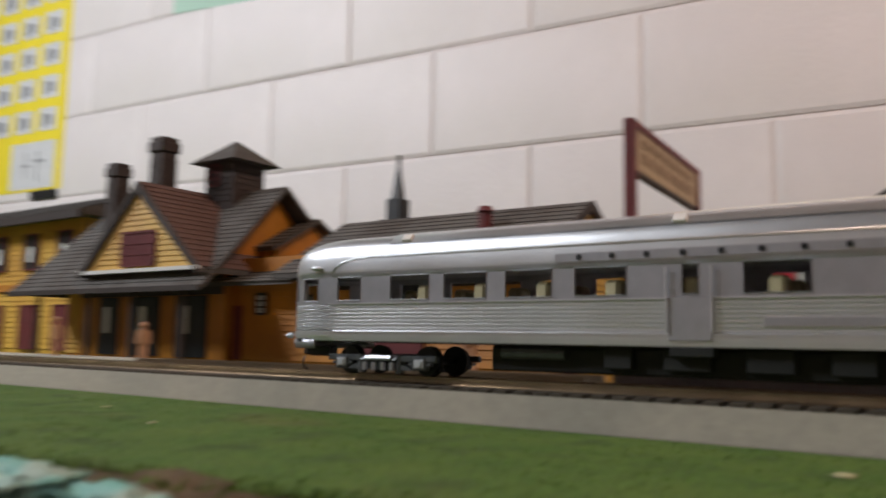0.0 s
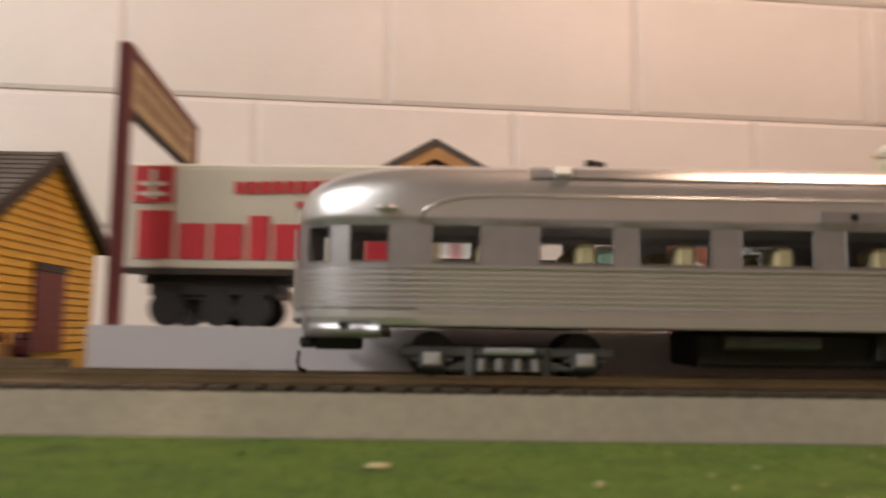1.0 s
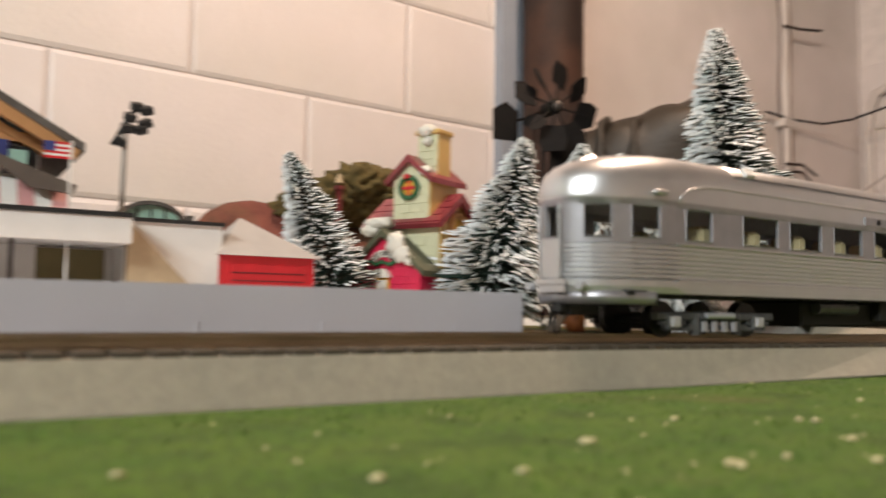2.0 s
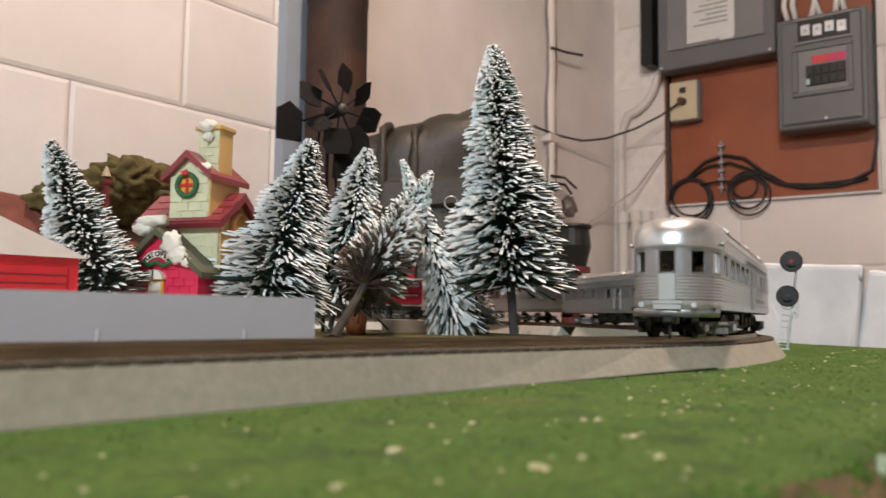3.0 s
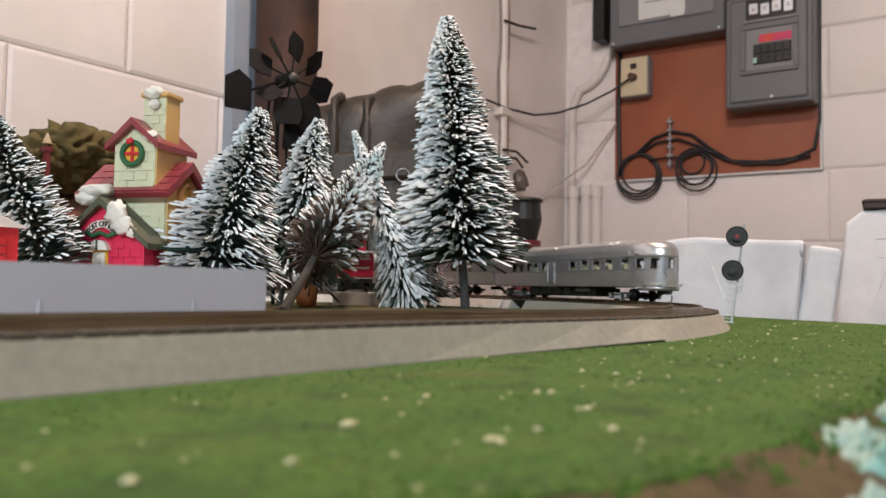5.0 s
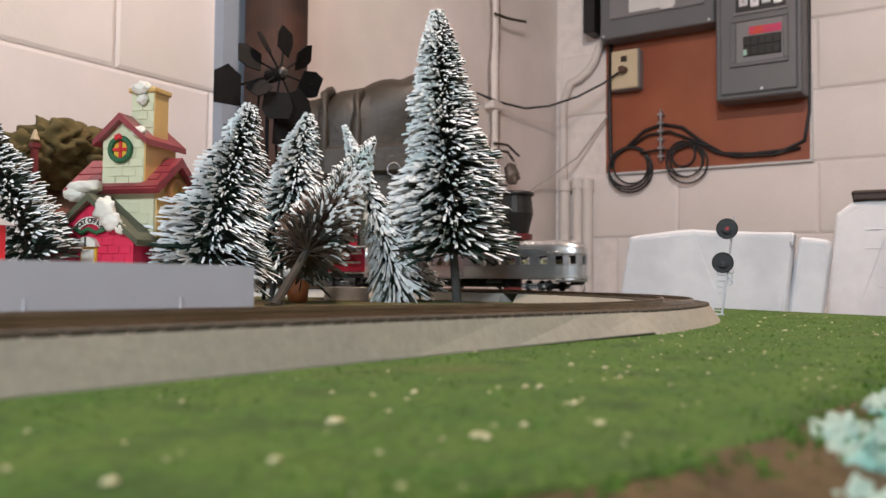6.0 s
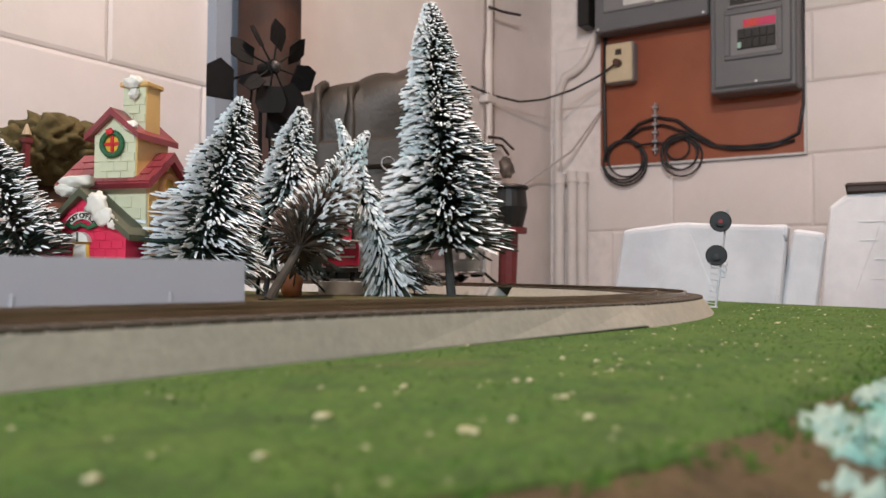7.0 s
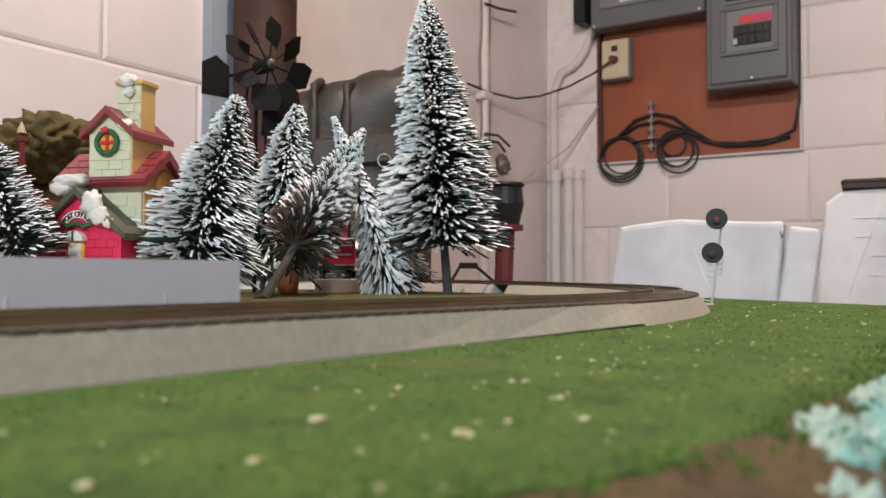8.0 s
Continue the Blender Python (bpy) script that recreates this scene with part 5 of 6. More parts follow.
# ---- signal ----
sig = thing("railway_signal", pose(0.602, 0.1605, 0, 7, 0, 16), "two-headed searchlight signal with a silver ladder, leaning beside the track", "signal")
part("base", bx(-0.003, 0.003, -0.0035, 0.006, -0.0008, 0.001), STEEL, sig)
part("mast", rd((0.0006, -0.002, 0), (0.0006, -0.002, 0.0712), 0.0008, n=8), STEEL, sig)
lad = part("ladder", box(bx(-0.0012, -0.0004, -0.0022, -0.0014, 0, 0.036), -0.0012, -0.0004, 0.004, 0.0048, 0, 0.036), STEEL, sig)
for i in range(8):
    part("rung", rd((-0.0008, -0.002, 0.003 + i * 0.0042), (-0.0008, 0.0044, 0.003 + i * 0.0042), 0.0004, n=6), STEEL, lad)
for z in (0.0372, 0.0615):
    # heads face back along the main track
    h = part("signal_head", rd((-0.0025, 0.0019, z), (-0.004, 0.0019, z), 0.0074, 0.0074, 24), BLACK, sig, "round black signal head")
    part("rim", torus((-0.004, 0.0019, z), (1, 0, 0), 0.0071, 0.0004, 24, 6), BLACK, h)
    part("hood", rd((-0.004, 0.0019, z), (-0.0065, 0.0019, z), 0.003, 0.0034, 12), BLACK, h)
    part("lens", rd((-0.0064, 0.0019, z), (-0.0069, 0.0019, z), 0.0015, 0.0015, 12), REDLENS if z > 0.05 else DARKIN, h)
    part("lamp_case", rd((-0.0025, 0.0019, z), (0.003, 0.0019, z), 0.0028, 0.002, 10), BLACK, h)
for i in range(3):
    part("relay_clip", torus((0.0006, -0.0045, 0.024 + i * 0.004), (1, 0, 0), 0.0016, 0.0004, 12, 5), STEEL, sig)

# ---- packing foam behind the table ----
def foam_slab(place, outline_, deep, label, wear):
    """A moulded foam slab cut to an outline (x, z), with softened, slightly uneven edges."""
    f = thing("foam_block", place, label, "foam block", "packing foam on the shelf")
    bm = pr(outline_, "y", 0.0, deep)
    bmesh.ops.bevel(bm, geom=list(bm.edges), offset=0.007, segments=3, affect="EDGES", profile=0.6)
    bmesh.ops.triangulate(bm, faces=bm.faces)
    bmesh.ops.subdivide_edges(bm, edges=[e for e in bm.edges if e.calc_length() > 0.03], cuts=3)
    for v in bm.verts:
        v.co += Vector((1, 1, 1)) * wear * noise.noise(v.co * 22)
    part("slab", bm, FOAM, f)
    return f


f1 = foam_slab(pose(1.055, 0.295, -0.16, 0, 0, -80), [(-0.14, 0), (-0.1, 0.2434), (-0.0818, 0.2468), (-0.0175, 0.252), (0.1026, 0.2465), (0.077, 0)], 0.05, "grey-white moulded packing foam block with a torn corner", 0.003)
part("torn_flake", blob((0.0985, 0.001, 0.236), 0.0025, 0.003, 0.009, 0.6, 3, 3, 3.0), FOAM, f1)
foam_slab(pose(1.09, 0.155, -0.16, 0, 0, -82), [(-0.0786, 0), (-0.0383, 0.2415), (-0.0022, 0.2373), (0.0002, 0.2269), (-0.031, 0)], 0.05, "narrow bright white packing foam strip standing on end", 0.002)
f3 = foam_slab(pose(1.33, 0.02, -0.16, 0, 0, -84), [(-0.19, 0), (-0.164, 0.2856), (-0.1416, 0.3037), (-0.0853, 0.3045), (0.2, 0.302), (0.2, 0)], 0.05, "large white packing foam sheet with faint pressed marks", 0.002)
for x, z in ((-0.125, 0.262), (-0.125, 0.235), (-0.105, 0.208), (-0.1, 0.262), (-0.11, 0.18)):
    part("pressed_mark", bx(x, x + 0.022, -0.0006, 0.001, z, z + 0.002, 0.0003), FOAM, f3)
lid = thing("dark_lid", pose(1.33, 0.02, 0.1447, 0, 0, -84), "dark brown flat lid lying on the packing foam", "lid")
part("lid_plate", bx(-0.1416, 0.06, -0.004, 0.05, 0, 0.0145, 0.002), BROWN, lid)
part("lid_rim", bx(-0.143, 0.061, -0.0055, 0.0515, 0.0095, 0.0125, 0.001), BROWN, lid)
shelf = thing("side_shelf", pose(1.35, 0.35, 0), "plain wooden shelf carrying packing foam and bags", "shelf")
part("shelf_board", bx(-0.38, 0.9, -1.0, 0.8, -0.185, -0.16), WOOD, shelf)
for x in (-0.3, 0.8):
    for y in (-0.9, 0.75):
        part("leg", bx(x - 0.02, x + 0.02, y - 0.02, y + 0.02, FZ, -0.185), WOOD, shelf)

# ---- station, freight house and their neighbours ----
slab = tagged(part("station_platform", bx(-0.92, -0.16, 0.262, 0.3, 0, 0.0115, 0.0005), BED, m=pose(0, 0, 0, 0, 0, PHI)), "grey station platform slab along the track", "platform", kind="structure")


def clapboards(parent, x0, x1, z0, z1, y, material, top=None, pitch=0.0042):
    """Lapped boards on a wall that faces -y. top(z) gives the stretch at a height."""
    z = z0
    while z < z1 - 0.001:
        a, b = top(z + pitch / 2) if top else (x0, x1)
        if b - a > 0.003:
            part("clapboard", pr([(y, z), (y - 0.0011, z), (y - 0.0003, z + pitch), (y, z + pitch)], "x", a, b), material, parent)
        z += pitch


def shingle_rows(parent, a, b, c, d, n, material):
    """Rows of shingles on the roof face a-b (eave) to d-c (ridge)."""
    a, b, c, d = (Vector(p) for p in (a, b, c, d))
    nor = (b - a).cross(d - a).normalized() * 0.0007
    for i in range(n):
        k0, k1 = i / n, (i + 1.06) / n
        p = [a.lerp(d, k0) + nor, b.lerp(c, k0) + nor, b.lerp(c, min(k1, 1)) + nor * 0.15, a.lerp(d, min(k1, 1)) + nor * 0.15]
        bm = bmesh.new()
        top_ = [bm.verts.new(q) for q in p]
        low_ = [bm.verts.new(q - nor * 1.0) for q in p[:2]]
        bm.faces.new(top_), bm.faces.new((top_[1], top_[0], low_[0], low_[1]))
        part("shingle_course", bm, material, parent)


def sash(parent, x0, x1, z0, z1, y, cols=2, rows=2, frame_mat=MAROON, pane=BLACK):
    w = part("window", bx(x0, x1, y - 0.0012, y, z0, z1), pane, parent)
    part("frame", box(box(box(bx(x0 - 0.001, x0 + 0.001, y - 0.002, y, z0, z1), x1 - 0.001, x1 + 0.001, y - 0.002, y, z0, z1), x0, x1, y - 0.002, y, z0 - 0.0012, z0 + 0.0005), x0, x1, y - 0.002, y, z1 - 0.0005, z1 + 0.0012), frame_mat, w)
    for i in range(1, cols):
        x = x0 + (x1 - x0) * i / cols
        part("mullion", bx(x - 0.0006, x + 0.0006, y - 0.0018, y - 0.001, z0, z1), frame_mat, w)
    for i in range(1, rows):
        z = z0 + (z1 - z0) * i / rows
        part("mullion", bx(x0, x1, y - 0.0018, y - 0.001, z - 0.0006, z + 0.0006), frame_mat, w)


def chimney(parent, x, y, z0, z1, w):
    c = part("chimney", bx(x - w, x + w, y - w, y + w, z0, z1), BRICKD, parent, "dark brick chimney")
    part("corbel", bx(x - w * 1.28, x + w * 1.28, y - w * 1.28, y + w * 1.28, z1 - 0.0095, z1 - 0.001, 0.0006), BRICKD, c)
    part("cap", bx(x - w * 1.1, x + w * 1.1, y - w * 1.1, y + w * 1.1, z1 - 0.001, z1 + 0.003, 0.0006), BRICKD, c)
    n = int((z1 - z0 - 0.012) / 0.0042)
    for i in range(n):
        part("brick_course", bx(x - w - 0.0004, x + w + 0.0004, y - w - 0.0004, y + w + 0.0004, z0 + i * 0.0042, z0 + i * 0.0042 + 0.0032), BRICKD, c)


def station():
    st = thing("station_house", pose(0, 0, 0, 0, 0, PHI), "ochre clapboard railway station with steep grey shingled roofs", "building")
    W0, W1, F, B = -0.69, -0.48, 0.335, 0.46
    wall = part("wall", bx(W0, W1, F, B, 0, 0.068), ORANGE, st)
    clapboards(wall, W0, W0 + 0.02, 0.012, 0.066, F, YELLOW)
    for x0, x1 in ((-0.64, -0.612), (-0.59, -0.556), (-0.535, -0.497)):
        part("dark_opening", bx(x0, x1, F - 0.0015, F, 0.012, 0.06), BLACK, wall)
        part("door_sash", bx(x0 + 0.009, x0 + 0.016, F - 0.0022, F - 0.0014, 0.03, 0.052), WHITE, wall)
    # thin dark band paints the eave's shade onto the wall top
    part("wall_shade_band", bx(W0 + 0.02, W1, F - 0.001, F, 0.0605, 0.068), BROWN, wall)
    for x in (-0.68, -0.603, -0.545, -0.485):
        part("veranda_post", bx(x - 0.0016, x + 0.0016, 0.3, 0.3032, 0.0115, 0.066), BROWN, st)
    # main roof: eave in front, ridge behind, hipped at the far end
    e0, e1, r0, r1 = (-0.716, 0.293, 0.064), (-0.4555, 0.293, 0.064), (-0.7, 0.382, 0.15), (-0.464, 0.382, 0.15)
    bm = bmesh.new()
    v = [bm.verts.new(p) for p in (e0, e1, r1, r0, (-0.716, 0.475, 0.064), (-0.4555, 0.475, 0.064))]
    for q in ((0, 1, 2, 3), (3, 2, 5, 4), (0, 3, 4)):
        bm.faces.new([v[i] for i in q])
    roof = part("roof", bm, SHINGLE, st)
    so = roof.modifiers.new("thickness", "SOLIDIFY")
    so.thickness = 0.003
    shingle_rows(roof, e0, e1, r1, r0, 22, SHINGLE)
    part("end_gable", pr([(F, 0.0), (B, 0.0), (B, 0.068), (0.382, 0.142), (F, 0.092)], "x", W1, W1 + 0.003), ORANGE, st)
    part("eave_board", bx(-0.716, -0.4555, 0.2915, 0.2935, 0.0605, 0.0645), BROWN, st)
    # front gable
    A, gl, gr, zb = (-0.540, 0.1445), -0.611, -0.462, 0.078
    g = part("front_gable", pr([(gl + 0.006, zb), (gr - 0.006, zb), (A[0], A[1] - 0.007)], "y", 0.2985, 0.39), YELLOW, st, "yellow clapboard front gable")
    clapboards(g, gl, gr, zb + 0.001, 0.135, 0.2985, YELLOW, lambda z: (gl + 0.008 + (z - zb) * (A[0] - gl) / (A[1] - zb), gr - 0.008 - (z - zb) * (gr - A[0]) / (A[1] - zb)))
    for x in (gl, gr):
        bm = bmesh.new()
        prism(bm, [(A[0], A[1] + 0.003), (x, zb), (x, zb - 0.004), (A[0], A[1] - 0.003)], "y", 0.296, 0.392)
        sl = part("gable_roof", bm, SHINGLE, st)
        k = 1 if x > A[0] else -1
        p = [(x, 0.296, zb), (x, 0.39, zb), (A[0], 0.39, A[1] + 0.003), (A[0], 0.296, A[1] + 0.003)]
        if k < 0:
            p = [p[1], p[0], p[3], p[2]]
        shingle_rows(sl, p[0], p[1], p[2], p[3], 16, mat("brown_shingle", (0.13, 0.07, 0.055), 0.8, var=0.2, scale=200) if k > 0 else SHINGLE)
        bm = bmesh.new()
        prism(bm, [(A[0], A[1] - 0.001), (x, zb - 0.002), (x, zb - 0.0055), (A[0], A[1] - 0.005)], "y", 0.2945, 0.2965)
        part("bargeboard", bm, BROWN, st)
    part("gable_sill", bx(gl, gr, 0.295, 0.2985, zb - 0.002, zb + 0.0008), WHITE, st)
    sash(g, -0.556, -0.515, 0.0815, 0.1065, 0.2978, 3, 3, MAROON, MAROON)
    chimney(st, -0.664, 0.36, 0.115, 0.183, 0.0068)
    chimney(st, -0.5625, 0.335, 0.12, 0.189, 0.0074)
    # cupola on the ridge
    cx, cy = -0.526, 0.38
    t = part("cupola", bx(cx - 0.017, cx + 0.017, cy - 0.016, cy + 0.016, 0.13, 0.174), BRICKD, st, "shingled cupola")
    sash(t, cx - 0.013, cx - 0.001, 0.154, 0.171, cy - 0.016, 2, 3)
    bm = bmesh.new()
    v = [bm.verts.new(p) for p in ((cx - 0.028, cy - 0.026, 0.173), (cx + 0.028, cy - 0.026, 0.173), (cx + 0.028, cy + 0.026, 0.173), (cx - 0.028, cy + 0.026, 0.173), (cx, cy, 0.195))]
    for q in ((0, 1, 4), (1, 2, 4), (2, 3, 4), (3, 0, 4), (3, 2, 1, 0)):
        bm.faces.new([v[i] for i in q])
    part("cupola_roof", bm, SHINGLE, t)
    for i in range(7):
        part("shingle_course", bx(cx - 0.0175, cx + 0.0175, cy - 0.0166, cy + 0.0166, 0.14 + i * 0.005, 0.1442 + i * 0.005), BRICKD, t)
    # lower wing beside the freight house
    wing = part("wing_wall", bx(-0.5, -0.405, 0.345, 0.45, 0, 0.088), ORANGE, st)
    clapboards(wing, -0.5, -0.405, 0.012, 0.062, 0.345, ORANGE)
    part("wing_door", bx(-0.492, -0.468, 0.3425, 0.345, 0.0115, 0.052), MAROON, wing)
    sash(wing, -0.452, -0.442, 0.046, 0.06, 0.344, 2, 3, BLACK, WHITE)
    r = part("wing_roof", pr([(0.325, 0.068), (0.325, 0.0655), (0.385, 0.0905), (0.385, 0.093)], "x", -0.5, -0.4), SHINGLE, st)
    shingle_rows(r, (-0.5, 0.324, 0.068), (-0.4, 0.324, 0.068), (-0.4, 0.385, 0.0935), (-0.5, 0.385, 0.0935), 9, SHINGLE)
    up = part("upper_wing", pr([(0.372, 0.06), (0.45, 0.06), (0.45, 0.102), (0.411, 0.123), (0.372, 0.102)], "x", -0.5, -0.462), ORANGE, st)
    part("yellow_panel", bx(-0.476, -0.462, 0.3705, 0.372, 0.09, 0.102), YELLOW, up)
    part("dark_window", bx(-0.493, -0.48, 0.3705, 0.372, 0.091, 0.1015), BLACK, up)
    for y0, y1 in ((0.362, 0.411), (0.46, 0.411)):
        sl = part("upper_roof", pr([(y0, 0.0985), (y1, 0.1265), (y1, 0.1235), (y0, 0.0955)], "x", -0.505, -0.455), SHINGLE, st)
    shingle_rows(st, (-0.505, 0.361, 0.0985), (-0.455, 0.361, 0.0985), (-0.455, 0.411, 0.127), (-0.505, 0.411, 0.127), 8, SHINGLE)


station()


def freight_house():
    f = thing("freight_house", pose(0, 0, 0, 0, 0, PHI), "long ochre freight house with a grey shingled roof", "building")
    x0, x1, F, B = -0.404, -0.213, 0.34, 0.462
    wall = part("wall", bx(x0, x1, F, B, 0, 0.07), ORANGE, f)
    clapboards(wall, x0, x1, 0.034, 0.05, F, YELLOW)
    clapboards(wall, x0, x1, 0.012, 0.034, F, ORANGE, pitch=0.0055)
    part("cargo_door", bx(-0.345, -0.293, F - 0.003, F, 0.0115, 0.05), MAROON, wall)
    part("door_opening", bx(-0.345, -0.293, F - 0.0026, F, 0.05, 0.066), BLACK, wall)
    # brown strip imitates the shadow the roof casts on the upper boards
    part("shadow_board", bx(x0, x1, F - 0.0014, F, 0.062, 0.07), BROWN, wall)
    gable = part("end_gable", pr([(F, 0), (B, 0), (B, 0.07), (0.401, 0.1135), (F, 0.07)], "x", x1, x1 + 0.002), YELLOW, f, "yellow clapboard end gable")
    for i in range(24):
        z = 0.012 + i * 0.0042
        h = 0.061 if z < 0.068 else 0.061 * (0.1135 - z) / 0.0455
        if h > 0.003:
            part("clapboard", pr([(x1 + 0.002, z), (x1 + 0.0031, z), (x1 + 0.0022, z + 0.0042), (x1 + 0.002, z + 0.0042)], "y", 0.401 - h, 0.401 + h), YELLOW, gable)
    part("end_door", bx(x1 + 0.0015, x1 + 0.004, 0.385, 0.42, 0.0115, 0.058), MAROON, gable)
    part("door_rail", bx(x1 + 0.0038, x1 + 0.005, 0.384, 0.421, 0.054, 0.058), BROWN, gable)
    for ya, yb, k in ((0.325, 0.401, 1), (0.477, 0.401, -1)):
        sl = part("roof", pr([(ya, 0.0725), (yb, 0.1185), (yb, 0.1155), (ya, 0.0695)], "x", -0.418, -0.2075), SHINGLE, f)
        if k > 0:
            shingle_rows(sl, (-0.418, ya, 0.0728), (-0.2075, ya, 0.0728), (-0.2075, yb, 0.1188), (-0.418, yb, 0.1188), 13, SHINGLE)
        part("verge_board", pr([(ya, 0.073), (yb, 0.1195), (yb, 0.113), (ya, 0.0665)], "x", -0.2075, -0.2055), BROWN, f)
    v = part("roof_vent", rd((-0.268, 0.37, 0.095), (-0.268, 0.37, 0.1125), 0.0045, n=10), MAROON, f, "small red roof vent")
    part("vent_cap", rd((-0.268, 0.37, 0.1125), (-0.268, 0.37, 0.116), 0.0062, 0.004, 10), MAROON, v)
    part("vent_flashing", bx(-0.274, -0.258, 0.36, 0.38, 0.0925, 0.099), MAROON, v)


freight_house()


def hotel():
    h = thing("yellow_hotel", pose(0, 0, 0, 0, 0, PHI), "two-storey yellow building with maroon windows", "building")
    wall = part("wall", bx(-1.25, -0.815, 0.42, 0.6, 0, 0.158), YELLOW, h)
    clapboards(wall, -1.25, -0.815, 0.012, 0.152, 0.42, YELLOW, pitch=0.006)
    part("roof", pr([(0.4, 0.156), (0.4, 0.161), (0.5, 0.196), (0.62, 0.161), (0.62, 0.156)], "x", -1.28, -0.79), SHINGLE, h)
    shingle_rows(h, (-1.28, 0.399, 0.161), (-0.79, 0.399, 0.161), (-0.79, 0.5, 0.197), (-1.28, 0.5, 0.197), 12, SHINGLE)
    part("eave", bx(-1.28, -0.79, 0.398, 0.402, 0.152, 0.1605), BROWN, h)
    for i in range(5):
        x = -0.845 - i * 0.07
        sash(wall, x - 0.015, x + 0.015, 0.102, 0.142, 0.4185, 2, 2)
        part("window_light", bx(x - 0.004, x + 0.004, 0.416, 0.4175, 0.11, 0.128), WHITE, wall)
        sash(wall, x - 0.015, x + 0.015, 0.012, 0.06, 0.4185, 1, 2, MAROON, MAROON)
    part("string_course", bx(-1.25, -0.813, 0.4165, 0.42, 0.077, 0.085), ORANGE, wall)


hotel()


def steeple():
    s = thing("church_steeple", at(-0.523, 0.6), "dark pointed church steeple behind the station", "building")
    part("nave", pr([(-0.05, 0), (0.05, 0), (0.05, 0.06), (0, 0.1), (-0.05, 0.06)], "y", 0, 0.12), BRICKD, s)
    part("tower", bx(-0.014, 0.014, -0.014, 0.014, 0, 0.155), BLACK, s)
    part("louvre_stage", bx(-0.009, 0.009, -0.009, 0.009, 0.155, 0.178, 0.0008), BLACK, s)
    part("spire", rd((0, 0, 0.176), (0, 0, 0.218), 0.0085, 0.0015, 6), BLACK, s)
    part("finial", rd((0, 0, 0.216), (0, 0, 0.226), 0.0025, 0.002, 6), BLACK, s)


steeple()


def figurine(s, q, z, h, material, label, turn=0):
    bm = bmesh.new()
    k = h / 0.032
    for x in (-0.0022, 0.0022):
        rod(bm, (x * k, 0, 0), (x * k * 0.9, 0, 0.015 * k), 0.0017 * k, 0.0022 * k, 8)
    rod(bm, (0, 0, 0.014 * k), (0, 0, 0.025 * k), 0.0036 * k, 0.0046 * k, 10)
    for x in (-1, 1):
        rod(bm, (x * 0.0048 * k, 0, 0.0245 * k), (x * 0.0056 * k, -0.001 * k, 0.0135 * k), 0.0014 * k, 0.0012 * k, 6)
    rod(bm, (0, 0, 0.025 * k), (0, 0, 0.0275 * k), 0.0018 * k, 0.0018 * k, 8)
    r = bmesh.ops.create_icosphere(bm, subdivisions=2, radius=0.0027 * k)
    bmesh.ops.translate(bm, verts=r["verts"], vec=(0, 0, 0.0295 * k))
    tagged(part("figurine", bm, material, m=at(s, q, z, turn)), label, "figurine", "figurines at the station")


figurine(-0.214, 0.27, 0.0115, 0.033, SKIN, "pale unpainted miniature figurine on the station platform")
figurine(-0.484, 0.27, 0.0115, 0.026, SKIN, "pale unpainted miniature figurine on the station platform", 40)
figurine(-0.594, 0.27, 0.0115, 0.03, SKIN, "pale unpainted miniature figurine on the station platform", -30)
for i, (s, q) in enumerate(((-0.176, 0.285), (-0.168, 0.29), (-0.172, 0.297))):
    c = thing("barrel", at(s, q, 0.0115), "small dark red wooden barrel beside the freight house", "barrel", "barrels by the freight house")
    part("staves", rod(rd((0, 0, 0), (0, 0, 0.0055), 0.0032, 0.0038, 12), (0, 0, 0.0055), (0, 0, 0.011), 0.0038, 0.0032, 12), MAROON, c)
    for z in (0.002, 0.0085):
        part("hoop", torus((0, 0, z), (0, 0, 1), 0.0036, 0.0003, 16, 5), BLACK, c)
crate_m = mat("raw_crate_wood", (0.42, 0.21, 0.07), 0.7, var=0.15, scale=90)
for i, (s, q, z, a) in enumerate(((-0.182, 0.272, 0.0115, 5), (-0.171, 0.274, 0.0115, -8), (-0.177, 0.273, 0.0187, 12))):
    c = thing("crate", at(s, q, z, a), "small orange wooden crate on the station platform", "crate", "crates by the freight house")
    part("case", bx(-0.0045, 0.0045, -0.004, 0.004, 0, 0.007, 0.0003), crate_m, c)
    for zz in (0.001, 0.003, 0.005):
        part("slat", bx(-0.0048, 0.0048, -0.0044, -0.004, zz, zz + 0.0014), crate_m, c)

# ---- things on and before the walls ----
duct = tagged(part("wall_board", bx(1.035, 1.165, 1.178, 1.2045, FZ, CZ), BLUEPAINT), "flat blue-grey board against the wall behind the pipe", "board", kind="structure")
pipe = thing("stove_pipe", pose(1.112, 1.118, 0), "rusty brown vertical stove pipe before the wall", "pipe")
part("pipe_length", rd((0, 0, FZ), (0, 0, CZ), 0.0585, n=40), RUST, pipe)
for z in (0.62, 0.63):
    part("seam_ring", torus((0, 0, z), (0, 0, 1), 0.0587, 0.0015, 40, 6), RUST, pipe)


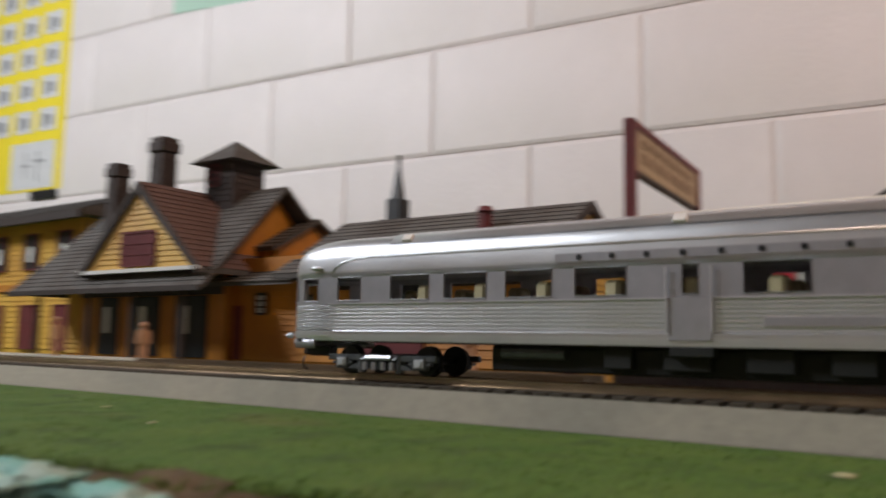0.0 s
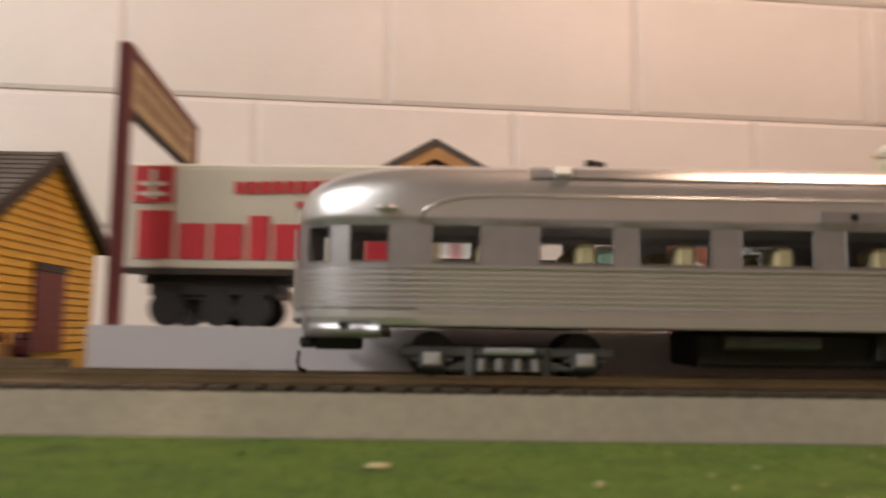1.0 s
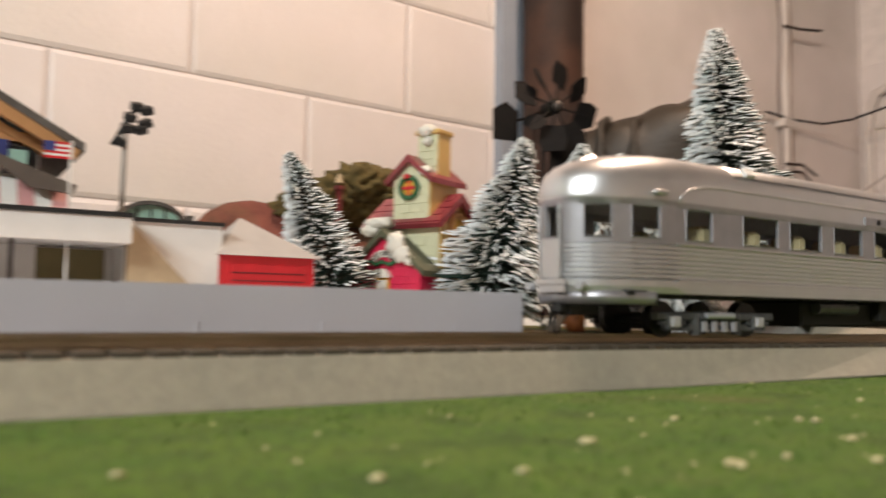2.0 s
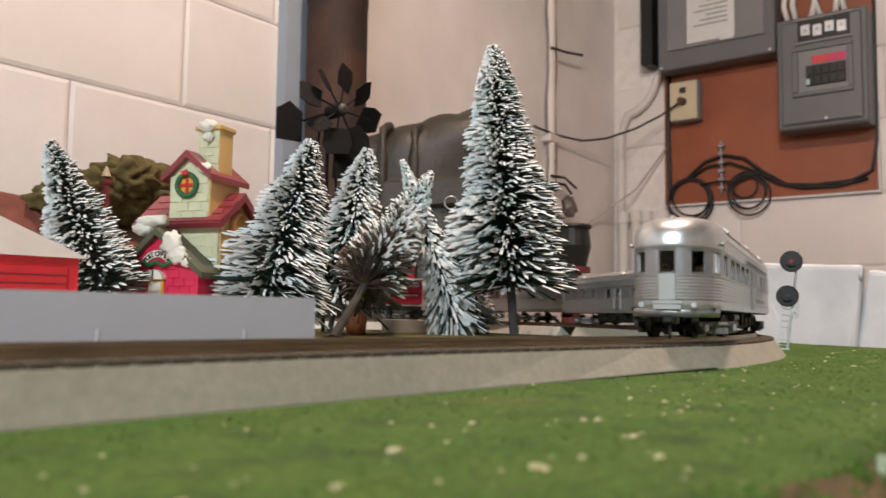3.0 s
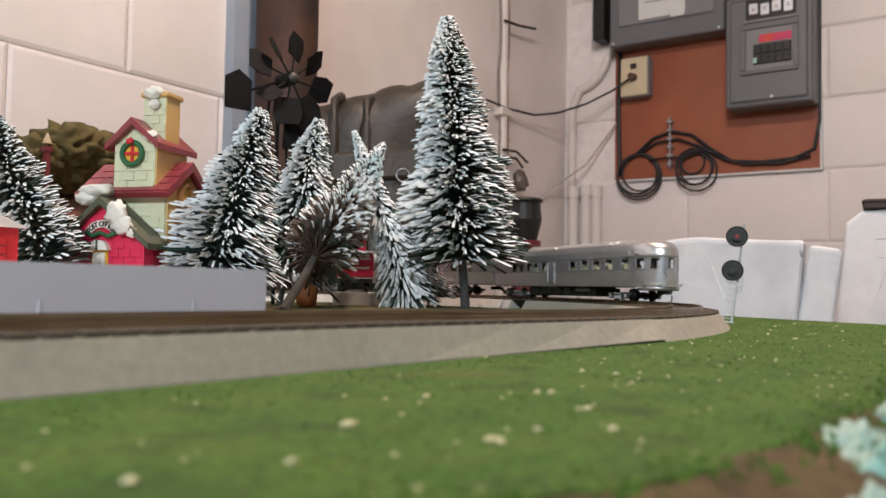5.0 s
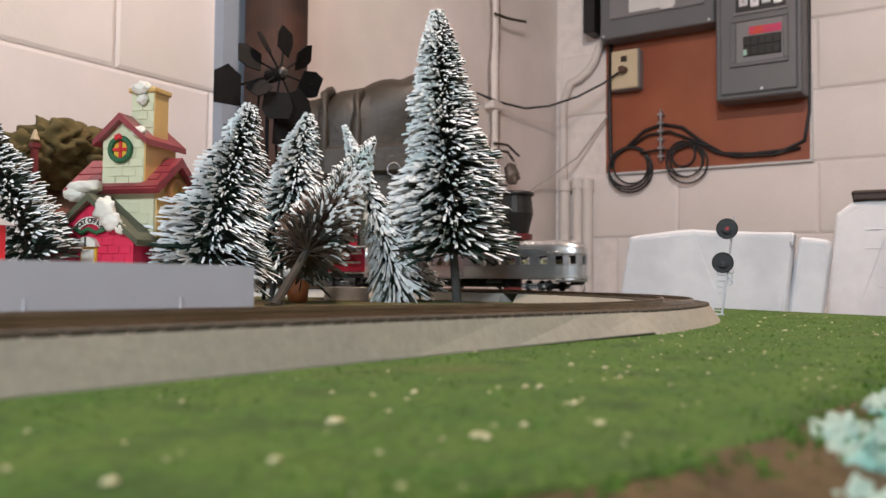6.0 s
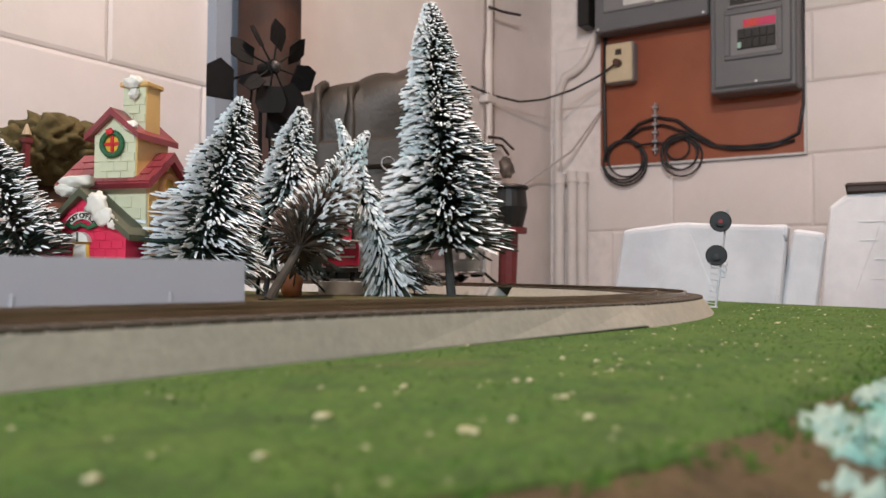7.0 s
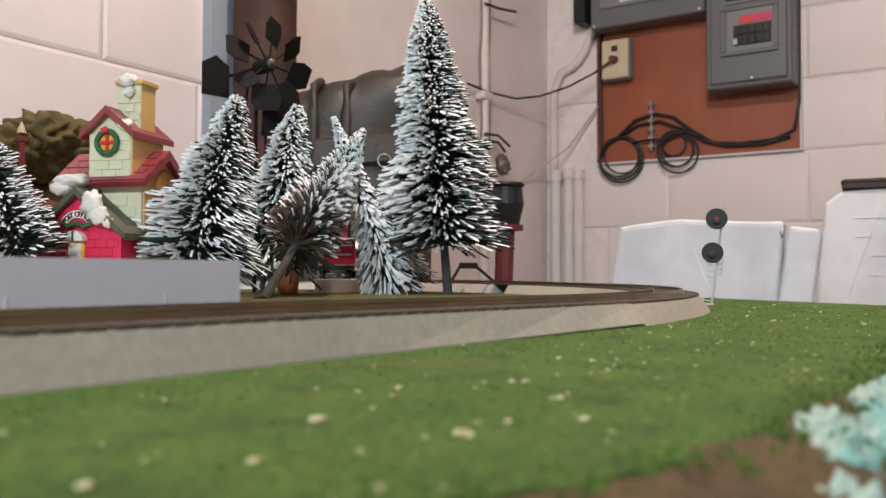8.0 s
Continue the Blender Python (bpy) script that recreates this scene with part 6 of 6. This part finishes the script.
def bag():
    b = thing("leather_bag", pose(1.16, 0.936, -0.16, 0, 0, -50), "large dark leather travel bag with straps and a ring", "bag")
    bm = bmesh.new()
    bmesh.ops.create_cube(bm, size=1.0)
    bmesh.ops.subdivide_edges(bm, edges=bm.edges, cuts=14, use_grid_fill=True)
    for v in bm.verts:
        x, y, z = v.co
        k = 1 - 0.14 * (2 * abs(x)) ** 4
        zt = 0.525 + 0.07 * x + 0.012 * noise.noise(Vector((x * 7, y * 4, 3)))
        v.co = Vector((x * 0.255, y * 0.2 * k + 0.012 * noise.noise(Vector((x * 5, z * 5, 1))), (z + 0.5) * zt * (1 - 0.06 * (2 * abs(y)) ** 4)))
    for f in bm.faces:
        f.smooth = True
    body = part("bag_body", bm, BAG, b)
    for x in (-0.075, -0.02):
        part("strap", tube([(x, -0.1, 0.2), (x, -0.106, 0.45), (x + 0.004, -0.1, 0.495), (x + 0.012, -0.07, 0.508), (x + 0.014, 0.0, 0.508)], 0.009, 8), BAG, b)
    part("fold_flap", bx(-0.115, 0.115, -0.112, -0.098, 0.36, 0.41, 0.005), BAG, b, m=pose(0, 0, 0, 0, -5, 0))
    part("strap_ring", torus((0.045, -0.113, 0.37), (0, 1, 0), 0.011, 0.0012, 20, 6), SILVERD, b)


bag()
stand = thing("plant_stand", pose(1.05, 0.572, -0.16), "dark red-brown wooden stand holding a black pot", "stand")
part("pedestal", rd((-0.012, 0, 0), (0.004, 0, 0.25), 0.012, 0.014, 10), MAROON, stand)
part("top_board", rd((0.004, 0, 0.244), (0.004, 0, 0.252), 0.026, n=20), MAROON, stand)
pot = thing("black_pot", pose(1.054, 0.572, 0.092), "glossy black round pot on the stand", "pot")
part("pot_body", rod(rd((0, 0, 0), (0, 0, 0.03), 0.02, 0.027, 20), (0, 0, 0.03), (0, 0, 0.058), 0.027, 0.024, 20), BLACK, pot)
part("pot_rim", torus((0, 0, 0.058), (0, 0, 1), 0.0245, 0.0035, 24, 8), BLACK, pot)

# conduit and wires near the corner
cond = thing("wall_conduit", pose(0, 0, 0), "white painted vertical pipe with wires tied along it", "pipe")
part("pipe_length", rd((2.05, 1.185, -0.3), (2.05, 1.185, CZ), 0.014, n=14), PIPEW, cond)
for x, k in ((2.028, 1), (2.075, -1)):
    part("wire", tube([(x + 0.006 * math.sin(i * 1.9), 1.183, 0.1 + i * 0.09) for i in range(14)], 0.0035), mat("grey_wire", (0.25, 0.2, 0.18), 0.6), cond)
for z, d in ((0.795, 0.14), (0.42, 0.1), (0.4, 0.07)):
    part("tie_wire", tube([(2.03, 1.17, z), (2.1, 1.165, z + 0.004), (2.06 + d, 1.16, z + 0.02 * (1 if d > 0.12 else -1))], 0.004), BROWN, cond)
part("pipe_clamp", bx(2.02, 2.08, 1.168, 1.2, 0.52, 0.545, 0.004), PIPEW, cond)
part("valve", blob((2.1, 1.15, 0.335), 0.025, 0.02, 0.03, 0.5, 5, 3), mat("grey_valve", (0.2, 0.17, 0.15), 0.5, metal=0.5), cond)
elbow = thing("conduit_elbow", pose(0, 0, 0), "white painted conduit bending up to the electrical panel", "pipe")
pts = [(XW - 0.02, 1.165, z) for z in (-0.5, -0.1, 0.3, 0.62)] + [(XW - 0.02, 1.165 - 0.125 * math.sin(a), 0.68 + 0.12 * (1 - math.cos(a)) + 0.0) for a in (0.2, 0.5, 0.8, 1.1, 1.4)] + [(XW - 0.02, 1.02, 0.82)]
part("pipe_length", tube(pts, 0.014, 10), PIPEW, elbow)
for y, h in ((1.155, 0.355), (1.11, 0.36), (1.075, 0.355)):
    p = thing("pipe_stub", pose(XW - 0.028, y, 0), "short white painted vertical pipe against the wall", "pipe", "pipe stubs by the corner")
    part("pipe_length", rd((0, 0, FZ), (0, 0, h), 0.017, n=14), PIPEW, p)
    part("collar", rd((0, 0, h - 0.03), (0, 0, h + 0.004), 0.0205, n=14), PIPEW, p)

cb = thing("hanging_cable", pose(0, 0, 0), "thin dark cable running to the outlet box", "cable")
part("cable_run", tube([(1.95, 1.18, 0.55), (2.06, 1.175, 0.545), (2.2, 1.16, 0.55), (2.3, 1.13, 0.572), (2.38, 1.07, 0.61), (2.42, 1.0, 0.652), (2.43, 0.94, 0.69)], 0.0033), CABLE, cb)
cb2 = thing("hanging_cable", pose(0, 0, 0), "thin pale cable slanting down the wall", "cable")
part("cable_run", tube([(2.48, 1.01, 0.56), (2.45, 1.1, 0.43), (2.35, 1.18, 0.34), (2.2, 1.19, 0.27)], 0.003), mat("pale_cable", (0.45, 0.4, 0.38), 0.6), cb2)


def electrical():
    b = thing("panel_board", pose(XW, 0, 0), "red-brown plywood backing board on the wall", "board")
    part("plywood", bx(-0.014, 0.0, 0.41, 1.018, 0.376, 1.3, 0.001), BOARD, b)
    part("edge_strip", bx(-0.016, 0.0, 0.41, 1.018, 0.37, 0.376), PAPER, b)
    part("edge_strip", bx(-0.015, 0.0, 0.403, 0.41, 0.37, 0.62), PAPER, b)
    p1 = thing("main_panel", pose(XW, 0, 0), "large grey electrical panel with a paper label", "electrical panel")
    part("cabinet", bx(-0.09, -0.014, 0.653, 1.007, 0.788, 1.3, 0.004), PANEL, p1)
    d = part("panel_door", bx(-0.096, -0.09, 0.68, 0.975, 0.845, 1.28, 0.004), PANELL, p1)
    part("label_sheet", bx(-0.0975, -0.0955, 0.766, 0.91, 0.857, 1.05), PAPER, d)
    for i in range(9):
        part("print_bar", bx(-0.0981, -0.097, 0.786, 0.89 - 0.02 * (i % 3), 0.905 + i * 0.0145, 0.91 + i * 0.0145), INK, d)
    part("label_sheet", bx(-0.0985, -0.0965, 0.77, 0.81, 0.85, 0.88), PAPER, d)
    for y in (0.668, 0.995):
        part("screw", rd((-0.092, y, 0.797), (-0.089, y, 0.797), 0.004, n=10), STEEL, p1)
    mbox = thing("black_box", pose(XW, 0, 0), "black metal box beside the electrical panel", "box")
    part("case", bx(-0.07, 0, 1.035, 1.074, 0.826, 1.2, 0.003), BLACK, mbox)
    p2 = thing("breaker_panel", pose(XW, 0, 0), "grey breaker panel with a red label over black switches", "electrical panel")
    part("cabinet", bx(-0.105, -0.014, 0.411, 0.645, 0.55, 0.868, 0.005), PANEL, p2)
    d = part("panel_door", bx(-0.112, -0.105, 0.423, 0.632, 0.562, 0.856, 0.005), PANEL, p2)
    part("switch_frame", box(box(box(bx(-0.119, -0.112, 0.446, 0.602, 0.638, 0.65, 0.002), -0.119, -0.112, 0.446, 0.602, 0.766, 0.778, 0.002), -0.119, -0.112, 0.446, 0.46, 0.65, 0.766, 0.002), -0.119, -0.112, 0.585, 0.602, 0.65, 0.766, 0.002), PANEL, d)
    part("switch_plate", bx(-0.1135, -0.1115, 0.46, 0.585, 0.65, 0.766), PANELL, d)
    part("switch_bay", bx(-0.115, -0.113, 0.464, 0.566, 0.664, 0.722), BLACK, d)
    part("red_label", bx(-0.1155, -0.113, 0.464, 0.55, 0.726, 0.748), mat("red_sticker", (0.6, 0.05, 0.03), 0.5, second=(0.55, 0.03, 0.12), mix_scale=14), d, "red and orange label strip")
    for i in range(5):
        for z in (0.667, 0.695):
            part("breaker", bx(-0.1185, -0.1145, 0.467 + i * 0.0196, 0.4835 + i * 0.0196, z, z + 0.0235, 0.001), BLACK, d)
    part("green_tag", bx(-0.1195, -0.118, 0.555, 0.565, 0.668, 0.684), MINT, d)
    part("upper_bay", bx(-0.1145, -0.1115, 0.452, 0.586, 0.793, 0.853), BLACK, d)
    for i in range(4):
        part("bus_bar", bx(-0.1175, -0.114, 0.46 + i * 0.031, 0.484 + i * 0.031, 0.803 + 0.006 * (i % 2), 0.836 + 0.004 * (i % 2), 0.002), STEEL, d)
        part("lug", rd((-0.1175, 0.472 + i * 0.031, 0.822), (-0.121, 0.472 + i * 0.031, 0.822), 0.005, n=10), SILVERD, d)
    part("bay_rim", box(bx(-0.1175, -0.112, 0.446, 0.592, 0.853, 0.86, 0.001), -0.1175, -0.112, 0.446, 0.592, 0.786, 0.793, 0.001), PANELL, d)
    part("screw", rd((-0.1135, 0.517, 0.571), (-0.111, 0.517, 0.571), 0.004, n=10), STEEL, d)
    for k, (y, sway) in enumerate(((0.47, 0.012), (0.5, -0.008), (0.53, 0.02), (0.565, -0.015), (0.6, 0.01), (0.62, 0.014))):
        w = thing("supply_wire", pose(XW, 0, 0), "thick pale supply wire rising from the breaker panel", "cable", "supply wires over the panel")
        part("wire_run", tube([(-0.06, y, 0.862), (-0.065, y + sway, 0.92), (-0.06, y + sway * 0.4, 1.0), (-0.05, y - sway, 1.12), (-0.05, y, 1.3)], 0.0085, 8), PIPEW if k % 2 else PAPER, w)
    o = thing("outlet_box", pose(XW, 0, 0), "ivory outlet box with a plugged-in black cable", "outlet")
    part("case", bx(-0.055, -0.014, 0.892, 0.984, 0.63, 0.757, 0.004), PANELL, o)
    part("cover", bx(-0.06, -0.055, 0.896, 0.982, 0.633, 0.754, 0.003), IVORY, o)
    part("plug", rd((-0.06, 0.94, 0.69), (-0.085, 0.94, 0.69), 0.013, 0.01, 12), mat("brown_plug", (0.09, 0.04, 0.025), 0.5), o)
    part("socket_hole", bx(-0.061, -0.0598, 0.93, 0.95, 0.717, 0.735), BROWN, o)
    c = thing("cable_bundle", pose(XW, 0.008, 0.01), "black cables coiled in loops on the backing board", "cable")
    for (y, z, R) in ((0.925, 0.37, 0.07), (0.932, 0.38, 0.062), (0.747, 0.385, 0.047), (0.927, 0.375, 0.066), (0.92, 0.385, 0.058), (0.752, 0.392, 0.055), (0.757, 0.405, 0.035), (0.745, 0.378, 0.06)):
        part("cable_loop", torus((-0.024, y, z), (1, 0.1, 0.05), R, 0.003, 36, 7), CABLE, c)
    part("cable_run", tube([(-0.022, 0.99, 0.8), (-0.022, 0.995, 0.6), (-0.024, 0.99, 0.42), (-0.024, 0.985, 0.38)], 0.0065), CABLE, c)
    part("cable_run", tube([(-0.022, 0.99, 0.41), (-0.022, 0.94, 0.44), (-0.022, 0.88, 0.49), (-0.022, 0.82, 0.505), (-0.022, 0.76, 0.49), (-0.022, 0.7, 0.44), (-0.022, 0.64, 0.4), (-0.022, 0.56, 0.392), (-0.022, 0.47, 0.396), (-0.02, 0.415, 0.42), (-0.018, 0.402, 0.5), (-0.018, 0.4, 0.9), (-0.018, 0.4, 1.3)], 0.005), CABLE, c)
    part("cable_run", tube([(-0.026, 0.93, 0.44), (-0.026, 0.87, 0.475), (-0.026, 0.8, 0.48), (-0.026, 0.72, 0.445), (-0.026, 0.66, 0.405), (-0.026, 0.6, 0.388), (-0.026, 0.5, 0.385), (-0.024, 0.425, 0.4)], 0.004), CABLE, c)
    part("cable_run", tube([(-0.03, 0.89, 0.42), (-0.03, 0.83, 0.425), (-0.03, 0.78, 0.42), (-0.03, 0.72, 0.44), (-0.03, 0.67, 0.42)], 0.0035), CABLE, c)
    t = thing("terminal_strip", pose(XW, 0.009, 0), "small metal terminal strip among the cables", "terminal strip")
    for i in range(6):
        part("terminal", bx(-0.036, -0.014, 0.815, 0.833, 0.41 + i * 0.026, 0.419 + i * 0.026, 0.002), SILVERD, t)
    part("strip", bx(-0.032, -0.014, 0.822, 0.826, 0.4, 0.56), SILVERD, t)


electrical()


def poster():
    p = thing("yellow_chart", pose(-1.842, YW, 0), "yellow wall chart with rows of pale picture cells", "poster")
    part("sheet", bx(-0.62, 0.0, -0.004, -0.001, 0.396, 1.2), YPOST, p)
    for r in range(8):
        for k in range(6):
            x = -0.033 - k * 0.098
            z = 0.552 + r * 0.0865
            c = part("picture_cell", bx(x - 0.072, x, -0.0052, -0.0038, z, z + 0.06), PAPER, p)
            part("print_bar", bx(x - 0.058, x - 0.04, -0.0058, -0.005, z + 0.01, z + 0.045), INK, c)
            part("print_bar", bx(x - 0.034, x - 0.014, -0.0058, -0.005, z + 0.014, z + 0.04), INK, c)
    low = part("lower_panel", bx(-0.21, -0.028, -0.0052, -0.0038, 0.402, 0.525), PAPER, p)
    for x0, x1, z0, z1 in ((-0.15, -0.145, 0.43, 0.5), (-0.1, -0.095, 0.42, 0.5), (-0.11, -0.07, 0.47, 0.478), (-0.16, -0.13, 0.46, 0.467)):
        part("print_bar", bx(x0, x1, -0.0058, -0.005, z0, z1), INK, low)
    part("clip", bx(-0.11, -0.01, -0.012, -0.002, 0.372, 0.394, 0.002), BLACK, p)
    g = thing("green_sheet", pose(-1.32, YW, 0.77, 0, 3.5, 0), "pale green paper sheet on the wall", "poster")
    part("sheet", bx(-0.15, 0.16, -0.003, -0.001, 0, 0.4), GREENP, g)
    part("lower_hem", bx(-0.15, 0.16, -0.0036, -0.0024, 0, 0.006), GREENP, g)


poster()
tube_light = thing("tube_fixture", pose(-1.85, -0.55, CZ), "white ceiling fixture for fluorescent tubes", "ceiling light")
part("housing", bx(-0.62, 0.62, -0.16, 0.16, -0.045, 0.0, 0.004), WHITE, tube_light)
socket = thing("lamp_socket", pose(0.7, 0.2, CZ), "plain porcelain ceiling lamp socket", "ceiling light")
part("socket", rd((0, 0, -0.07), (0, 0, 0), 0.03, 0.05, 16), WHITE, socket)

# ---- the blocks of the two walls ----


def block_mesh(w, h, across):
    bm = bmesh.new()
    g, d = 0.0026, 0.0065
    x, z = w / 2 - 0.0009, h / 2 - g / 2
    v0 = [bm.verts.new((sx * x, 0.004, sz * z)) for sx, sz in ((-1, -1), (1, -1), (1, 1), (-1, 1))]
    v1 = [bm.verts.new((sx * x, 0.0001, sz * z)) for sx, sz in ((-1, -1), (1, -1), (1, 1), (-1, 1))]
    v2 = [bm.verts.new((sx * (x - d), -0.0024, sz * (z - d))) for sx, sz in ((-1, -1), (1, -1), (1, 1), (-1, 1))]
    for a, b in ((v0, v1), (v1, v2)):
        for k in range(4):
            bm.faces.new((a[k], a[(k + 1) % 4], b[(k + 1) % 4], b[k]))
    bm.faces.new(v2)
    bmesh.ops.recalc_face_normals(bm, faces=bm.faces)
    me_ = bpy.data.meshes.new("block")
    bm.to_mesh(me_)
    bm.free()
    me_.materials.append(BLOCK)
    return me_


bm_full = block_mesh(PITCH, COURSE, "x")
rb = random.Random(11)
for r in range(-7, 5):
    zc = JOINT - COURSE / 2 + r * COURSE
    for k in range(-8, 7):
        x = -0.163 + PITCH / 2 + k * PITCH + (PITCH / 2 if r % 2 else 0)
        if -3.6 < x < 1.3:
            o = new("block", bm_full)
            o.parent = wall_n
            o.matrix_basis = pose(x, YW + rb.uniform(-0.0006, 0.0006), zc, rb.uniform(-0.15, 0.15), 0, 0)
    for k in range(-8, 3):
        y = YW - PITCH / 2 + k * PITCH + (PITCH / 2 if r % 2 else 0) - 0.02
        if y < YW - 0.1:
            o = new("block", bm_full)
            o.parent = wall_e
            o.matrix_basis = pose(XW + rb.uniform(-0.0006, 0.0006), y, zc, 0, rb.uniform(-0.15, 0.15), -90)

# ---- what moves ----
TAIL_AT = [(-0.6, -0.351), (0.0, -0.234), (0.5, -0.137), (1.0, -0.041), (1.5, 0.057), (2.2, 0.182), (3.3, 0.357), (3.7, 0.445), (4.0, 0.502), (4.5, 0.587), (5.0, 0.664), (6.4, 0.892), (7.2, 1.024), (8.0, 1.156), (8.8, 1.289)]


def tail_place(t):
    for i in range(1, len(TAIL_AT) - 2):
        (ta, a), (tb, b) = TAIL_AT[i], TAIL_AT[i + 1]
        if ta <= t <= tb:
            m0 = (b - TAIL_AT[i - 1][1]) / (tb - TAIL_AT[i - 1][0])
            m1 = (TAIL_AT[i + 2][1] - a) / (TAIL_AT[i + 2][0] - ta)
            u, d = (t - ta) / (tb - ta), tb - ta
            return (2 * u ** 3 - 3 * u ** 2 + 1) * a + (u ** 3 - 2 * u ** 2 + u) * d * m0 + (3 * u ** 2 - 2 * u ** 3) * b + (u ** 3 - u ** 2) * d * m1
    return TAIL_AT[-2][1]


def motions():
    times = [i * 0.2 for i in range(41)]
    for i, (car, bogies) in enumerate(TRAIN):
        rows, turns = [], ([], [])
        for t in times:
            s = tail_place(t) + i * (CAR_L + 0.012)
            (p, hp), (q, hq) = along(s + 0.053), along(s + CAR_L - 0.05)
            d = (q - p).normalized()
            h = math.degrees(math.atan2(d.y, d.x))
            o = p - d * 0.053
            rows.append((t, pose(o.x, o.y, -(sag(s + 0.053) + sag(s + CAR_L - 0.05)) * 0.75, 0, 0, h)))
            for k, (hh, x) in enumerate(((hp, 0.053), (hq, CAR_L - 0.05))):
                turns[k].append((t, pose(x, 0, -0.0014, 0, 0, (hh - h + 180) % 360 - 180)))
        walk(car, rows)
        for b, r in zip(bogies, turns):
            walk(b, r)


motions()
